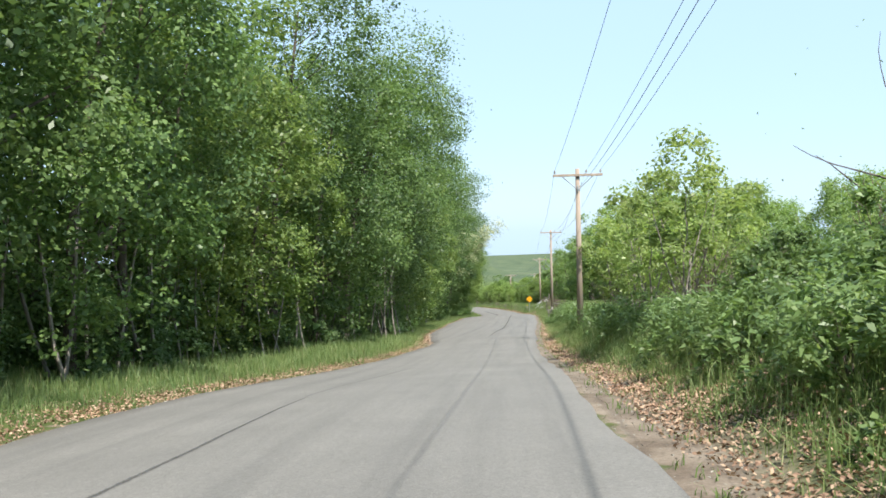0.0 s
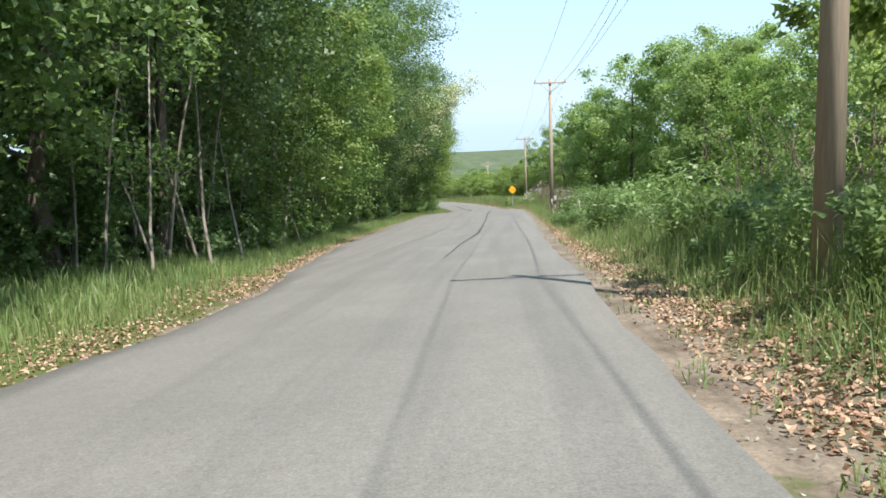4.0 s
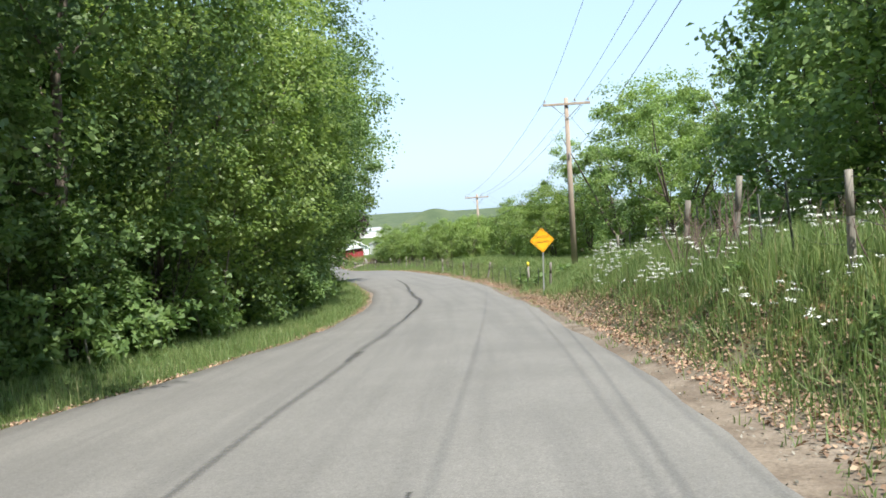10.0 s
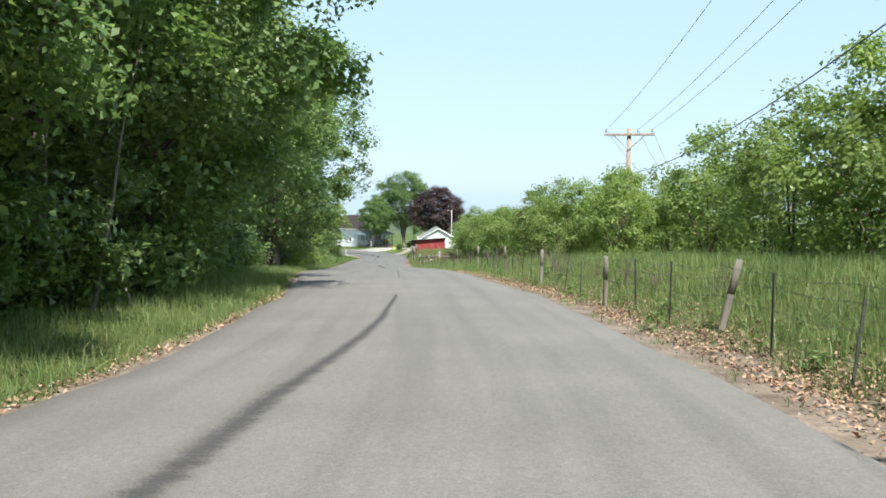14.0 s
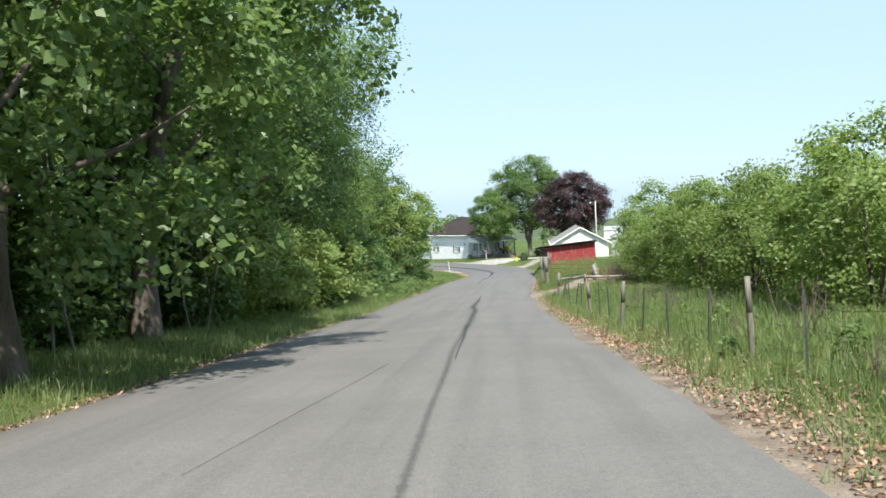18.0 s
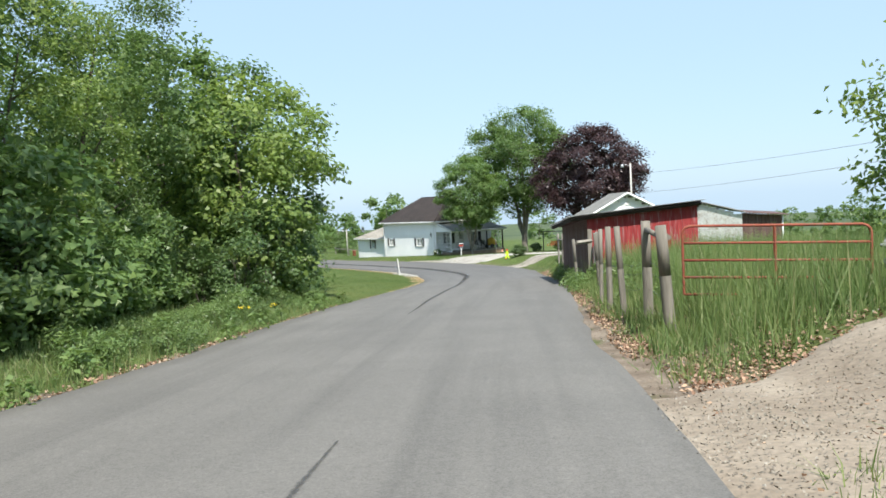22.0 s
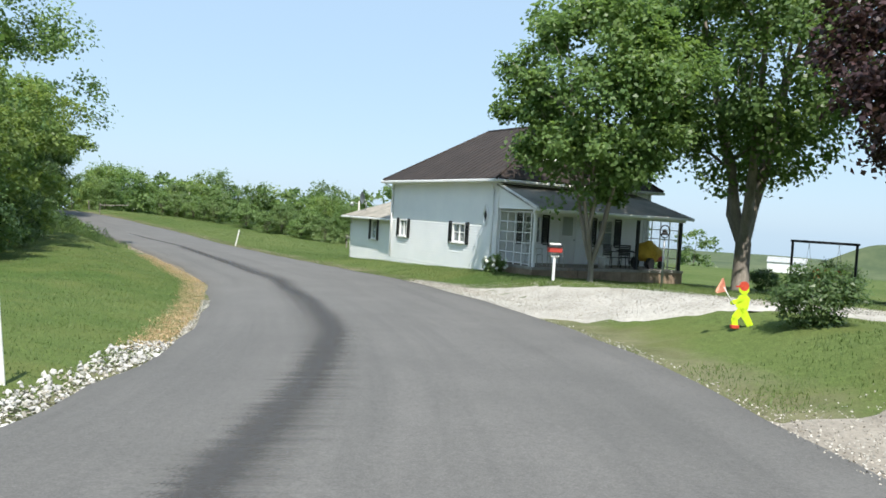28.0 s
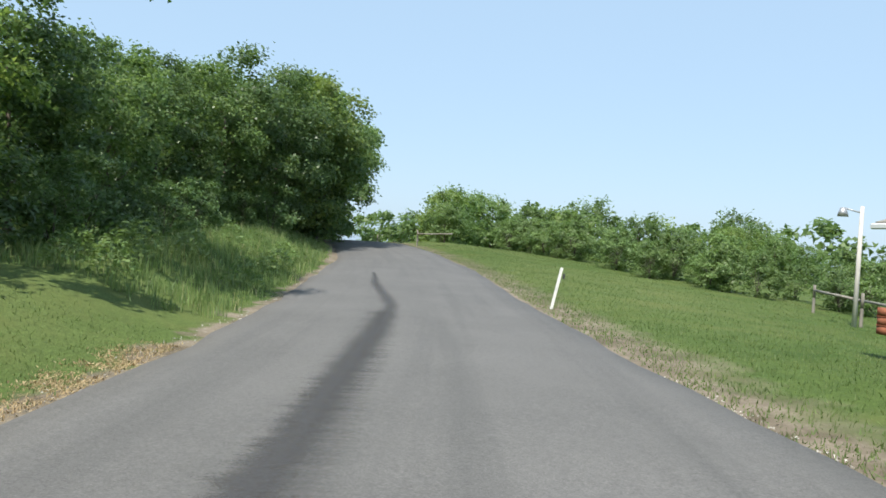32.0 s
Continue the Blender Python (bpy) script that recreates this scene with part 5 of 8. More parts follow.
# gutters and downpipes
for a, b in (((e0 - 0.05, f1, EZ - 0.1), (e0 - 0.05, f0, EZ - 0.1)), ((e0, f0 - 0.05, EZ - 0.1), (e1, f0 - 0.05, EZ - 0.1)), ((e0, f1 + 0.05, EZ - 0.1), (e1, f1 + 0.05, EZ - 0.1))):
    bm = bmesh.new()
    a, b = Vector(a), Vector(b)
    d = b - a
    box(bm, (d.length, 0.11, 0.11), (a + b) / 2, Matrix.Rotation(math.atan2(d.y, d.x), 4, "Z"), 0.02)
    part("gutter", bm, M["white_paint"], house, "white eaves gutter")
bm = bmesh.new()
box(bm, (HX + 0.86, HY + 0.86, 0.05), (HX / 2, HY / 2, EZ - 0.13))
part("soffit", bm, M["trim"], house, "pale soffit under the eaves")
for y in (0.28, HY - 0.1):
    bm = bmesh.new()
    rod(bm, (e0, y + (-0.3 if y < 1 else 0.3), EZ - 0.14), (-0.08, y, EZ - 0.42), 0.035, None, 8)
    rod(bm, (-0.08, y, EZ - 0.42), (-0.08, y, 0.1), 0.035, None, 8)
    part("downpipe", bm, M["white_paint"], house, "white downpipe")
bm = bmesh.new()
rod(bm, (3.8, 3.0, RZ), (3.8, 3.0, RZ + 1.6), 0.012, None, 5)
part("antenna", bm, M["galv"], house, "thin metal roof antenna")
# annex with a low roof
AX0, AY0, AL, AH = 0.55, HY, 6.5, 2.42
annex_side = at(AX0, AY0 + AL, -0.62, -90)
sided_wall(house, "annex_wall", annex_side, AL, AH + 0.1, [(AL - 3.65, AL - 2.95, 1.25, 2.25)])
window(house, annex_side @ at(AL - 3.3, 0, 1.25), 0.7, 1.0, 1, 0.22, 0.4)
sided_wall(house, "annex_end_wall", at(AX0 + 4.2, AY0 + AL, -0.62, 180), 4.2, AH + 0.1)
roof_part(house, "annex_roof", [(AX0 - 0.4, AY0 + AL + 0.35, AH - 0.62), (AX0 - 0.4, AY0, AH - 0.62), (AX0 + 2.8, AY0, AH + 0.62), (AX0 + 2.8, AY0 + AL - 1.6, AH + 0.62)], 0.06, "roof_tan", "weathered tan roof of the annex")
roof_part(house, "annex_roof", [(AX0 + 4.6, AY0 + AL + 0.35, AH - 0.5), (AX0 - 0.4, AY0 + AL + 0.35, AH - 0.62), (AX0 + 2.8, AY0 + AL - 1.6, AH + 0.62)], 0.06, "roof_tan")
bm = bmesh.new()
box(bm, (0.1, AL + 0.4, 0.1), (AX0 - 0.44, AY0 + AL / 2 + 0.15, AH - 0.7), None, 0.02)
part("gutter", bm, M["white_paint"], house)
bm = bmesh.new()
rod(bm, (AX0 - 0.06, AY0 + AL - 0.1, AH - 0.75), (AX0 - 0.06, AY0 + AL - 0.1, -0.5), 0.035, None, 8)
part("downpipe", bm, M["white_paint"], house)
# satellite dish on the annex roof
dish = thing("satellite_dish", house_turn @ at(AX0 + 0.5, AY0 + AL - 0.75, AH - 0.3), "grey satellite dish on a bent mast on the annex roof", "satellite dish")
bm = bmesh.new()
rod(bm, (0, 0, 0), (0, 0, 0.45), 0.022, None, 6)
rod(bm, (0, 0, 0.45), (-0.12, 0, 0.62), 0.022, None, 6)
part("mast", bm, M["galv"], dish)
bm = bmesh.new()
rings = []
for j in range(5):
    rr = 0.34 * j / 4
    rings.append([bm.verts.new((-0.14 - 0.10 * (rr / 0.34) ** 2, rr * math.cos(t), 0.68 + rr * math.sin(t))) for t in (2 * math.pi * k / 16 for k in range(16))] if j else [bm.verts.new((-0.14, 0, 0.68))])
for k in range(16):
    bm.faces.new((rings[0][0], rings[1][k], rings[1][(k + 1) % 16]))
    for j in range(1, 4):
        bm.faces.new((rings[j][k], rings[j + 1][k], rings[j + 1][(k + 1) % 16], rings[j][(k + 1) % 16]))
bmesh.ops.solidify(bm, geom=bm.faces[:], thickness=0.012)
part("reflector", bm, M["galv"], dish)
bm = bmesh.new()
rod(bm, (-0.2, 0, 0.36), (-0.52, 0, 0.62), 0.012, None, 5)
box(bm, (0.08, 0.07, 0.07), (-0.53, 0, 0.64))
part("feed_arm", bm, M["dark_plastic"], dish)

# porch
PD, PL, FLZ = 2.5, 7.4, 0.42
bm = bmesh.new()
box(bm, (PL, PD, 0.10), (PL / 2, -PD / 2, FLZ - 0.05), None, 0.01)
part("porch_floor", bm, M["concrete"], house, "worn concrete porch floor")
for k in range(7):
    bm = bmesh.new()
    box(bm, (PL / 7 - 0.012, 0.15, FLZ - 0.1 + 0.6), (PL * (k + 0.5) / 7, -PD + 0.12, (FLZ - 0.1) / 2 - 0.3), None, 0.008)
    part("foundation_block", bm, M["block_tan"], house)
bm = bmesh.new()
box(bm, (0.15, PD - 0.3, FLZ - 0.1 + 0.6), (0.1, -PD / 2, (FLZ - 0.1) / 2 - 0.3), None, 0.008)
part("foundation_block", bm, M["block_tan"], house)
PE, PT = 2.55, 3.45
roof_part(house, "porch_roof", [(-0.15, -PD - 0.25, PE), (PL + 0.15, -PD - 0.25, PE), (PL - 0.6, 0, PT), (-0.15, 0, PT)], 0.06, "roof_shingle", "weathered grey-brown porch roof")
roof_part(house, "porch_roof", [(PL + 0.15, -PD - 0.25, PE), (PL + 0.15, 0.3, PE + 0.1), (PL - 0.6, 0, PT)], 0.06, "roof_brown")
bm = bmesh.new()
box(bm, (PL + 0.2, 0.11, 0.11), (PL / 2, -PD - 0.28, PE - 0.06), None, 0.02)
part("gutter", bm, M["white_paint"], house)
bm = bmesh.new()
box(bm, (PL, 0.1, 0.16), (PL / 2, -PD + 0.1, PE - 0.12))
part("porch_beam", bm, M["white_paint"], house)
bm = bmesh.new()
box(bm, (PL, PD, 0.03), (PL / 2, -PD / 2, PE - 0.02))
part("porch_ceiling", bm, M["trim"], house)
# boarded end of the porch roof
sided_wall(house, "porch_gable", at(-0.02, 0, PE - 0.05, -90), PD, 0.9, slope=lambda u: max(0.02, 0.9 - 0.9 * u / PD), rake=PD / 0.9)
bm = bmesh.new()
d = Vector((0, -PD - 0.25, PE + 0.02)) - Vector((0, 0, PT + 0.02))
box(bm, (0.1, d.length, 0.16), (-0.1, (-PD - 0.25) / 2, (PE + PT) / 2 - 0.03), Matrix.Rotation(math.atan2(PT - PE, PD + 0.25), 4, "X"))
part("rake_board", bm, M["white_paint"], house, "white sloping rake board")
for x, mat in ((0.12, "white_paint"), (2.7, "shutter"), (5.0, "shutter"), (PL - 0.15, "shutter")):
    bm = bmesh.new()
    box(bm, (0.11, 0.11, PE - FLZ - 0.15), (x, -PD + 0.14, (PE - 0.15 + FLZ) / 2), None, 0.01)
    part("porch_post", bm, M[mat], house, "white porch post" if mat == "white_paint" else "dark porch post")
for x in (0.06, PL - 0.1):  # trellis screens at both ends
    tre = new("trellis")
    tre.parent = house
    tre.matrix_local = at(x, 0, FLZ)
    for k in range(5):
        bm = bmesh.new()
        box(bm, (0.03, 0.04, 2.0), (0, -0.1 - (PD - 0.4) * k / 4, 1.0))
        part("slat", bm, M["white_paint"], tre)
    for k in range(6):
        bm = bmesh.new()
        box(bm, (0.025, PD - 0.4, 0.035), (0.02, -PD / 2 + 0.1, 0.08 + 0.38 * k))
        part("slat", bm, M["white_paint"], tre)
    for k in range(26):
        bm = bmesh.new()
        y = -0.12 - (PD - 0.45) * k / 25
        rod(bm, (-0.015, y, 0.05), (-0.015, y, 1.98), 0.004, None, 3, False)
        part("screen_wire", bm, M["galv"], tre)
# porch lamp and small sensor lamp under the eaves
bm = bmesh.new()
box(bm, (0.05, 0.12, 0.08), (1.0, -0.1, 3.2), None, 0.01)
rod(bm, (1.0, -0.14, 3.2), (0.95, -0.26, 3.14), 0.05, 0.06, 8)
part("flood_lamp", bm, M["dark_plastic"], house, "small dark floodlight under the eaves")


def on_porch(x, y, turn=0.0):
    return house_turn @ at(x, y, FLZ, turn)


def patio_chair(where, mat, lab):
    ch = thing("patio_chair", where, lab, "chair", "chairs on the porch")
    for k, (x, y) in enumerate(((-0.24, -0.22), (0.24, -0.22), (-0.22, 0.24), (0.22, 0.24))):
        bm = bmesh.new()
        rod(bm, (x * 1.08, y * 1.1, 0), (x, y, 0.42 if y < 0 else 0.9), 0.016, None, 6)
        part("leg", bm, M[mat], ch)
    bm = bmesh.new()
    for j in range(7):
        box(bm, (0.46, 0.055, 0.02), (0, -0.21 + 0.07 * j, 0.42 - 0.006 * j), None, 0.004)
    part("seat", bm, M[mat], ch)
    bm = bmesh.new()
    for j in range(6):
        box(bm, (0.44, 0.02, 0.055), (0, 0.22 + 0.016 * j, 0.5 + 0.075 * j), None, 0.004)
    part("backrest", bm, M[mat], ch)
    for x in (-0.26, 0.26):
        bm = bmesh.new()
        box(bm, (0.05, 0.46, 0.025), (x, 0.0, 0.64), None, 0.006)
        rod(bm, (x, -0.2, 0.42), (x, -0.2, 0.64), 0.014, None, 6)
        part("armrest", bm, M[mat], ch)
    return ch


patio_chair(on_porch(0.75, -1.5, 30), "pale_plastic", "pale metal patio chair on the porch")
patio_chair(on_porch(1.55, -1.75, -20), "pale_plastic", "pale metal patio chair on the porch")
patio_chair(on_porch(4.4, -1.6, 10), "dark_plastic", "black patio chair on the porch")
patio_chair(on_porch(5.4, -1.3, -25), "dark_plastic", "black patio chair on the porch")
tbl = thing("patio_table", on_porch(4.95, -1.75), "dark round patio table on the porch", "table")
bm = bmesh.new()
rod(bm, (0, 0, 0.68), (0, 0, 0.71), 0.36, None, 18)
part("tabletop", bm, M["dark_plastic"], tbl)
for k in range(3):
    bm = bmesh.new()
    t = k * 2.09
    rod(bm, (0.28 * math.cos(t), 0.28 * math.sin(t), 0), (0.1 * math.cos(t), 0.1 * math.sin(t), 0.68), 0.015, None, 6)
    part("leg", bm, M["dark_plastic"], tbl)
bk = thing("bucket", on_porch(3.6, -2.0), "pale plastic bucket on the porch floor", "bucket")
bm = bmesh.new()
rod(bm, (0, 0, 0), (0, 0, 0.42), 0.14, 0.17, 14)
part("body", bm, M["pale_plastic"], bk)
bm = bmesh.new()
rod(bm, (0, 0, 0.42), (0, 0, 0.44), 0.18, None, 14)
part("lid", bm, M["white_paint"], bk)
mow = thing("covered_mower", on_porch(6.55, -1.35, 15), "riding mower under a yellow tarpaulin on the porch", "mower")
bm = bmesh.new()
bmesh.ops.create_icosphere(bm, subdivisions=3, radius=1.0)
for v in bm.verts:
    n = noise.noise(v.co * 2.3) * 0.16 + noise.noise(v.co * 6) * 0.05
    v.co = Vector((v.co.x * (0.62 + n), v.co.y * (0.45 + n), max(0.28, 0.62 + v.co.z * (0.5 if v.co.x < 0.15 else 0.34) + n * 0.6)))
for fc in bm.faces:
    fc.smooth = True
part("tarpaulin", bm, M["yellow_tarp"], mow, "crumpled yellow tarpaulin")
for x, y, rw in ((-0.42, -0.36, 0.22), (-0.42, 0.36, 0.22), (0.48, -0.32, 0.16), (0.48, 0.32, 0.16)):
    bm = bmesh.new()
    rod(bm, (x, y - 0.08, rw), (x, y + 0.08, rw), rw, None, 14)
    part("wheel", bm, M["dark_plastic"], mow)
bm = bmesh.new()
box(bm, (0.5, 0.4, 0.25), (0.55, 0, 0.4), None, 0.04)
part("bonnet", bm, M["red_paint"], mow)

# ---- yard: mailbox, bell sign, warning figure, swing, trees, drives ----
def stand(x, y, turn=0.0, sink=0.0):
    return pose(x, y, gz1(x, y) - sink, 0, 0, turn)


mb = thing("mailbox", stand(-36.0, 254.7, 35) @ Matrix.Diagonal((0.74, 0.74, 0.78, 1)), "red and dark mailbox with a white lid on a white post", "mailbox")
bm = bmesh.new()
box(bm, (0.11, 0.11, 1.2), (0, 0, 0.55), None, 0.012)
part("post", bm, M["white_paint"], mb)
bm = bmesh.new()
box(bm, (0.56, 0.36, 0.2), (0, 0, 1.24), None, 0.01)
part("box", bm, M["red_paint"], mb, "red mailbox body")
bm = bmesh.new()
for sgn in (-1, 1):
    box(bm, (0.6, 0.24, 0.02), (0, sgn * 0.1, 1.4), Matrix.Rotation(radians(-32 * sgn), 4, "X"))
part("roof", bm, M["shutter"], mb)
bm = bmesh.new()
box(bm, (0.5, 0.14, 0.08), (0, 0, 1.47), None, 0.02)
part("lid", bm, M["white_paint"], mb)
bm = bmesh.new()
box(bm, (0.34, 0.02, 0.16), (0, -0.07, 1.03), None, 0.004)
plate = part("plate", bm, M["white_paint"], mb, "white plate with dark bars")
bm = bmesh.new()
for k in range(4):
    box(bm, (0.045, 0.006, 0.1), (-0.12 + 0.08 * k, -0.083, 1.03))
part("bars", bm, M["shutter"], plate)

bell = thing("yard_bell", stand(-33.6, 259.6, 40), "black dinner bell in a round yoke on a slim grey pole", "bell")
bm = bmesh.new()
rod(bm, (0, 0, -0.2), (0, 0, 1.75), 0.035, 0.03, 8)
part("pole", bm, M["galv"], bell)
bm = bmesh.new()
for k in range(20):
    a, b = 2 * math.pi * k / 20, 2 * math.pi * (k + 1) / 20
    rod(bm, (0.19 * math.cos(a), 0, 1.97 + 0.22 * math.sin(a)), (0.19 * math.cos(b), 0, 1.97 + 0.22 * math.sin(b)), 0.022, None, 5, False)
part("yoke", bm, M["black_metal"], bell)
bm = bmesh.new()
rod(bm, (0, 0, 1.84), (0, 0, 1.95), 0.15, 0.09, 14)
rod(bm, (0, 0, 1.95), (0, 0, 2.05), 0.09, 0.04, 14)
part("bell", bm, M["black_metal"], bell)

M["neon"] = surface("neon", (0.50, 0.72, 0.02), (0.62, 0.85, 0.04), 30, 2, 0.5, 0.0005)
M["orange_flag"] = surface("orange_flag", (0.75, 0.30, 0.20), (0.85, 0.42, 0.30), 20, 3, 0.7, 0.001)
M["red_plastic"] = surface("red_plastic", (0.45, 0.05, 0.03), (0.6, 0.09, 0.05), 30, 3, 0.5, 0.0005)
# flat-cut road warning figure, one plain mesh
fig = thing("warning_figure", stand(-29.35, 245.0, 32) @ Matrix.Diagonal((0.88, 0.88, 0.88, 1)), "fluorescent yellow-green cut-out road warning figure with a red cap", "warning sign")
bm = bmesh.new()
for ax, az, bx, bz, r0, r1 in ((-0.02, 0.42, 0.02, 0.62, 0.13, 0.12), (0.0, 0.36, 0.2, 0.03, 0.085, 0.06), (-0.02, 0.36, -0.16, 0.2, 0.085, 0.065), (-0.16, 0.2, -0.13, 0.02, 0.065, 0.06), (-0.02, 0.56, -0.24, 0.5, 0.055, 0.04)):
    a, b = Vector((ax, 0, az)), Vector((bx, 0, bz))
    d = (b - a).normalized()
    w = Vector((-d.z, 0, d.x))
    ring = [a + w * r0, a - d * r0 * 0.7, a - w * r0, b - w * r1, b + d * r1 * 0.7, b + w * r1]
    va, vb = [bm.verts.new(p + Vector((0, -0.012, 0))) for p in ring], [bm.verts.new(p + Vector((0, 0.012, 0))) for p in ring]
    bm.faces.new(va)
    bm.faces.new(vb[::-1])
    for i in range(6):
        bm.faces.new((va[i], vb[i], vb[(i + 1) % 6], va[(i + 1) % 6]))
rod(bm, (0.0, -0.016, 0.78), (0.0, 0.016, 0.78), 0.105, None, 16)
bmesh.ops.recalc_face_normals(bm, faces=bm.faces)
part("figure", bm, M["neon"], fig)
bm = bmesh.new()
rod(bm, (0.0, -0.02, 0.84), (0.0, 0.02, 0.84), 0.095, None, 16)
box(bm, (0.15, 0.05, 0.03), (-0.09, 0, 0.83))
part("cap", bm, M["red_plastic"], fig, "red cap")
bm = bmesh.new()
box(bm, (0.16, 0.1, 0.07), (-0.14, 0, 0.03), None, 0.01)
part("foot", bm, M["red_plastic"], fig)
bm = bmesh.new()
rod(bm, (-0.2, -0.02, 0.46), (-0.42, -0.02, 0.8), 0.01, None, 6)
pole_ = part("flag_pole", bm, M["white_paint"], fig)
bm = bmesh.new()
vs = [bm.verts.new(p) for p in ((-0.36, -0.02, 0.72), (-0.56, -0.04, 0.68), (-0.60, -0.02, 0.72), (-0.47, -0.03, 0.98), (-0.44, -0.02, 0.98))]
bm.faces.new(vs)
bmesh.ops.solidify(bm, geom=bm.faces[:], thickness=0.004)
part("flag", bm, M["orange_flag"], pole_, "faded orange pennant")

# swing bench under a black frame
swx, swy, swt = -28.6, 265.6, -30
sw_ = thing("swing", stand(swx, swy, swt), "black steel frame with a hanging orange-brown bench swing", "swing")
for x in (-1.35, 1.35):
    bm = bmesh.new()
    box(bm, (0.08, 0.08, 2.2), (x, 0, 1.0), None, 0.008)
    part("post", bm, M["black_metal"], sw_)
bm = bmesh.new()
box(bm, (2.86, 0.1, 0.1), (0, 0, 2.12), None, 0.01)
part("beam", bm, M["black_metal"], sw_)
M["swing_wood"] = surface("swing_wood", (0.42, 0.15, 0.05), (0.6, 0.26, 0.09), 30, 3, 0.7, 0.002)
bench = new("bench")
bench.parent = sw_
for j in range(5):
    bm = bmesh.new()
    box(bm, (1.25, 0.075, 0.02), (0, -0.2 + 0.09 * j, 0.55), None, 0.004)
    part("slat", bm, M["swing_wood"], bench)
for j in range(5):
    bm = bmesh.new()
    box(bm, (1.25, 0.02, 0.075), (0, 0.24 + 0.03 * j, 0.64 + 0.095 * j), None, 0.004)
    part("slat", bm, M["swing_wood"], bench)
for x in (-0.64, 0.64):
    bm = bmesh.new()
    box(bm, (0.05, 0.5, 0.04), (x, 0.0, 0.76), None, 0.006)
    box(bm, (0.05, 0.05, 0.24), (x, -0.2, 0.64))
    part("arm", bm, M["swing_wood"], bench)
    for y in (-0.2, 0.34):
        bm = bmesh.new()
        rod(bm, (x, y, 0.78), (x * 0.98, 0, 2.08), 0.008, None, 4)
        part("chain", bm, M["galv"], bench)

# yard trees
MULTI = tree_model("tree", 31, 9.3, 3.2, 3.0, M["leaf_maple"], 34000, (0.17, 0.14), 0.075, stems=8, bark="bark_pale", clump=0.62, fork=0.65, boughs=90, simple=False)
GREEN = tree_model("tree", 32, 14.8, 5.2, 4.7, M["leaf_maple"], 42000, (0.21, 0.17), 0.24, stems=5, bark="bark_pale", clump=1.05, fork=1.9, boughs=125, simple=False)
PURPLE = tree_model("tree", 33, 12.6, 6.1, 3.7, M["leaf_purple"], 46000, (0.23, 0.18), 0.28, stems=5, clump=1.0, fork=1.8, boughs=130, simple=False)
plant(MULTI, -35.3, 256.4, 20, 1.0, "multi-stemmed leafy maple in front of the porch", "tree", "", 0.05)
plant(GREEN, -31.46, 264.3, 200, 1.0, "tall leafy green maple with a forked trunk", "tree", "", 0.05)
plant(PURPLE, -23.1, 257.0, 70, 0.88, "large maple with dark purple leaves", "tree", "", 0.05)
BUSH = tree_model("shrub", 34, 0.95, 0.62, 0.05, M["leaf_dark"], 5000, (0.1, 0.05), 0.012, stems=7, bark="twig", clump=0.3)
plant(BUSH, -28.2, 244.6, 0, 0.82, "rounded green garden bush on the lawn", "bush")
for x, y, sc in ((-24.6, 257.4, 0.55), (-21.6, 257.2, 0.5), (-28.0, 268.5, 1.3), (-30.8, 267.5, 0.8), (-20.0, 258.0, 0.6)):
    plant(BUSH, x, y, x * 40, sc, "low green garden bush in the yard", "bush", "yard bushes")
HYD = tree_model("shrub", 35, 0.62, 0.38, 0.05, M["weed"], 1800, (0.11, 0.07), 0.01, stems=5, bark="twig", clump=0.22)
hx, hy = -39.6, 258.55
hyd = plant(HYD, hx, hy, 0, 0.8, "white-flowered hydrangea bush at the house corner", "bush")
r = np.random.default_rng(5)
M["petal"] = surface("petal", (0.62, 0.64, 0.55), (0.82, 0.82, 0.76), 60, 8, 0.8, 0.004)
for k in range(22):
    bm = bmesh.new()
    bmesh.ops.create_icosphere(bm, subdivisions=2, radius=0.075)
    for v in bm.verts:
        v.co *= 1 + 0.22 * noise.noise(v.co * 40 + Vector((k, 0, 0)))
    a = r.uniform(0, 6.28)
    fl = part("flower_head", bm, M["petal"], hyd, "round white flower head")
    fl.location = (0.62 * math.cos(a) * r.uniform(0.75, 1), 0.62 * math.sin(a) * r.uniform(0.75, 1), r.uniform(0.2, 0.72))

# gravel drives, lying on the ground
M["gravel"] = surface("gravel", (0.30, 0.285, 0.25), (0.46, 0.44, 0.40), 14, 0.7, 0.95, 0.02)
M["gravel_dark"] = surface("gravel_dark", (0.22, 0.195, 0.16), (0.36, 0.325, 0.275), 14, 0.7, 0.95, 0.02)


def strip(name, stations, mat, lab, cat="drive", lift=0.03):
    """A loose-surfaced strip draped on the ground: (x, y, half width) along its middle."""
    st = smooth_line([(x, y, w) for x, y, w in stations], 14)
    d = np.gradient(st[:, :2], axis=0)
    d /= np.linalg.norm(d, axis=1)[:, None]
    rr = np.random.default_rng(len(stations))
    rows = []
    for k in range(13):
        u = -1 + k / 6
        jag = rr.normal(0, 0.1, len(st)) if k in (0, 12) else 0
        off = u * st[:, 2] + jag
        x, y = st[:, 0] + d[:, 1] * off, st[:, 1] - d[:, 0] * off
        s_, l_ = road_coords(x, y)
        z = ground_z(x, y) + (lift - (0.09 if k in (0, 12) else 0)) * ease((l_ - along(RIGHT_EDGE, s_) + 0.15) / 0.9)
        rows.append(np.stack([x, y, z], 1))
    ob = new(name, mesh_of(name, np.stack(rows, 1).reshape(-1, 3), grid_faces(len(st), 13)[:, ::-1], [mat], True))
    return tagged(ob, lab, cat, kind="structure")


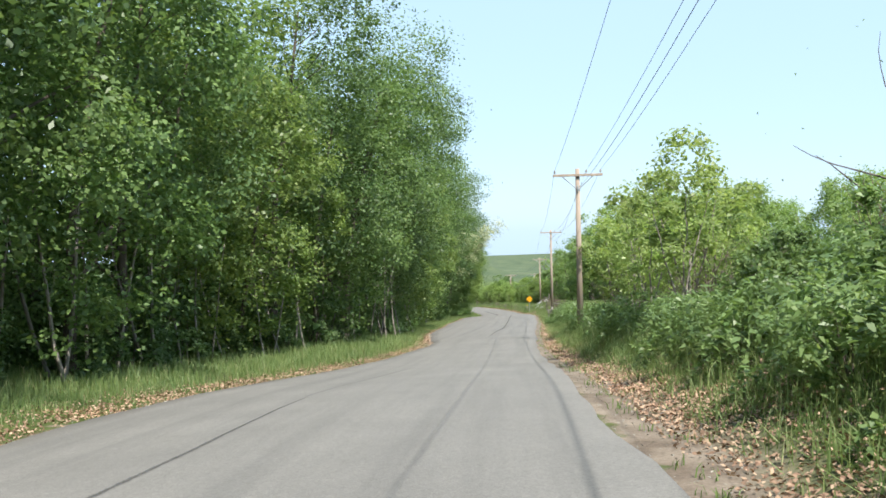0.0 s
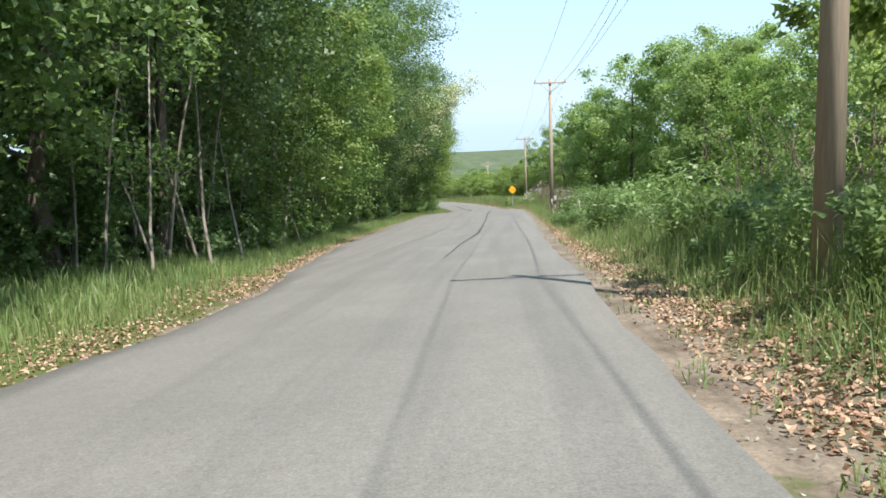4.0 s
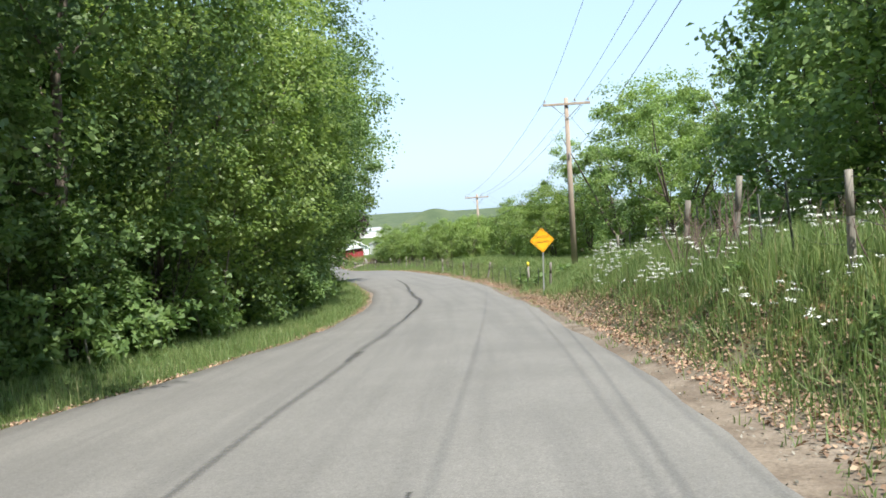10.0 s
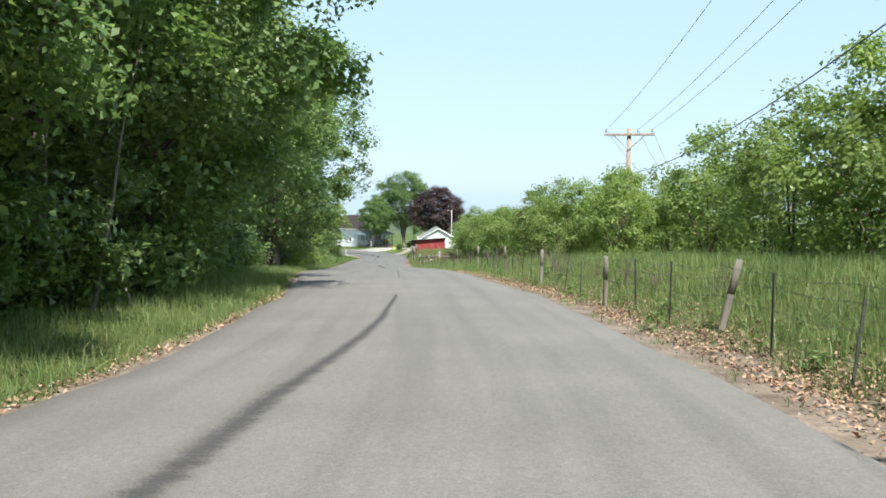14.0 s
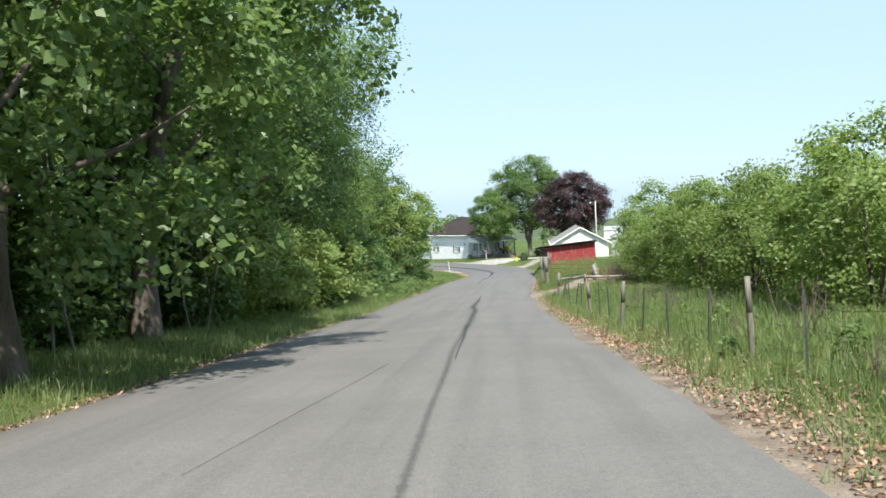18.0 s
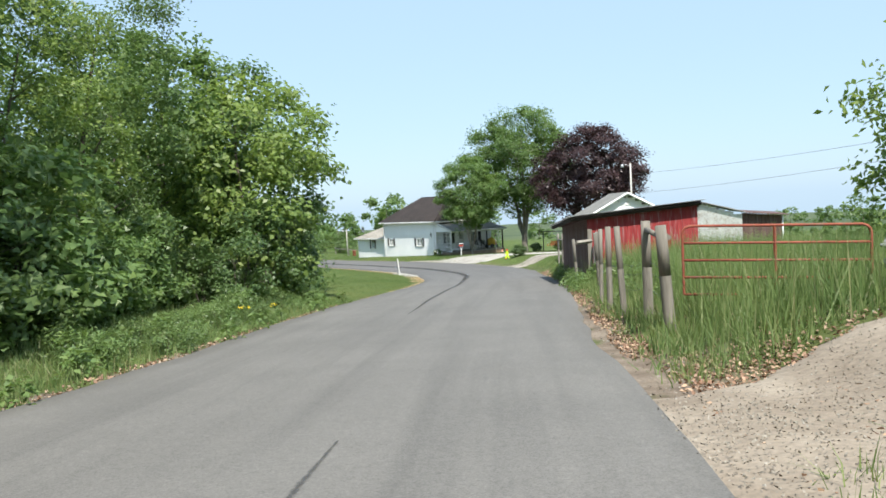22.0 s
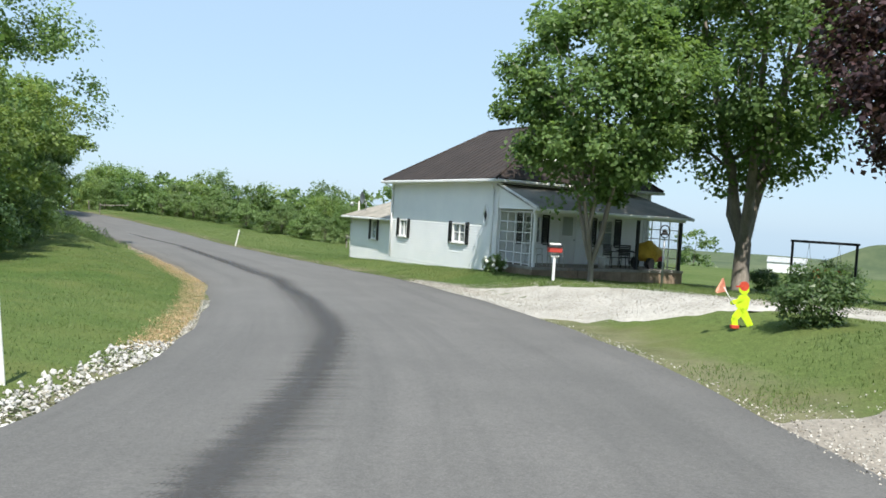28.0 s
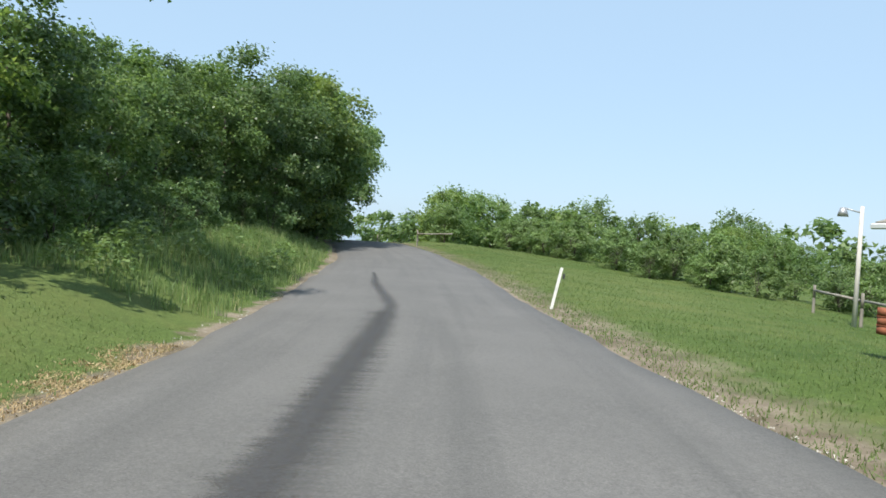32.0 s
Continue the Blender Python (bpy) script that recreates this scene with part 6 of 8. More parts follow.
strip("house_drive", [(-41.4, 255.9, 0.25), (-39.6, 254.3, 0.7), (-37.2, 252.2, 1.6), (-33.6, 249.4, 1.9), (-29.0, 248.2, 1.5), (-23.5, 248.0, 1.5), (-17.0, 249.0, 1.5), (-8.0, 251.0, 1.5)], M["gravel"], "pale gravel drive in front of the house", lift=0.07)
strip("garage_drive", [(-31.0, 233.6, 2.6), (-28.6, 235.6, 2.1), (-25.8, 238.9, 1.7), (-22.6, 242.4, 1.5), (-19.5, 245.6, 1.5), (-15.5, 248.6, 1.5)], M["gravel_dark"], "grey-brown gravel drive leading to the garage", lift=0.05)
M["track_dirt"] = surface("track_dirt", (0.20, 0.16, 0.12), (0.34, 0.29, 0.23), 14, 0.7, 0.95, 0.02)
strip("field_entrance", [(-16.0, 181.4, 2.2), (-14.6, 182.2, 1.9), (-12.4, 184.6, 1.5), (-9.5, 186.0, 1.4), (-5.5, 187.0, 1.4)], M["track_dirt"], "stony dirt field entrance", lift=0.08)
M["stone"] = surface("stone", (0.32, 0.31, 0.29), (0.52, 0.51, 0.49), 20, 4, 0.9, 0.01, vary=0.25)


def rock_mesh(seed, size):
    bm = bmesh.new()
    bmesh.ops.create_icosphere(bm, subdivisions=1, radius=size)
    for v in bm.verts:
        v.co *= 0.75 + 0.5 * noise.noise(v.co * (3 / size * 0.3) + Vector((seed * 7.1, 0, 0)))
        v.co.z *= 0.62
    me = bpy.data.meshes.new("stone")
    bm.to_mesh(me)
    bm.free()
    me.materials.append(M["stone"])
    return me


ROCKS = [rock_mesh(k, 0.047) for k in range(6)]
pile = thing("stone_edge", (0, 0, 0), "white limestone rocks along the inner road edge", "rocks")
for k in range(300):
    s_ = r.uniform(333.5, 342.0)
    dense = 1.0 if 335 < s_ < 341.5 else 0.6
    la = along(LEFT_EDGE, s_) - r.uniform(-0.12, 0.65 * dense + 0.1)
    x, y, _ = place_on(s_, la)
    ob = new("stone", ROCKS[k % 6])
    ob.parent = pile
    ob.matrix_local = pose(x, y, gz1(x, y) + 0.03, r.uniform(0, 360), r.uniform(0, 30), r.uniform(0, 360)) @ Matrix.Diagonal((*[r.uniform(0.6, 1.5)] * 3, 1))

# ---- road delineators ----
M["delin_white"] = surface("delin_white", (0.6, 0.6, 0.58), (0.78, 0.78, 0.75), 30, 3, 0.6, 0.0005)


def delineator(x, y, lean, h=1.2, turn=26):
    d = thing("delineator", stand(x, y, turn), "white flexible roadside marker post with a dark reflector", "marker post", "roadside markers")
    bm = bmesh.new()
    box(bm, (0.07, 0.02, h + 0.2), (0, 0, h / 2 - 0.1), Matrix.Rotation(radians(lean), 4, "Y"), 0.004)
    part("post", bm, M["delin_white"], d)
    bm = bmesh.new()
    box(bm, (0.055, 0.012, 0.12), (math.sin(radians(lean)) * (h - 0.12), -0.017, math.cos(radians(lean)) * (h - 0.2)))
    part("reflector", bm, M["dark_plastic"], d)


delineator(-35.8, 235.6, -6, 1.3)
delineator(-60.4, 268.9, 11, 1.0, 57)

# ---- garage and red shed ----
M["shed_red"] = surface("shed_red", (0.25, 0.03, 0.032), (0.35, 0.052, 0.052), 30, 0.8, 0.8, 0.003, stretch=(7, 7, 0.6), stain=(0.36, 0.2, 0.2))
M["shed_dark"] = surface("shed_dark", (0.075, 0.045, 0.04), (0.16, 0.095, 0.085), 30, 0.8, 0.85, 0.003, stretch=(6, 6, 0.5), stain=(0.20, 0.16, 0.15))
M["fascia_black"] = surface("fascia_black", (0.025, 0.022, 0.02), (0.06, 0.052, 0.048), 30, 3, 0.9, 0.003)
M["tin_old"] = surface("tin_old", (0.11, 0.105, 0.10), (0.24, 0.235, 0.22), 6, 0.8, 0.7, 0.002, stain=(0.42, 0.42, 0.40))
M["tin"] = surface("tin", (0.50, 0.50, 0.48), (0.68, 0.68, 0.66), 20, 1.2, 0.45, 0.001, 0.5, stain=(0.36, 0.30, 0.25))
gar_turn = Matrix.Translation((-20.62, 223.6, -17.75)) @ Matrix.Rotation(math.atan2(0.2, 0.98), 4, "Z")
garage = thing("garage", gar_turn, "small white-sided garage with a grey shingled gable roof", "garage")
GW, GL, GH, GP = 5.6, 8.3, 2.5, 4.05
sided_wall(garage, "road_wall", at(0, GL, 0, -90), GL, GH, course=0.2)
sided_wall(garage, "gable_wall", at(0, 0, 0, 0), GW, GP, course=0.2, slope=lambda u: GH + (GP - GH) * (1 - abs(u - GW / 2) / (GW / 2)))
sided_wall(garage, "back_wall", at(GW, GL, 0, 180), GW, GP, course=0.2, slope=lambda u: GH + (GP - GH) * (1 - abs(u - GW / 2) / (GW / 2)))
sided_wall(garage, "far_wall", at(GW, 0, 0, 90), GL, GH, course=0.2)
sl = (GP - GH) / (GW / 2)
roof_part(garage, "roof_plane", [(-0.3, GL + 0.3, GH - 0.3 * sl + 0.08), (-0.3, -0.3, GH - 0.3 * sl + 0.08), (GW / 2, -0.3, GP + 0.08), (GW / 2, GL + 0.3, GP + 0.08)], 0.07, "roof_shingle", "grey shingled roof slope")
roof_part(garage, "roof_plane", [(GW + 0.3, -0.3, GH - 0.3 * sl + 0.08), (GW + 0.3, GL + 0.3, GH - 0.3 * sl + 0.08), (GW / 2, GL + 0.3, GP + 0.08), (GW / 2, -0.3, GP + 0.08)], 0.07, "roof_shingle")
bm = bmesh.new()
box(bm, (0.1, GL + 0.6, 0.12), (-0.33, GL / 2, GH - 0.08), None, 0.015)
part("gutter", bm, M["white_paint"], garage)
for y in (-0.32, GL + 0.32):
    for sgn in (-1, 1):
        bm = bmesh.new()
        rod(bm, (GW / 2 + sgn * (GW / 2 + 0.3), y, GH - 0.3 * sl), (GW / 2, y, GP), 0.07, None, 4)
        part("rake_board", bm, M["white_paint"], garage)
bm = bmesh.new()
box(bm, (0.1, 0.1, GH), (-0.01, GL + 0.01, GH / 2), None, 0.01)
box(bm, (0.1, 0.1, GH), (-0.01, -0.01, GH / 2), None, 0.01)
part("corner_board", bm, M["white_paint"], garage)
bm = bmesh.new()
rod(bm, (GW / 2, -0.06, GP - 0.55), (GW / 2, -0.02, GP - 0.55), 0.13, None, 12)
part("gable_vent", bm, M["trim"], garage)

shed_turn = Matrix.Translation((-18.16, 206.5, -17.15)) @ Matrix(((0.934, -0.2, 0, 0), (0.358, 0.98, 0, 0), (0, 0, 1, 0), (0, 0, 0, 1)))  # a shed out of square
shed = thing("shed", shed_turn, "weathered red board shed with a sloping tin roof", "shed")
SWD, SDP = 4.0, 6.3


def board_wall(root, name, place, length, z_at, mat, width=0.16, seed=1):
    """A wall of upright boards, each with its own edges, over a dark backing."""
    wall = new(name)
    wall.parent = root
    wall.matrix_local = place
    rr = np.random.default_rng(seed)
    n = int(length / width)
    for k in range(n):
        a, b = length * k / n, length * (k + 1) / n - 0.008
        h = min(z_at(a), z_at(b))
        bm = bmesh.new()
        lo = rr.uniform(-0.02, 0.06)
        box(bm, (b - a, 0.022, h - lo), ((a + b) / 2, -0.012 + rr.uniform(-0.004, 0.004), (h + lo) / 2), None, 0.003)
        part("board", bm, M[mat], wall)
    bm = bmesh.new()
    for k in range(6):
        a, b = length * k / 6, length * (k + 1) / 6
        h = min(z_at(a), z_at(b)) - 0.02
        box(bm, (b - a, 0.05, h), ((a + b) / 2, 0.04, h / 2))
    part("backing", bm, M["shed_dark"], wall)
    return wall


def shed_roof(x, y):
    return 2.58 + 0.32 * x / SWD - 0.07 * y


board_wall(shed, "front_wall", at(0, 0, 0, 0), SWD, lambda u: shed_roof(u, 0) - 0.1, "shed_red", 0.09, 2)
board_wall(shed, "end_wall", at(0, SDP, 0, -90), SDP, lambda u: shed_roof(0, SDP - u) - 0.1, "shed_dark", 0.2, 3)
board_wall(shed, "back_wall", at(SWD, SDP, 0, 180), SWD, lambda u: shed_roof(SWD - u, SDP) - 0.1, "shed_dark", 0.2, 4)
board_wall(shed, "far_wall", at(SWD, 0, 0, 90), SDP, lambda u: shed_roof(SWD, u) - 0.1, "shed_red", 0.2, 5)
bm = bmesh.new()  # grey corner post
box(bm, (0.16, 0.06, 2.1), (0.06, -0.05, 1.05), None, 0.008)
part("corner_post", bm, M["post_wood"], shed, "grey weathered corner post")
n = 9
for k in range(n):  # corrugated tin sheets lying side by side
    y0, y1 = -0.45 + (SDP + 1.6) * k / n, -0.45 + (SDP + 1.6) * (k + 1) / n + 0.03
    bm = bmesh.new()
    cols_ = []
    for j in range(13):
        y = y0 + (y1 - y0) * j / 12
        w = 0.012 * math.sin(j * math.pi / 1.5)
        cols_.append([bm.verts.new((x, y, shed_roof(x, y) + 0.05 + w + (0.03 * noise.noise(Vector((x * 2, y * 3, k))) if x < 0 else 0))) for x in (-0.45 - 0.3 * (1 - (y + 0.45) / 8), -0.2, 0.4, 2.0, 3.4, SWD + 0.2)])
    for j in range(12):
        for i in range(5):
            bm.faces.new((cols_[j][i], cols_[j][i + 1], cols_[j + 1][i + 1], cols_[j + 1][i]))
    bmesh.ops.solidify(bm, geom=bm.faces[:], thickness=0.02)
    part("tin_sheet", bm, M["tin"], shed, "dull corrugated tin sheet")
for a, b in (((-0.62, -0.2), (SWD + 0.1, -0.2)), ((-0.6, -0.2), (-0.3, SDP + 1.0))):
    bm = bmesh.new()
    rod(bm, (a[0], a[1], shed_roof(*a) - 0.05), (b[0], b[1], shed_roof(*b) - 0.05), 0.085, None, 4)
    part("fascia_board", bm, M["fascia_black"], shed, "dark sagging fascia board")
for k in range(8):
    y = 0.2 + (SDP - 0.4) * k / 7
    bm = bmesh.new()
    rod(bm, (-0.4, y, shed_roof(-0.4, y) - 0.06), (0.1, y, shed_roof(0.1, y) - 0.06), 0.045, None, 4)
    part("rafter", bm, M["shed_dark"], shed)

# old outbuilding behind the shed
old = thing("outbuilding", Matrix.Translation((-14.4, 231.2, gz1(-12, 231) - 0.15)) @ Matrix.Rotation(0.12, 4, "Z") @ Matrix.Diagonal((0.74, 0.74, 0.8, 1)), "run-down grey tin outbuilding with a patched roof", "outbuilding")
board_wall(old, "front_wall", at(-1.4, 0, 0, 0), 5.6, lambda u: 4.0 - 0.31 * abs(u - 2.4), "tin", 0.7, 6)
board_wall(old, "side_wall", at(4.2, 0.3, 0, 0), 3.3, lambda u: 3.1 - 0.09 * u, "shed_dark", 0.2, 7)
board_wall(old, "end_wall", at(-1.4, 5.0, 0, -90), 5.0, lambda u: 3.2, "tin", 0.7, 8)
roof_part(old, "roof_plane", [(-1.7, 5.6, 3.2), (-1.7, -0.4, 3.2), (1.0, -0.4, 4.08), (1.0, 5.6, 4.08)], 0.06, "tin_old", "patched dull tin roof")
roof_part(old, "roof_plane", [(4.4, -0.4, 3.2), (4.4, 5.6, 3.2), (1.0, 5.6, 4.08), (1.0, -0.4, 4.08)], 0.06, "tin_old")
roof_part(old, "lean_to_roof", [(4.3, -0.3, 3.16), (7.9, -0.3, 2.86), (7.9, 5.0, 3.0), (4.3, 5.0, 3.3)], 0.06, "shed_dark", "dark low lean-to roof")
for x0, y0, w, d_ in ((1.3, 0.3, 1.1, 0.9), (2.6, -0.3, 0.9, 1.3), (2.2, 2.2, 1.3, 1.0)):  # loose pale sheets
    z0, z1 = (4.11 - 0.26 * (v - 1.0) for v in (x0, x0 + w))
    roof_part(old, "patch_sheet", [(x0, y0, z0), (x0 + w, y0, z1), (x0 + w, y0 + d_, z1), (x0, y0 + d_, z0)], 0.015, "tin", "pale loose tin sheet")
bm = bmesh.new()
rod(bm, (7.5, 0.2, -0.1), (7.5, 0.2, 2.85), 0.07, None, 6)
part("corner_post", bm, M["white_paint"], old, "white corner post")

# white barn far across the valley, with a dark spire of a tree beside it
barn = thing("barn", Matrix.Translation((-47.0, 560.0, gz1(-47, 560) - 0.2)), "distant white metal barn across the field", "barn")
bm = bmesh.new()
box(bm, (13.0, 9.0, 4.6), (0, 0, 2.3))
part("body", bm, M["white_paint"], barn)
bm = bmesh.new()
for sgn in (-1, 1):
    box(bm, (13.6, 5.2, 0.15), (0, sgn * 2.4, 5.4), Matrix.Rotation(radians(-20 * sgn), 4, "X"))
part("roof", bm, M["tin"], barn)
bm = bmesh.new()
box(bm, (0.2, 3.2, 3.2), (6.5, 0, 1.6))
part("door", bm, M["shutter"], barn)
# old horse plough leaning at the purple maple
plough = thing("plough", stand(-24.5, 255.6, 30), "rusty old horse plough leaning beside the tree", "plough")
bm = bmesh.new()
rod(bm, (-0.7, 0, 1.15), (0.25, 0, 0.35), 0.03, None, 6)
part("handle", bm, M["steel_post"], plough)
bm = bmesh.new()
rod(bm, (-0.5, 0.3, 0.95), (0.25, 0, 0.35), 0.03, None, 6)
part("handle", bm, M["steel_post"], plough)
bm = bmesh.new()
rod(bm, (-0.2, 0, 0.4), (1.1, 0, 0.3), 0.045, None, 6)
part("beam", bm, M["steel_post"], plough)
bm = bmesh.new()
for k in range(16):
    a, b = 2 * math.pi * k / 16, 2 * math.pi * (k + 1) / 16
    rod(bm, (1.1 + 0.22 * math.cos(a), 0, 0.22 + 0.22 * math.sin(a)), (1.1 + 0.22 * math.cos(b), 0, 0.22 + 0.22 * math.sin(b)), 0.022, None, 5, False)
part("wheel", bm, M["steel_post"], plough)
bm = bmesh.new()
box(bm, (0.5, 0.06, 0.3), (0.15, 0.05, 0.14), Matrix.Rotation(0.4, 4, "X"), 0.01)
part("share", bm, M["steel_post"], plough)

# ---- utility line ----
POLE_TOPS = {}


def rope(parent, name, a, b, sag, r, mat, n=14):
    a, b = Vector(a), Vector(b)
    pts = [a.lerp(b, k / n) - Vector((0, 0, sag * 4 * (k / n) * (1 - k / n))) for k in range(n + 1)]
    v, f = tube(pts, [r] * (n + 1), 4)
    return part_mesh(name, mesh_of(name, [tuple(p) for p in v], np.array(f), [M[mat]], True), parent)


def utility_pole(name, x, y, base, top, heading, lean=(0.0, 0.0)):
    """A wooden pole with a crossarm, braces and insulators; returns the wire places."""
    h = top - base
    p = thing("utility_pole", Matrix.Translation((x, y, base)), "tall weathered wooden utility pole with a crossarm", "utility pole", "utility poles along the road")
    tip = Vector((lean[0], lean[1], h))
    bm = rod(bmesh.new(), (0, 0, -0.4), tip, 0.165, 0.1, 14)
    part("pole", bm, M["pole_wood"], p)
    ax = Vector((math.cos(heading), math.sin(heading), 0))
    fw = Vector((-ax.y, ax.x, 0))
    arm_z = h - 0.32
    mid = Vector((tip.x, tip.y, arm_z)) - fw * 0.15
    turn = Matrix.Rotation(heading, 4, "Z")
    bm = bmesh.new()
    box(bm, (2.4, 0.09, 0.12), mid, turn, 0.01)
    part("crossarm", bm, M["pole_wood"], p)
    for sgn in (-1, 1):
        bm = bmesh.new()
        rod(bm, mid + ax * sgn * 0.75 + Vector((0, 0, -0.04)), mid + Vector((0, 0, -0.72)), 0.022, None, 4)
        part("brace", bm, M["galv"], p)
    ends = []
    for u in (-1.1, 0.42, 1.1):
        bm = bmesh.new()
        q = mid + ax * u
        rod(bm, q + Vector((0, 0, 0.05)), q + Vector((0, 0, 0.17)), 0.012, None, 6)
        rod(bm, q + Vector((0, 0, 0.13)), q + Vector((0, 0, 0.19)), 0.055, 0.06, 8)
        rod(bm, q + Vector((0, 0, 0.19)), q + Vector((0, 0, 0.26)), 0.04, 0.03, 8)
        part("insulator", bm, M["insulator"], p)
        ends.append(Vector((x, y, base)) + q + Vector((0, 0, 0.24)))
    low = h * 0.66 if y > 90 else h - 0.95
    bm = bmesh.new()
    box(bm, (0.05, 0.05, 0.3), Vector((0, 0, low)) - fw * 0.16)
    part("bracket", bm, M["galv"], p)
    ends.append(Vector((x, y, base + low)) - fw * 0.18)
    return p, ends


M["insulator"] = surface("insulator", (0.30, 0.28, 0.27), (0.48, 0.46, 0.45), 30, 4, 0.25, 0, spec=0.5)
line = [(0.8, -62.0, 5.4, 13.5), (2.95, -9.05, gz1(2.95, -9.05), 7.6), (6.3, 45.1, gz1(6.3, 45.1), 4.7), (8.75, 96.8, gz1(8.75, 96.8), -0.15), (5.2, 138.7, gz1(5.2, 138.7), -5.1), (14.0, 190.0, gz1(14.0, 190.0), -7.6), (38.0, 240.0, gz1(38, 240), -9.0)]
ends_of = []
for k, (x, y, b, t_) in enumerate(line):
    a, c = line[max(k - 1, 0)], line[min(k + 1, len(line) - 1)]
    h = math.atan2(c[1] - a[1], c[0] - a[0]) - math.pi / 2
    pl, en = utility_pole("utility_pole", x, y, b, t_, h)
    ends_of.append((pl, en))
wires = thing("power_lines", (0, 0, 0), "three dark power lines and a lower cable between the poles", "power lines")
for (pa, ea), (pb, eb) in zip(ends_of, ends_of[1:]):
    for k in range(4):
        rope(wires, "wire" if k < 3 else "cable", ea[k], eb[k], 0.75 if k < 3 else 1.1, 0.009 if k < 3 else (0.015 if ea[1].y > 90 else 0.009), "wire")
guy = rope(ends_of[3][0], "guy_wire", (0, 0, 7.9), (6.2, 3.0, 0.4), 0.0, 0.008, "wire", 3)
rope(wires, "wire", (-19.0, 246.6, -12.0), (14.0, 190.0, -9.2), 0.9, 0.01, "wire")
rope(wires, "wire", (-26.2, 262.0, -13.6), (14.0, 190.0, -9.6), 1.2, 0.01, "wire")


def light_pole(x, y, h, label, turn, r=0.09, arm=0.7):
    p = thing("yard_light", stand(x, y, turn), label, "yard light", "yard lights")
    bm = bmesh.new()
    rod(bm, (0, 0, -0.3), (0, 0, h), r, r * 0.75, 10)
    part("pole", bm, M["pole_pale"], p)
    bm = bmesh.new()
    rod(bm, (0, 0, h - 0.2), (-arm, 0, h - 0.06), 0.025, None, 6)
    part("arm", bm, M["galv"], p)
    bm = bmesh.new()
    rod(bm, (-arm, 0, h - 0.32), (-arm, 0, h - 0.06), 0.16, 0.08, 12)
    part("lamp_head", bm, M["galv"], p, "grey lamp head")
    return p


M["pole_pale"] = surface("pole_pale", (0.42, 0.39, 0.35), (0.62, 0.60, 0.56), 35, 1.2, 0.9, 0.003, stretch=(1, 1, 0.08))
light_pole(-19.0, 246.6, -11.1 - gz1(-19.0, 246.6), "tall pale wooden pole with a yard lamp behind the garage", 20)
light_pole(-58.34, 279.07, 3.5, "pale post with a yard lamp on the lawn edge", 30, 0.075, 0.5)
p = thing("utility_pole", stand(-103.5, 311), "far slim wooden utility pole in the tree band", "utility pole")
bm = bmesh.new()
rod(bm, (0, 0, -0.5), (0, 0, -16.0 - gz1(-103.5, 311)), 0.13, 0.1, 8)
part("pole", bm, M["pole_pale"], p)

# ---- warning sign ----
M["sign_orange"] = surface("sign_orange", (0.86, 0.36, 0.012), (0.92, 0.43, 0.02), 30, 1.5, 0.45, 0.0003)
M["black_letter"] = surface("black_letter", (0.012, 0.012, 0.012), (0.03, 0.03, 0.03), 30, 2, 0.6, 0)
SX, SY, SZ = 6.4, 89.8, -6.8
sign = thing("road_sign", pose(SX, SY, gz1(SX, SY), 0, 0, 6), "orange diamond road sign reading WATCH CHILDREN on a steel post", "road sign")
lift = SZ - gz1(SX, SY)
bm = bmesh.new()
box(bm, (0.06, 0.035, lift + 0.75), (0.0, 0.03, (lift + 0.35) / 2 - 0.1), Matrix.Rotation(radians(2), 4, "Y"), 0.006)
part("post", bm, M["galv"], sign, "grey steel sign post")


def diamond(bm, half, y0, y1, r=0.05):
    """A square plate on its corner, with rounded corners."""
    ring = []
    for k in range(4):
        a = math.pi / 2 * k
        c = Vector((math.cos(a), math.sin(a))) * (half - r * 1.414)
        for j in range(-2, 3):
            b = a + j * math.pi / 8
            ring.append((c.x + r * math.cos(b), c.y + r * math.sin(b)))
    va, vb = [bm.verts.new((x, y0, z)) for x, z in ring], [bm.verts.new((x, y1, z)) for x, z in ring]
    bm.faces.new(va)
    bm.faces.new(vb[::-1])
    n = len(ring)
    for i in range(n):
        bm.faces.new((va[i], vb[i], vb[(i + 1) % n], va[(i + 1) % n]))
    bmesh.ops.recalc_face_normals(bm, faces=bm.faces)
    return bm


plate = part("plate", diamond(bmesh.new(), 0.535, -0.004, 0.004), M["sign_orange"], sign, "bright orange diamond plate")
plate.location = (0, 0, lift)
plate.rotation_euler = (0, radians(-1.5), 0)
edge = bmesh.new()
for k in range(4):
    a, b = math.pi / 2 * k, math.pi / 2 * (k + 1)
    rod(edge, (0.475 * math.cos(a), -0.006, 0.475 * math.sin(a)), (0.475 * math.cos(b), -0.006, 0.475 * math.sin(b)), 0.007, None, 4)
part("border", edge, M["black_letter"], plate, "thin black border line")


def lettering(text, size, at_, parent, mat, name="lettering", turn=(90, 0, 0)):
    cu = bpy.data.curves.new(name, "FONT")
    cu.body, cu.size, cu.align_x, cu.align_y, cu.extrude, cu.offset = text, size, "CENTER", "CENTER", 0.0015, 0.0
    tmp = bpy.data.objects.new(name, cu)
    scene.collection.objects.link(tmp)
    me = bpy.data.meshes.new_from_object(tmp.evaluated_get(bpy.context.evaluated_depsgraph_get()))
    bpy.data.objects.remove(tmp)
    me.materials.clear()
    me.materials.append(mat)
    ob = part_mesh(name, me, parent)
    ob.matrix_local = pose(*at_, *turn)
    return ob


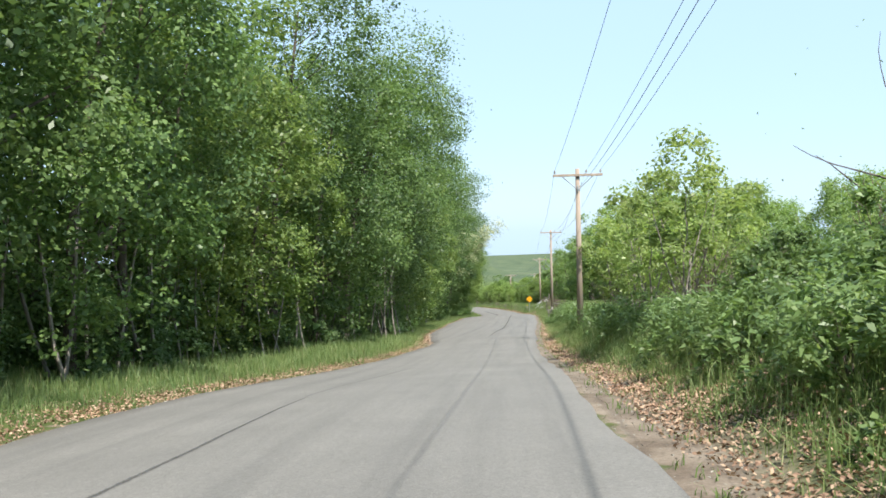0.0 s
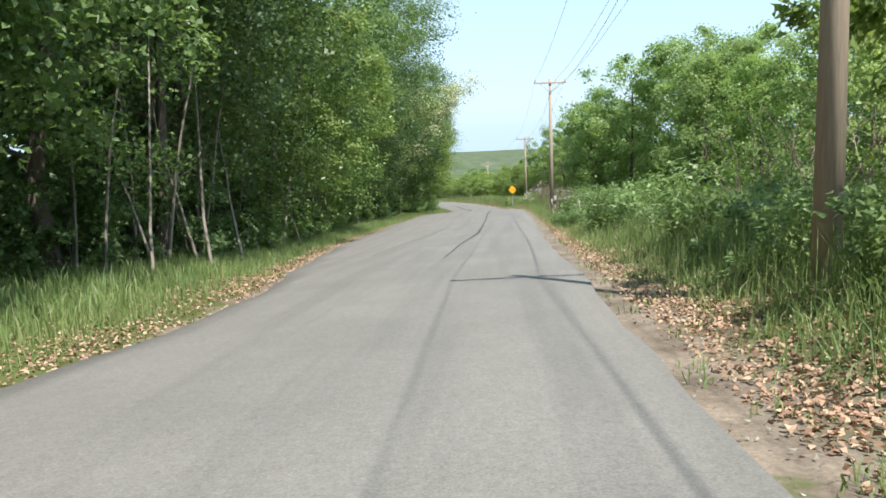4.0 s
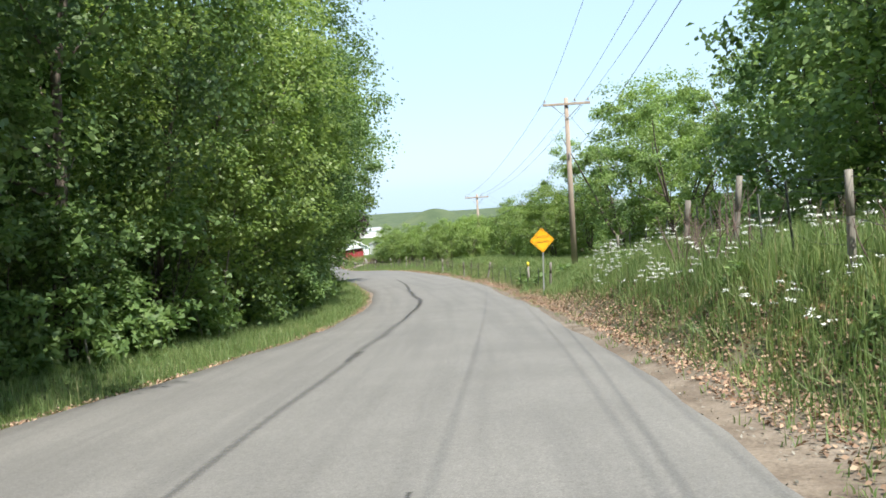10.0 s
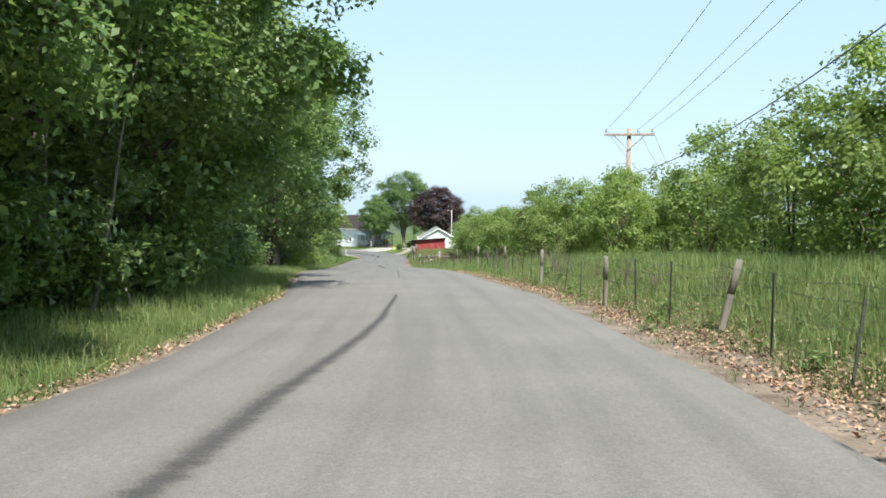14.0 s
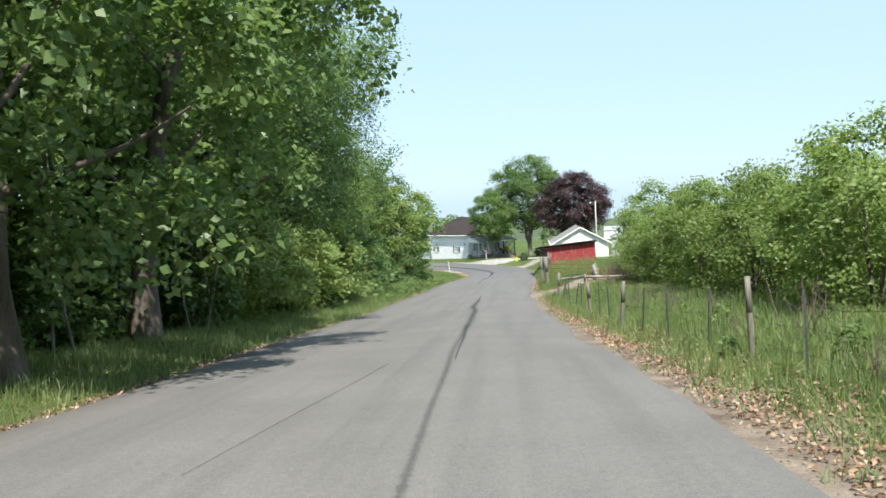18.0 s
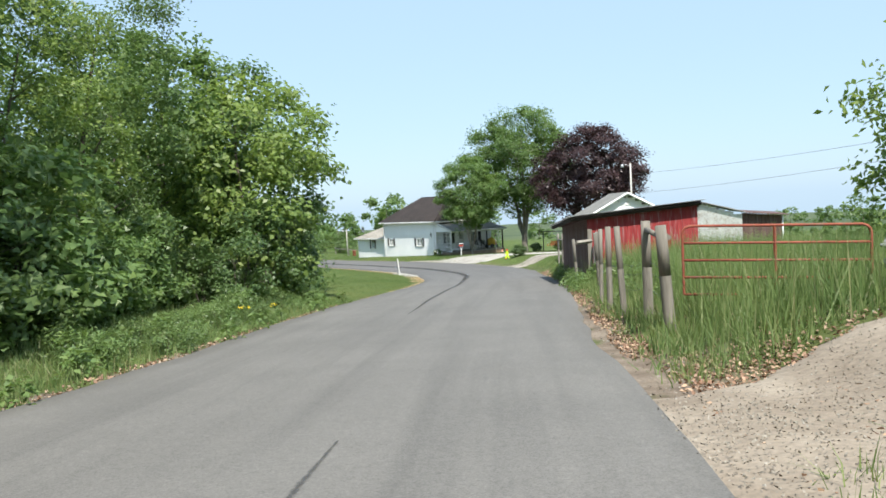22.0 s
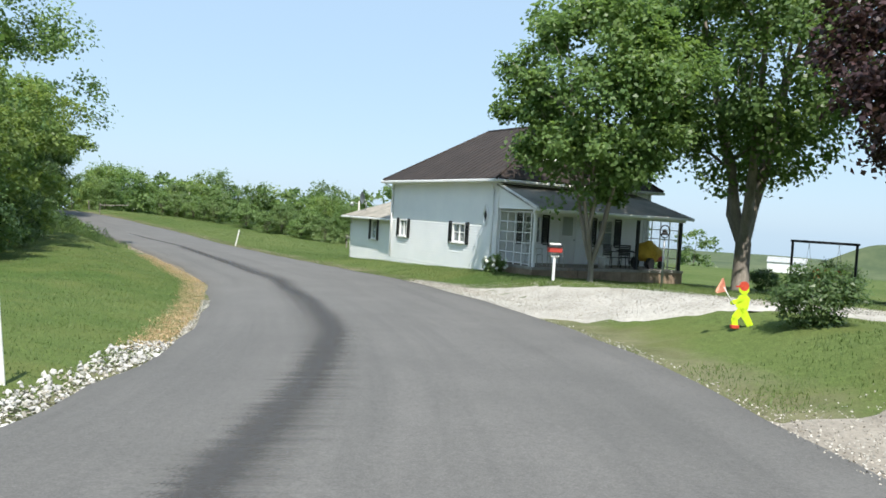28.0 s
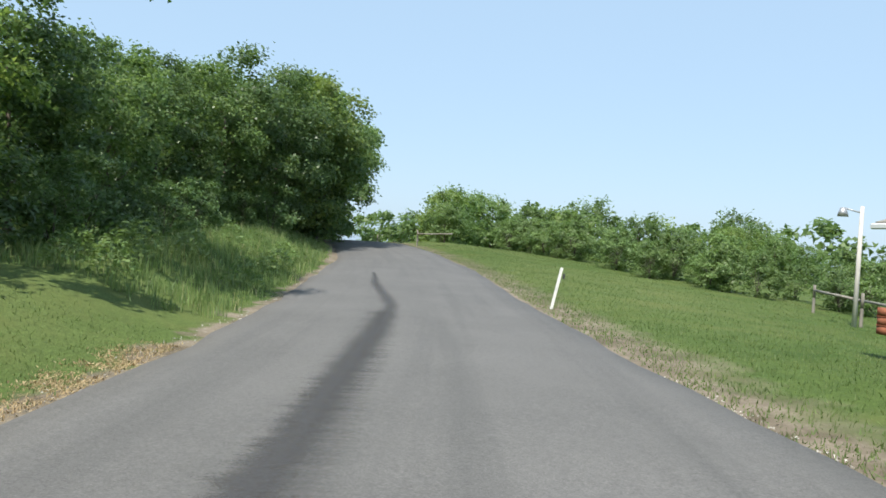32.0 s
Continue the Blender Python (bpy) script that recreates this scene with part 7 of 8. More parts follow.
lettering("WATCH", 0.15, (0, -0.008, 0.13), plate, M["black_letter"])
lettering("CHILDREN", 0.135, (0, -0.008, -0.08), plate, M["black_letter"])
back = thing("road_sign", stand(-103.7, 285.4, 40), "diamond road sign seen from its bare grey back", "road sign")
bm = bmesh.new()
box(bm, (0.06, 0.04, 2.2), (0, 0, 1.0))
part("post", bm, M["galv"], back)
pb = part("plate", diamond(bmesh.new(), 0.5, -0.03, -0.024), M["galv"], back, "bare grey metal plate")
pb.location = (0, 0, 2.1)

# ---- fences ----
r = np.random.default_rng(17)
WOOD = bmesh.new()
rod(WOOD, (0, 0, -0.3), (0, 0, 0.55), 0.055, 0.052, 9, False)
rod(WOOD, (0, 0, 0.55), (0, 0, 1.0), 0.0522, 0.049, 9)
wood_me = bpy.data.meshes.new("post")
WOOD.to_mesh(wood_me)
WOOD.free()
wood_me.materials.append(M["post_wood"])
TP = bmesh.new()
box(TP, (0.035, 0.006, 1.3), (0, 0, 0.35))
box(TP, (0.006, 0.03, 1.3), (0, 0.015, 0.35))
tp_me = bpy.data.meshes.new("steel_post")
TP.to_mesh(tp_me)
TP.free()
tp_me.materials.append(M["steel_post"])


def fence(label, posts, strands=(0.3, 0.62, 0.9, 1.08), steel=True, gap=2.9, mesh=False):
    """Posts (x, y, height) with steel posts between and wires strung along."""
    f = thing("fence", (0, 0, 0), label, "fence", "roadside fences")
    tops = []
    for k, (x, y, h, *thick) in enumerate(posts):
        ob = new("post", wood_me)
        ob.parent = f
        lean = r.normal(0, 3.2, 2)
        ob.matrix_local = pose(x, y, gz1(x, y), lean[0], lean[1], r.uniform(0, 360)) @ Matrix.Diagonal((r.uniform(0.85, 1.2) * (thick or [1])[0], r.uniform(0.85, 1.2) * (thick or [1])[0], h, 1))
        tops.append((x, y))
        if steel and k + 1 < len(posts):
            x2, y2 = posts[k + 1][:2]
            d = math.hypot(x2 - x, y2 - y)
            m = int(d / gap)
            for j in range(1, m + 1):
                u = j / (m + 1)
                xx, yy = x + (x2 - x) * u + r.normal(0, 0.05), y + (y2 - y) * u
                ob = new("steel_post", tp_me)
                ob.parent = f
                lean = r.normal(0, 4, 2)
                ob.matrix_local = pose(xx, yy, gz1(xx, yy), lean[0], lean[1], r.uniform(0, 360)) @ Matrix.Diagonal((1, 1, r.uniform(0.95, 1.15), 1))
                tops.append((xx, yy))
    for z in strands:
        bm = bmesh.new()
        for (x, y), (x2, y2) in zip(tops, tops[1:]):
            a, b = Vector((x, y, gz1(x, y) + z)), Vector((x2, y2, gz1(x2, y2) + z))
            m = a.lerp(b, 0.5) - Vector((0, 0, 0.03 + 0.03 * r.random()))
            rod(bm, a, m, 0.0035, None, 3, False)
            rod(bm, m, b, 0.0035, None, 3, False)
        part("wire", bm, M["wire"], f)
    return f


def rail(parent, a, b, rad=0.055, mat="post_wood", name="rail"):
    bm = bmesh.new()
    a, b = Vector(a), Vector(b)
    m = a.lerp(b, 0.5) + Vector((0, 0, -0.02))
    rod(bm, a, m, rad, rad * 0.95, 9)
    rod(bm, m, b, rad * 0.95, rad * 0.9, 9)
    return part(name, bm, M[mat], parent)


F1 = fence("wooden posts with rusty wire and a top rail by the road", [(4.35, 17.75, 1.1), (4.8, 31.5, 1.2), (5.45, 36.6, 1.22, 1.75), (6.6, 48.0, 1.25), (6.6, 57.0, 1.2), (7.1, 63.5, 1.15), (7.9, 69.8, 1.5, 1.3), (8.3, 74.6, 1.35, 1.35), (8.5, 84.0, 1.1), (10.0, 93.9, 1.15)], gap=2.4)
for x, y, h in ((7.1, 41.8, 0.85), (7.9, 32.4, 0.9)):
    ob = new("post", wood_me)
    ob.parent = F1
    ob.matrix_local = pose(x, y, gz1(x, y)) @ Matrix.Diagonal((1, 1, h, 1))
# top rails
rail(F1, (4.8, 31.5, gz1(4.8, 31.5) + 1.08), (7.9, 32.4, gz1(7.9, 32.4) + 0.8))
rail(F1, (7.1, 41.8, gz1(7.1, 41.8) + 0.72), (6.6, 48.0, gz1(6.6, 48.0) + 1.02))
bm = bmesh.new()
rod(bm, (6.6, 48.0, gz1(6.6, 48.0) + 0.9), (6.6, 48.0, gz1(6.6, 48.0) + 1.28), 0.09, 0.088, 10)
part("post_cap", bm, M["white_paint"], F1, "white-painted post top")
F2 = fence("grey wooden and dark steel fence posts with thin wires", [(6.9, 92.0, 1.1), (4.7, 109.6, 1.2), (3.2, 115.2, 1.15), (1.5, 123.5, 1.15), (-0.3, 132.0, 1.15), (-2.65, 142.2, 1.25), (-4.9, 150.9, 1.2), (-7.6, 159.0, 1.2), (-9.1, 164.5, 1.1), (-12.3, 177.2, 1.2)], gap=2.3)
br = thing("fence_brace", (0, 0, 0), "round wooden posts with rails at the field entrance", "fence")
for x, y, h in ((-12.84, 180.3, 1.2), (-11.45, 180.0, 0.82), (-9.4, 180.8, 0.62)):
    ob = new("post", wood_me)
    ob.parent = br
    ob.matrix_local = pose(x, y, gz1(x, y), r.normal(0, 2), r.normal(0, 2)) @ Matrix.Diagonal((1.1, 1.1, h, 1))
g0, g1, g2 = gz1(-12.3, 177.2), gz1(-12.84, 180.3), gz1(-11.45, 180.0)
rail(br, (-12.3, 177.2, g0 + 1.02), (-12.84, 180.3, g1 + 1.05), 0.06)
rail(br, (-12.25, 177.3, g0 + 0.98), (-11.45, 180.0, g2 + 0.7), 0.06)
rail(br, (-11.45, 180.0, g2 + 0.68), (-9.4, 180.8, gz1(-9.4, 180.8) + 0.5), 0.06)
side_posts = []
for x, y, top, thick in ((-14.97, 189.0, -14.43, 1.8), (-15.36, 190.6, -14.4, 1.5), (-15.87, 192.05, -14.52, 1.1), (-16.31, 193.9, -14.58, 1.1), (-16.72, 196.3, -14.7, 1.0), (-17.05, 199.4, -14.9, 1.1), (-17.45, 203.0, -14.98, 1.2), (-17.93, 206.0, -15.13, 1.2), (-19.72, 214.6, -15.5, 1.0), (-20.36, 217.1, -15.57, 1.0), (-20.93, 219.1, -15.64, 1.0), (-21.3, 220.4, -15.7, 1.0)):
    side_posts.append((x, y, top - gz1(x, y), thick))
F3 = fence("row of grey wooden fence posts with wire beside the shed", side_posts, gap=9)
ob = new("post", wood_me)
ob.parent = F3
ob.matrix_local = pose(-18.42, 205.2, gz1(-18.42, 205.2), 3, -4, 20) @ Matrix.Diagonal((1.1, 1.1, -15.33 - gz1(-18.42, 205.2), 1))
bm = bmesh.new()
rod(bm, (-18.42, 205.25, -15.47), (-17.98, 205.95, -15.45), 0.075, None, 4)
part("plank", bm, M["post_wood"], F3, "grey horizontal plank")
rail(F3, (-14.97, 189.0, -14.62), (-15.36, 190.6, -14.55), 0.05)
rail(F3, (-19.72, 214.6, -15.85), (-21.3, 220.4, -16.0), 0.04)
(ax_, ay_), (bx_, by_) = side_posts[6][:2], side_posts[7][:2]
for k in range(22):  # stock wire between two posts
    u = k / 21
    x, y = ax_ + (bx_ - ax_) * u, ay_ + (by_ - ay_) * u
    part("stock_wire", rod(bmesh.new(), (x, y, gz1(x, y) + 0.02), (x, y, gz1(x, y) + 1.12), 0.0035, None, 3), M["wire"], F3)

# ---- gates ----
M["gate_red"] = surface("gate_red", (0.20, 0.05, 0.033), (0.33, 0.095, 0.06), 30, 3, 0.75, 0.001, stain=(0.20, 0.12, 0.085))
M["board_grey"] = surface("board_grey", (0.28, 0.29, 0.27), (0.44, 0.45, 0.42), 40, 2, 0.9, 0.004, stretch=(0.2, 1, 1))


def tube_gate(a, b, low, high, bars, label):
    """A gate of steel tubes: one bent outer frame with rounded upper corners, bars and an upright across it."""
    g = thing("gate", Matrix.Translation(a), label, "gate", "field gates")
    d = Vector(b) - Vector(a)
    L, c = d.length, 0.12

    def spot(u, z):
        return Vector((d.x * u / L, d.y * u / L, d.z * u / L + z))

    hoop = [spot(0, low), spot(0, high - c)] + [spot(c - c * math.cos(q), high - c + c * math.sin(q)) for q in (0.5, 1.0, 1.57)]
    hoop += [spot(L - c + c * math.sin(q), high - c + c * math.cos(q)) for q in (0.0, 0.57, 1.07)] + [spot(L, high - c), spot(L, low)]
    v, f = tube(hoop, [0.021] * len(hoop), 8)
    part_mesh("gate_frame", mesh_of("gate_frame", [tuple(p) for p in v], np.array(f), [M["gate_red"]], True), g)
    for k in range(bars - 1):
        z = low + (high - low) * k / (bars - 1)
        bm = bmesh.new()
        rod(bm, spot(0, z), spot(L, z), 0.019, None, 8)
        part("bar", bm, M["gate_red"], g)
    bm = bmesh.new()
    rod(bm, spot(L / 2, low - 0.02), spot(L / 2, high), 0.024, None, 4)
    part("upright", bm, M["gate_red"], g)
    return g


tube_gate((-14.76, 189.0, -15.6), (-12.15, 189.15, -15.67), 0.11, 1.14, 5, "rusty red tubular steel field gate, closed")
tube_gate((-11.5, 181.6, gz1(-11.5, 181.6)), (-8.6, 182.4, gz1(-8.6, 182.4)), 0.06, 0.8, 4, "rusty red tubular gate behind the wooden rails")
bg = thing("board_gate", (-12.08, 188.6, -15.5), "low grey weathered board gate panel", "gate", "field gates")
for k in range(3):
    bm = bmesh.new()
    rod(bm, (0, 0, 0.2 + 0.25 * k), (0.68, -4.1, 0.08 + 0.25 * k), 0.08, None, 4)
    part("board", bm, M["board_grey"], bg)
for u in (0.02, 0.5, 0.98):
    bm = bmesh.new()
    rod(bm, (0.68 * u + 0.1, -4.1 * u, -0.2), (0.68 * u + 0.1, -4.1 * u, 0.85), 0.045, None, 6)
    part("post", bm, M["post_wood"], bg)

# yellow-topped marker, barrel, far posts
mk = thing("marker_post", stand(6.5, 98.6), "short grey wooden post with a yellow top", "marker post")
bm = bmesh.new()
rod(bm, (0, 0, -0.2), (0, 0, 0.9), 0.058, 0.055, 9)
part("post", bm, M["post_wood"], mk)
M["yellow_paint"] = surface("yellow_paint", (0.72, 0.55, 0.03), (0.82, 0.64, 0.06), 30, 3, 0.6, 0.0005)
bm = bmesh.new()
rod(bm, (0, 0, 0.9), (0, 0, 1.12), 0.06, None, 10)
part("cap", bm, M["yellow_paint"], mk, "yellow cap")
M["rust"] = surface("rust", (0.16, 0.055, 0.03), (0.30, 0.11, 0.06), 30, 4, 0.85, 0.003)
ba = thing("barrel", stand(-56.8, 277.65) @ Matrix.Diagonal((0.8, 0.8, 0.8, 1)), "rusty red-brown steel burn barrel on the lawn", "barrel")
bm = bmesh.new()
for z0, z1, ra, rb in ((0, 0.28, 0.28, 0.28), (0.28, 0.31, 0.3, 0.3), (0.31, 0.58, 0.28, 0.28), (0.58, 0.61, 0.3, 0.3), (0.61, 0.88, 0.28, 0.29)):
    rod(bm, (0, 0, z0), (0, 0, z1), ra, rb, 18)
part("drum", bm, M["rust"], ba)
rf = thing("rail_fence", (0, 0, 0), "short grey rail fence beside the burn barrel", "fence")
for x, y in ((-62.0, 283.5), (-58.4, 279.6)):
    ob = new("post", wood_me)
    ob.parent = rf
    ob.matrix_local = pose(x, y, gz1(x, y)) @ Matrix.Diagonal((1, 1, 1.0, 1))
rail(rf, (-62.0, 283.5, gz1(-62, 283.5) + 0.8), (-56.0, 277.9, gz1(-56.0, 277.9) + 0.75), 0.05)
F4 = fence("far row of grey fence posts along the lawn", [(-95.0, 289.5, 1.1), (-104.0, 296.0, 1.0), (-115.0, 299.0, 1.1)], gap=20)
rail(F4, (-95.0, 289.5, gz1(-95, 289.5) + 0.9), (-92.2, 290.5, gz1(-92.2, 290.5) + 0.75), 0.05)

# ---- dead stalks, old vines ----
def stalks(name, seed, n, h, spread, mat, bend=0.22, lab="", cat="stalks", thick=0.011):
    rr = np.random.default_rng(seed)
    root = thing(name, (0, 0, 0), lab, cat)
    vs, fs = [], []
    for _ in range(n):
        a = rr.uniform(0, 6.28)
        st = (rr.normal(0, spread), rr.normal(0, spread), -0.05)
        pth = limb_path(rr, st, (0.25 * math.cos(a), 0.25 * math.sin(a), 1), h * rr.uniform(0.55, 1.1), bend, 5)
        v, f_ = tube(pth, [thick * (1 - 0.13 * i) for i in range(6)], 4)
        o = len(vs)
        vs.extend(v)
        fs.extend(tuple(i + o for i in q) for q in f_)
        for _b in range(3):
            i = rr.integers(2, 5)
            p2 = limb_path(rr, pth[i], (math.cos(a + _b * 2), math.sin(a + _b * 2), 0.7), h * 0.3, 0.3, 3)
            v, f_ = tube(p2, [0.006, 0.005, 0.004, 0.003], 3)
            o = len(vs)
            vs.extend(v)
            fs.extend(tuple(i2 + o for i2 in q) for q in f_)
    tri_faces = [list(q) for q in fs]
    part_mesh("stem_clump", mesh_of("stem_clump", [tuple(v) for v in vs], np.array(tri_faces), [M[mat]], True), root)
    MODELS.append(root)
    return root


M["dry"] = surface("dry", (0.10, 0.07, 0.062), (0.22, 0.16, 0.14), 40, 4, 0.95, 0.003)
DRY = stalks("dead_stalks", 41, 11, 1.15, 0.3, "dry", thick=0.015)
TALLDRY = stalks("dead_stalks", 42, 9, 2.2, 0.4, "dry", 0.4)
VINE = stalks("vine_tangle", 43, 70, 1.5, 0.5, "dry", 0.6)
rng = np.random.default_rng(23)
DEAD = "dry stalks along the fence"
scatter(DRY, 112, 138, 3.4, 5.0, 36, "dry purple-brown dead weed stalks by the fence", "stalks", DEAD, 0.6, 0.9)
scatter(DRY, 138, 168, 4.0, 5.4, 20, "dry purple-brown dead weed stalks by the fence", "stalks", DEAD, 0.7, 1.1)
scatter(DRY, 205, 262, 3.9, 5.0, 20, "dry brown dead weed stalks by the fence", "stalks", DEAD, 0.45, 0.8)
scatter(TALLDRY, 56, 100, 5.0, 8.0, 12, "tall bare grey-brown dead stems in the thicket", "stalks", DEAD, 0.9, 1.5)
plant(VINE, -9.75, 181.2, 20, 0.95, "tangled brown clump of dead vines on the rail", "vine", DEAD)
plant(VINE, -9.3, 181.6, 120, 0.85, "tangled brown clump of dead vines on the rail", "vine", DEAD)
DEADTREE = tree_model("tree", 44, 6.5, 2.4, 2.0, M["weed"], 24, (0.08, 0.04), 0.09, bark="twig")
x, y, _ = place_on(63.5, 8.4)
plant(DEADTREE, x, y, 0, 1.05, "bare grey dead tree with twisted limbs", "tree")
STEMS = stalks("bare_saplings", 45, 4, 5.4, 0.9, "bark_pale", 0.12, thick=0.05)
s = 50.0
while s < 262:
    x, y, _ = place_on(s, along(LEFT_EDGE, s) - verge(s) - rng.uniform(0.0, 0.8))
    plant(STEMS, x, y, rng.uniform(0, 360), rng.uniform(0.8, 1.2), "thin dark bare sapling stems at the woods' edge", "sapling", "bare stems in the woods")
    s += rng.uniform(2.6, 5.0) if s < 120 else rng.uniform(5, 10)

# ---- ground cover: grass, fallen leaves, weeds, wild flowers ----
GR = np.random.default_rng(99)


def blades(name, s, lat, h, w, mat, lab, cat="grass", lean=0.35, plain=False):
    """Bent blades rooted on the ground, each two quads long."""
    n = len(s)
    x, y, _ = place_on(s, lat)
    z = lie(x, y) - 0.02
    a = GR.uniform(0, 2 * np.pi, n)
    d = np.stack([np.cos(a), np.sin(a), np.zeros(n)], 1)
    b = GR.uniform(0, 2 * np.pi, n)
    side = np.stack([np.cos(b), np.sin(b), np.zeros(n)], 1)
    h = h * GR.uniform(0.55, 1.25, n)
    w = w * GR.uniform(0.7, 1.4, n)
    k = np.abs(GR.normal(0, lean, n))[:, None]
    root = np.stack([x, y, z], 1)
    up = np.array((0, 0, 1.0))
    mid = root + up * (h * 0.55)[:, None] + d * k * (h * 0.22)[:, None]
    tip = root + up * (h * (1 - 0.3 * k[:, 0].clip(0, 1)))[:, None] + d * k * h[:, None]
    ws = side * w[:, None]
    if plain:  # short or far blades, one triangle each
        v = np.stack([root - ws * 0.6, root + ws * 0.6, tip], 1).reshape(-1, 3)
        return tagged(new(name, mesh_of(name, v, np.arange(n * 3).reshape(n, 3), [mat])), lab, cat, kind="stuff")
    v = np.stack([root - ws * 0.5, root + ws * 0.5, mid + ws * 0.42, mid - ws * 0.42, tip], 1).reshape(-1, 3)
    base = np.arange(n)[:, None] * 5
    me = bpy.data.meshes.new(name)
    f = np.empty((n, 7), np.int32)
    f[:, :4], f[:, 4:] = base + np.array((0, 1, 2, 3)), base + np.array((3, 2, 4))
    me.vertices.add(n * 5)
    me.vertices.foreach_set("co", v.astype(np.float32).ravel())
    me.loops.add(n * 7)
    me.loops.foreach_set("vertex_index", f.ravel())
    me.polygons.add(n * 2)
    st = np.empty((n, 2), np.int32)
    st[:, 0], st[:, 1] = np.arange(n) * 7, np.arange(n) * 7 + 4
    me.polygons.foreach_set("loop_start", st.ravel())
    me.update(calc_edges=True)
    me.materials.append(mat)
    me.validate()
    return tagged(new(name, me), lab, cat, kind="stuff")


def patchy(n, s0, s1, lo, hi, power=1.0, tuft=0.12, per=7):
    """Places in tufts between two offsets from the road's edge."""
    m = n // per
    cs, cu = GR.uniform(s0, s1, m), GR.random(m) ** power
    s = np.repeat(cs, per) + GR.normal(0, tuft, m * per)
    u = np.repeat(cu, per)
    return s, u, np.repeat(GR.random(m), per)


def band(name, side, s0, s1, near, far, n, h, w, mat, lab, power=1.0, tuft=0.12, per=7, lean=0.35, keep=None, vary=0.35, plain=False):
    s, u, q = patchy(n, s0, s1, near, far, power, tuft, per)
    near_, far_ = (along(t, s) if isinstance(t, list) else t for t in (near, far))
    off = near_ + (far_ - near_) * u + GR.normal(0, tuft, len(s))
    lat = along(RIGHT_EDGE, s) + off if side > 0 else along(LEFT_EDGE, s) - off
    ok = off > 0.05
    if keep is not None:
        x, y, _ = place_on(s, lat)
        ok &= keep(x, y, s, lat)
    s, lat, q = s[ok], lat[ok], q[ok]
    return blades(name, s, lat, h * (1 - vary + 2 * vary * q), w, mat, lab, lean=lean, plain=plain)


M["tall_grass"] = leafy("tall_grass", ((0.0, (0.12, 0.2, 0.055)), (0.5, (0.18, 0.27, 0.08)), (0.85, (0.25, 0.33, 0.115)), (0.94, (0.31, 0.35, 0.15)), (1.0, (0.42, 0.39, 0.22))), 0.45, 0.55, 0.0)
M["lawn_blade"] = leafy("lawn_blade", ((0.0, (0.1, 0.16, 0.04)), (0.6, (0.14, 0.205, 0.055)), (1.0, (0.2, 0.25, 0.09))), 0.4, 0.6, 0.0)
M["straw"] = leafy("straw", ((0.0, (0.27, 0.18, 0.085)), (0.5, (0.40, 0.28, 0.14)), (1.0, (0.52, 0.39, 0.22))), 0.1, 0.8, 0.0)


def off_drive(x, y, s, lat):
    """Keeps clear of the drives, the buildings and the field entrance."""
    d1 = (np.abs((x + 13.0) * 0.6 + (y - 184.2) * -0.8) < 1.7) & (x > -16.5) & (x < -6) & (y > 178) & (y < 189)
    d2 = (np.hypot(x + 28.6, y - 235.6) < 2.5) | (np.hypot(x + 31.0, y - 233.6) < 2.8) | (np.hypot(x + 25.8, y - 238.9) < 2.0) | (np.hypot(x + 24.2, y - 240.6) < 1.9) | (np.hypot(x + 27.2, y - 237.2) < 2.2) | (np.hypot(x + 22.6, y - 242.4) < 1.9) | (np.hypot(x + 19.5, y - 245.6) < 1.9) | (np.hypot(x + 15.5, y - 248.6) < 1.9)
    d3 = (s > 331) & (s < 352) & (lat < 12) & (((y - 249.4) * 0.62 + (x + 33.6) * 0.78 < 2.2) & ((y - 249.4) * 0.62 + (x + 33.6) * 0.78 > -9) & (lat < along(RIGHT_EDGE, s) + 4.2) & (s > 340))
    ux, uy = (x + 20.62) * 0.98 + (y - 223.6) * 0.2, -(x + 20.62) * 0.2 + (y - 223.6) * 0.98
    d4 = (ux > -0.1) & (ux < 5.7) & (uy > -0.1) & (uy < 8.4)
    vx, vy = (x + 18.16) * 0.96 + (y - 206.5) * 0.28, -(x + 18.16) * 0.28 + (y - 206.5) * 0.96
    d5 = (vx > -0.1) & (vx < 4.1) & (vy > -0.1) & (vy < 7.3)
    d6 = (y > 246.2) & (y < 251.5) & (x > -33)
    return ~(d1 | d2 | d3 | d4 | d5 | d6)


VERGE_IN_L = [(40, 1.1), (75, 1.2), (95, 0.8), (130, 0.15), (290, 0.12), (500, 0.2)]
VERGE_IN_R = [(40, 1.0), (70, 1.3), (105, 0.9), (140, 0.6), (160, 0.9), (172, 1.25), (186, 1.3), (205, 1.1), (240, 0.8), (262, 0.8), (290, 0.35), (325, 0.3), (500, 0.25)]
band("verge_grass", -1, 62, 96, 1.2, 8.0, 12000, 0.4, 0.018, M["tall_grass"], "rank green grass in the verge's wide bay", 1.0, 0.25, 9, 0.5)
band("verge_grass", -1, 40, 300, VERGE_IN_L, 4.2, 50000, 0.34, 0.011, M["tall_grass"], "tall green grass verge between road and woods", 0.9, 0.2, 9, 0.5)
band("verge_grass", -1, 40, 300, VERGE_IN_L, 4.0, 170000, 0.22, 0.014, M["tall_grass"], "dense green grass verge between road and woods", 0.9, 0.22, 9, 0.6, plain=True)
band("bank_grass", 1, 44, 284, VERGE_IN_R, 5.5, 60000, 0.4, 0.0105, M["tall_grass"], "tall green meadow grass along the right road bank", 1.0, 0.2, 9, 0.5, keep=off_drive)
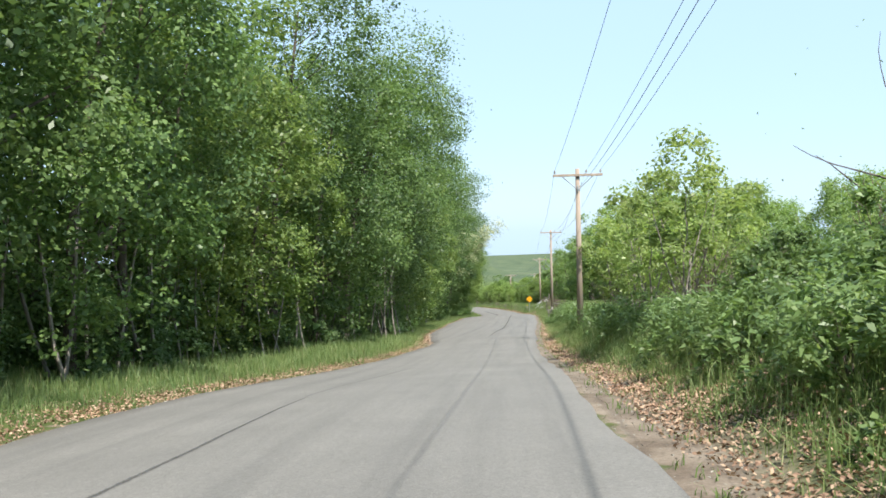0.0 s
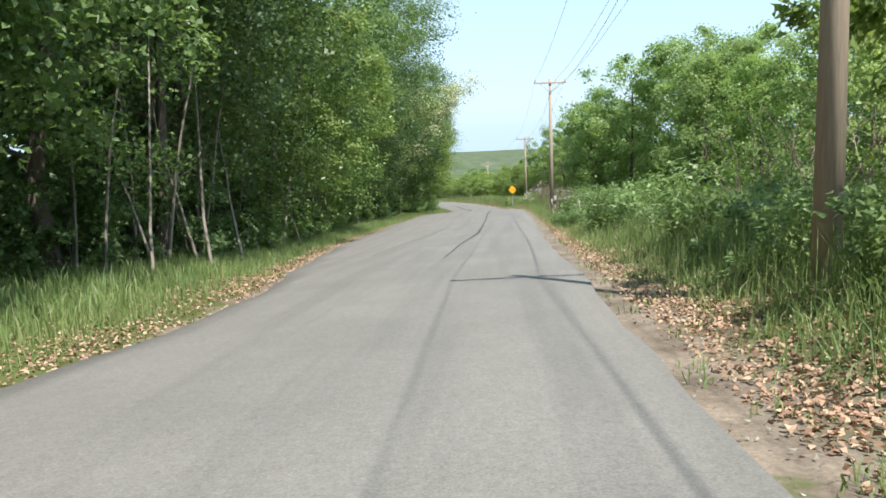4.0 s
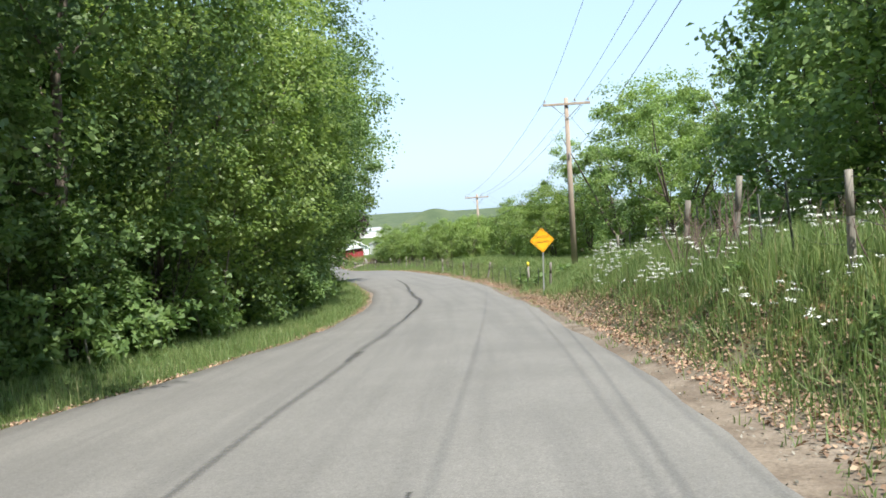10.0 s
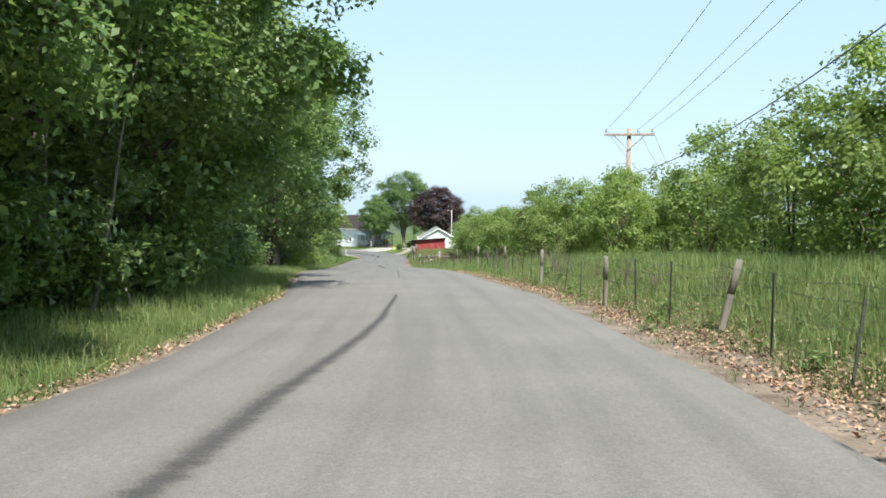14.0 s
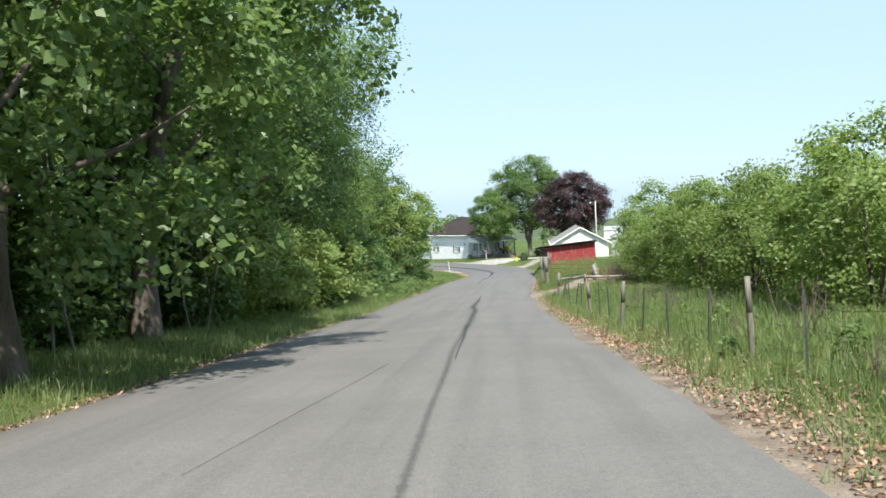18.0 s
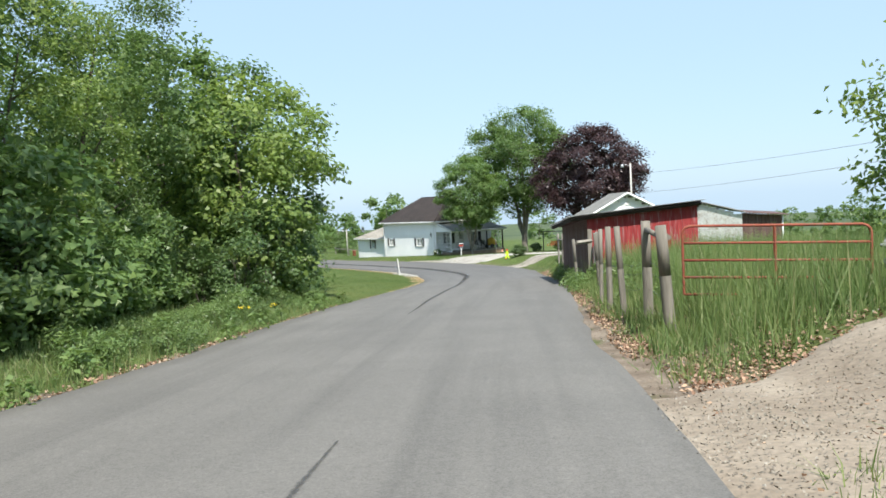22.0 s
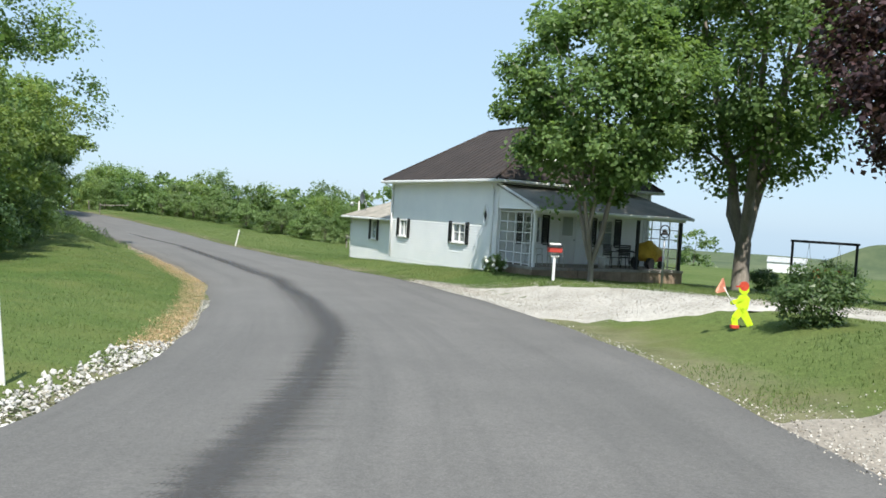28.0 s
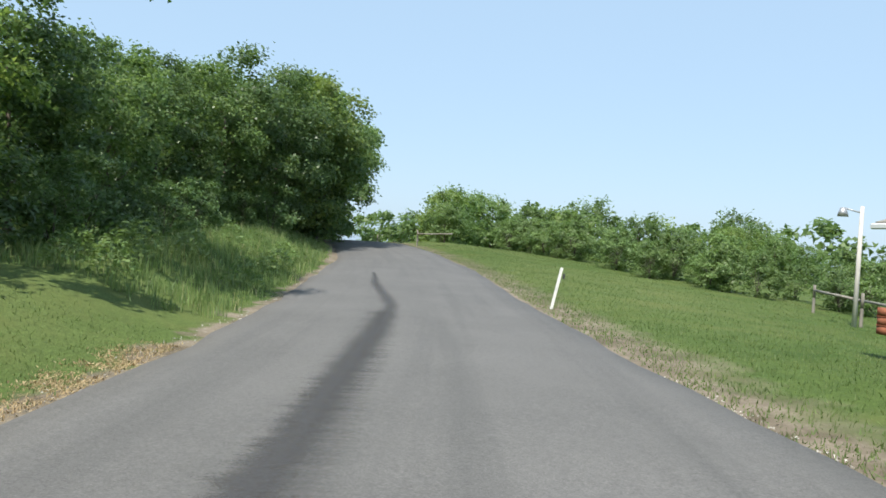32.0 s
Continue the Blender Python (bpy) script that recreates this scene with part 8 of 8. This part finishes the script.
band("bank_grass", 1, 44, 284, VERGE_IN_R, 5.5, 260000, 0.27, 0.0145, M["tall_grass"], "dense green meadow grass along the right road bank", 0.95, 0.22, 9, 0.65, keep=off_drive, plain=True)
band("bank_grass", 1, 152, 184, 1.5, 4.6, 30000, 0.5, 0.012, M["tall_grass"], "waist-high seeding grass on the steep bank", 1.0, 0.2, 9, 0.4)
band("bank_grass", 1, 64, 102, 1.6, 5.0, 14000, 0.6, 0.011, M["tall_grass"], "tall green grass under the saplings", 1.0, 0.2, 9, 0.5)
band("shoulder_tufts", 1, 44, 326, 0.1, 1.4, 9000, 0.14, 0.014, M["tall_grass"], "small green grass tufts on the bare shoulder", 1.0, 0.08, 9, 0.7, keep=off_drive)
band("field_grass", 1, 110, 300, 4.6, 17.0, 260000, 0.34, 0.017, M["tall_grass"], "tall green meadow grass in the fenced field", 1.0, 0.3, 9, 0.5, keep=off_drive, plain=True)
band("field_grass", 1, 283, 312, 1.1, 12.0, 60000, 0.8, 0.014, M["tall_grass"], "waist-high seeding grass before the shed", 1.0, 0.2, 9, 0.35, keep=off_drive, plain=True)
band("field_grass", 1, 284, 317, 0.55, 12.0, 100000, 0.34, 0.02, M["tall_grass"], "tall rank green grass round the shed", 1.3, 0.16, 9, 0.5, keep=off_drive, plain=True)
band("lawn_grass", -1, 296, 372, 0.45, 11.0, 130000, 0.065, 0.018, M["lawn_blade"], "mown green lawn grass inside the bend", 1.5, 0.25, lean=0.6, plain=True)
band("lawn_grass", 1, 314, 362, 0.3, 14.0, 150000, 0.07, 0.018, M["lawn_blade"], "mown green lawn grass before the house", 1.4, 0.25, lean=0.6, keep=off_drive, plain=True)
band("lawn_grass", 1, 352, 430, 0.2, 16.0, 120000, 0.08, 0.02, M["lawn_blade"], "mown green lawn grass on the slope by the road", 1.6, 0.25, lean=0.6, plain=True)
band("rough_grass", -1, 374, 440, 0.4, 7.0, 30000, 0.34, 0.018, M["tall_grass"], "rank green grass and weeds below the woods", 1.0)
band("straw_edge", -1, 303, 322, 0.0, 0.32, 7000, 0.05, 0.026, M["straw"], "thin dry tan grass strip along the inner road edge", 1.0, 0.08, lean=1.8, plain=True)
band("straw_edge", -1, 322, 334.5, -0.05, 0.75, 36000, 0.05, 0.026, M["straw"], "dry tan straw strip along the inner road edge", 1.0, 0.1, lean=1.9, plain=True)
band("straw_edge", -1, 341, 371, -0.05, 0.62, 64000, 0.05, 0.026, M["straw"], "dry tan straw strip along the inner road edge", 1.0, 0.1, lean=1.9, plain=True)


def litter(name, side, s0, s1, near, far, n, lab, mat, size=0.062):
    s = GR.uniform(s0, s1, n)
    near_, far_ = (along(t, s) if isinstance(t, list) else t for t in (near, far))
    off = near_ + (far_ - near_) * GR.beta(1.6, 1.8, n)
    lat = along(RIGHT_EDGE, s) + off if side > 0 else along(LEFT_EDGE, s) - off
    clump = np.sin(s * 1.3 + 2 * np.sin(s * 0.31)) + GR.normal(0, 0.8, n)
    ok = clump > -0.9
    x, y, _ = place_on(s[ok], lat[ok])
    z = lie(x, y) + GR.uniform(0.008, 0.045, ok.sum())
    lv, lf = leaves(GR, np.stack([x, y, z], 1), size, size * 0.65, 0.0, None, size < 0.05)
    return tagged(new(name, mesh_of(name, lv, lf, [mat])), lab, "leaf litter", kind="stuff")


litter("leaf_litter", 1, 44, 180, 0.3, [(44, 2.4), (90, 2.2), (150, 2.0), (165, 2.3), (180, 2.2)], 80000, "dry tan fallen leaves along the right shoulder", M["litter"])
litter("leaf_litter", 1, 180, 314, 0.25, 1.9, 56000, "dry tan fallen leaves along the right shoulder", M["litter"])
litter("leaf_litter", 1, 272, 285, 0.3, 4.5, 5000, "dry tan fallen leaves on the field entrance", M["litter"])
litter("leaf_litter", 1, 284, 320, 0.02, 1.2, 20000, "dry tan fallen leaves below the fence by the shed", M["litter"])
litter("leaf_litter", -1, 44, 96, 0.05, 2.0, 16000, "dry tan fallen leaves along the left shoulder", M["litter"])
litter("leaf_litter", -1, 96, 122, 0.05, 1.1, 5000, "dry tan fallen leaves along the left shoulder", M["litter"])
litter("leaf_litter", -1, 120, 300, -0.05, 0.45, 9000, "dry tan fallen leaves along the left shoulder", M["litter"], 0.07)
# loose grit and twigs on the shoulders
M["grit"] = leafy("grit", ((0.0, (0.20, 0.18, 0.16)), (0.5, (0.34, 0.32, 0.29)), (1.0, (0.52, 0.50, 0.47))), 0.0, 0.9, 0.0)
M["grit_dark"] = leafy("grit_dark", ((0.0, (0.10, 0.085, 0.07)), (0.5, (0.20, 0.18, 0.155)), (1.0, (0.33, 0.31, 0.28))), 0.0, 0.9, 0.0)
litter("shoulder_grit", -1, 333, 342, -0.1, 0.7, 2600, "small white stones between the edge rocks", M["grit"], 0.05)
litter("shoulder_grit", -1, 342, 350, -0.55, 0.1, 14000, "pale gravel spilt on the inner road edge", M["grit"], 0.04)
litter("shoulder_grit", 1, 44, 325, -0.25, 0.9, 14000, "loose grey-brown grit along the right road edge", M["grit_dark"], 0.035)
litter("shoulder_grit", 1, 325, 370, -0.25, 0.3, 4000, "loose pale grit along the right road edge", M["grit"], 0.035)
litter("shoulder_grit", -1, 44, 390, -0.2, 0.4, 9000, "loose pale grit along the left road edge", M["grit"], 0.03)

# broad-leaved weeds
def weed_model(seed, n, size, h):
    rr = np.random.default_rng(seed)
    root = thing("weed", (0, 0, 0), "", "weeds")
    pts, out = [], []
    for k in range(n):
        a, u = rr.uniform(0, 6.28), rr.random()
        pts.append((math.cos(a) * (0.12 + 0.35 * u) * h * 1.3, math.sin(a) * (0.12 + 0.35 * u) * h * 1.3, h * (0.15 + 0.85 * (1 - u) * rr.uniform(0.6, 1))))
        out.append((math.cos(a), math.sin(a), 0.15))
    lv, lf = leaves(rr, np.array(pts), size, size * 0.5, 0.1, np.array(out) * 1.6)
    part_mesh("leaves", mesh_of("leaves", lv, lf, [M["weed"]]), root)
    vs, fs = [], []
    for k in range(5):
        pth = limb_path(rr, (rr.normal(0, 0.06), rr.normal(0, 0.06), -0.05), (rr.normal(0, 0.3), rr.normal(0, 0.3), 1), h * 0.9, 0.2, 3)
        v, f_ = tube(pth, [0.008, 0.007, 0.005, 0.003], 4)
        o = len(vs)
        vs.extend(v)
        fs.extend(tuple(i + o for i in q) for q in f_)
    part_mesh("stem_clump", mesh_of("stem_clump", [tuple(v) for v in vs], np.array(fs), [M["weed"]], True), root)
    MODELS.append(root)
    return root


BROAD = weed_model(51, 34, 0.34, 0.55)
SMALL = weed_model(52, 60, 0.13, 0.45)
TALLW = weed_model(53, 120, 0.14, 0.9)
WEEDS = "weeds along the road"
scatter(BROAD, 186, 196, 3.9, 5.2, 7, "broad-leaved green dock plant on the bank", "weeds", WEEDS, 0.7, 1.0)
scatter(BROAD, 300, 310, 2.2, 2.7, 12, "large-leaved green burdock plant by the fence", "weeds", WEEDS, 0.7, 0.95)
scatter(BROAD, 60, 125, 3.0, 4.2, 9, "broad-leaved green dock plant on the bank", "weeds", WEEDS, 0.5, 0.8)
scatter(SMALL, 46, 135, 2.9, 4.4, 40, "small leafy green weed on the shoulder", "weeds", WEEDS, 0.7, 1.2)
scatter(SMALL, 135, 270, 3.4, 4.6, 44, "small leafy green weed on the shoulder", "weeds", WEEDS, 0.6, 1.1)
scatter(TALLW, 64, 125, 3.2, 4.8, 36, "tall leafy green weed stems on the bank", "weeds", WEEDS, 0.45, 0.75)
scatter(TALLW, 46, 66, 3.5, 6.2, 62, "tall leafy green weed stems on the bank", "weeds", WEEDS, 0.8, 1.25)
scatter(SHRUB, 104, 110, 3.2, 4.2, 5, "dense dark green leafy weeds beside the shoulder", "weeds", WEEDS, 0.22, 0.3)
scatter(LOW, 112, 119, 2.6, 3.2, 6, "dense dark green leafy weeds beside the shoulder", "weeds", WEEDS, 0.4, 0.55)
scatter(TALLW, 298, 313, 2.1, 2.5, 26, "tall leafy green weed stems against the shed", "weeds", WEEDS, 0.55, 0.95)
scatter(TALLW, 288, 316, 2.6, 3.3, 24, "tall leafy green weed stems by the fence", "weeds", WEEDS, 0.5, 0.85)
scatter(TALLW, 374, 392, -7.5, -4.4, 26, "tall leafy green weed stems below the woods", "weeds", WEEDS, 0.7, 1.1)
scatter(SMALL, 280, 302, -7.5, -5.6, 16, "small leafy green weed on the verge", "weeds", WEEDS, 0.8, 1.3)

# white umbels on the bank and yellow iris on the verge
M["umbel"] = surface("umbel", (0.62, 0.64, 0.58), (0.82, 0.82, 0.78), 60, 8, 0.8, 0.003)
M["iris"] = surface("iris", (0.75, 0.55, 0.03), (0.88, 0.70, 0.06), 60, 8, 0.7, 0.003)


def flower_model(seed, name, mat, n, h, size):
    rr = np.random.default_rng(seed)
    root = thing(name, (0, 0, 0), "", "flower")
    vs, fs = [], []
    for k in range(n):
        pth = limb_path(rr, (rr.normal(0, 0.16), rr.normal(0, 0.16), -0.05), (rr.normal(0, 0.15), rr.normal(0, 0.15), 1), h * rr.uniform(0.75, 1.1), 0.12, 3)
        v, f_ = tube(pth, [0.007, 0.006, 0.005, 0.003], 4)
        o = len(vs)
        vs.extend(v)
        fs.extend(tuple(i + o for i in q) for q in f_)
        tip = np.array(pth[-1])
        m = 14
        pts = tip + np.stack([rr.normal(0, size, m), rr.normal(0, size, m), rr.normal(0, size * 0.35, m)], 1)
        lv, lf = leaves(rr, pts, size * 0.9, size * 0.8, 0.0)
        part_mesh("flower_head", mesh_of("flower_head", lv, lf, [M[mat]]), root)
    part_mesh("stem_clump", mesh_of("stem_clump", [tuple(v) for v in vs], np.array(fs), [M["weed"]], True), root)
    MODELS.append(root)
    return root


UMBEL = flower_model(61, "wild_flower", "umbel", 6, 0.72, 0.034)
IRIS = flower_model(62, "iris", "iris", 3, 0.55, 0.05)
scatter(UMBEL, 156, 177, 3.3, 4.7, 46, "white-flowered wild umbels on the grassy bank", "flower", "wild flowers", 0.7, 1.0)
plant(IRIS, -25.3, 194.8, 0, 1.0, "yellow iris flowers on the verge", "flower")

# loose stones on the drives
def drive_stones(name, stations, n, lab, mat="grit"):
    st = smooth_line(stations, 14)
    k = GR.integers(0, len(st) - 1, n)
    u = GR.random(n)[:, None]
    c = st[k] * (1 - u) + st[k + 1] * u
    off = GR.uniform(-1, 1, (n, 2)) * c[:, 2:3]
    x, y = c[:, 0] + off[:, 0], c[:, 1] + off[:, 1]
    s_, l_ = road_coords(x, y)
    ok = l_ > along(RIGHT_EDGE, s_) - 0.2
    x, y = x[ok], y[ok]
    z = ground_z(x, y) + 0.085
    lv, lf = leaves(GR, np.stack([x, y, z], 1), 0.024, 0.02, 0.0)
    return tagged(new(name, mesh_of(name, lv, lf, [M[mat]])), lab, "gravel", kind="stuff")


drive_stones("drive_gravel", [(-41.2, 255.7, 0.5), (-39.6, 254.3, 0.9), (-37.2, 252.2, 1.5), (-33.6, 249.4, 1.8), (-29.0, 248.2, 1.4), (-23.5, 248.0, 1.4)], 30000, "loose pale gravel on the house drive")
drive_stones("drive_gravel", [(-31.0, 233.6, 2.4), (-28.6, 235.6, 2.0), (-25.8, 238.9, 1.6), (-22.6, 242.4, 1.4)], 10000, "loose grey gravel on the garage drive")
drive_stones("entrance_gravel", [(-15.6, 181.6, 1.8), (-14.6, 182.2, 1.7), (-12.4, 184.6, 1.4), (-9.5, 186.0, 1.3)], 6000, "loose grey gravel on the field entrance", "grit_dark")
scatter(LOW, 280, 303, -8.2, -6.2, 30, "low leafy green weed clump on the verge", "weeds", WEEDS, 0.3, 0.55)

for model in MODELS:
    drop(model)
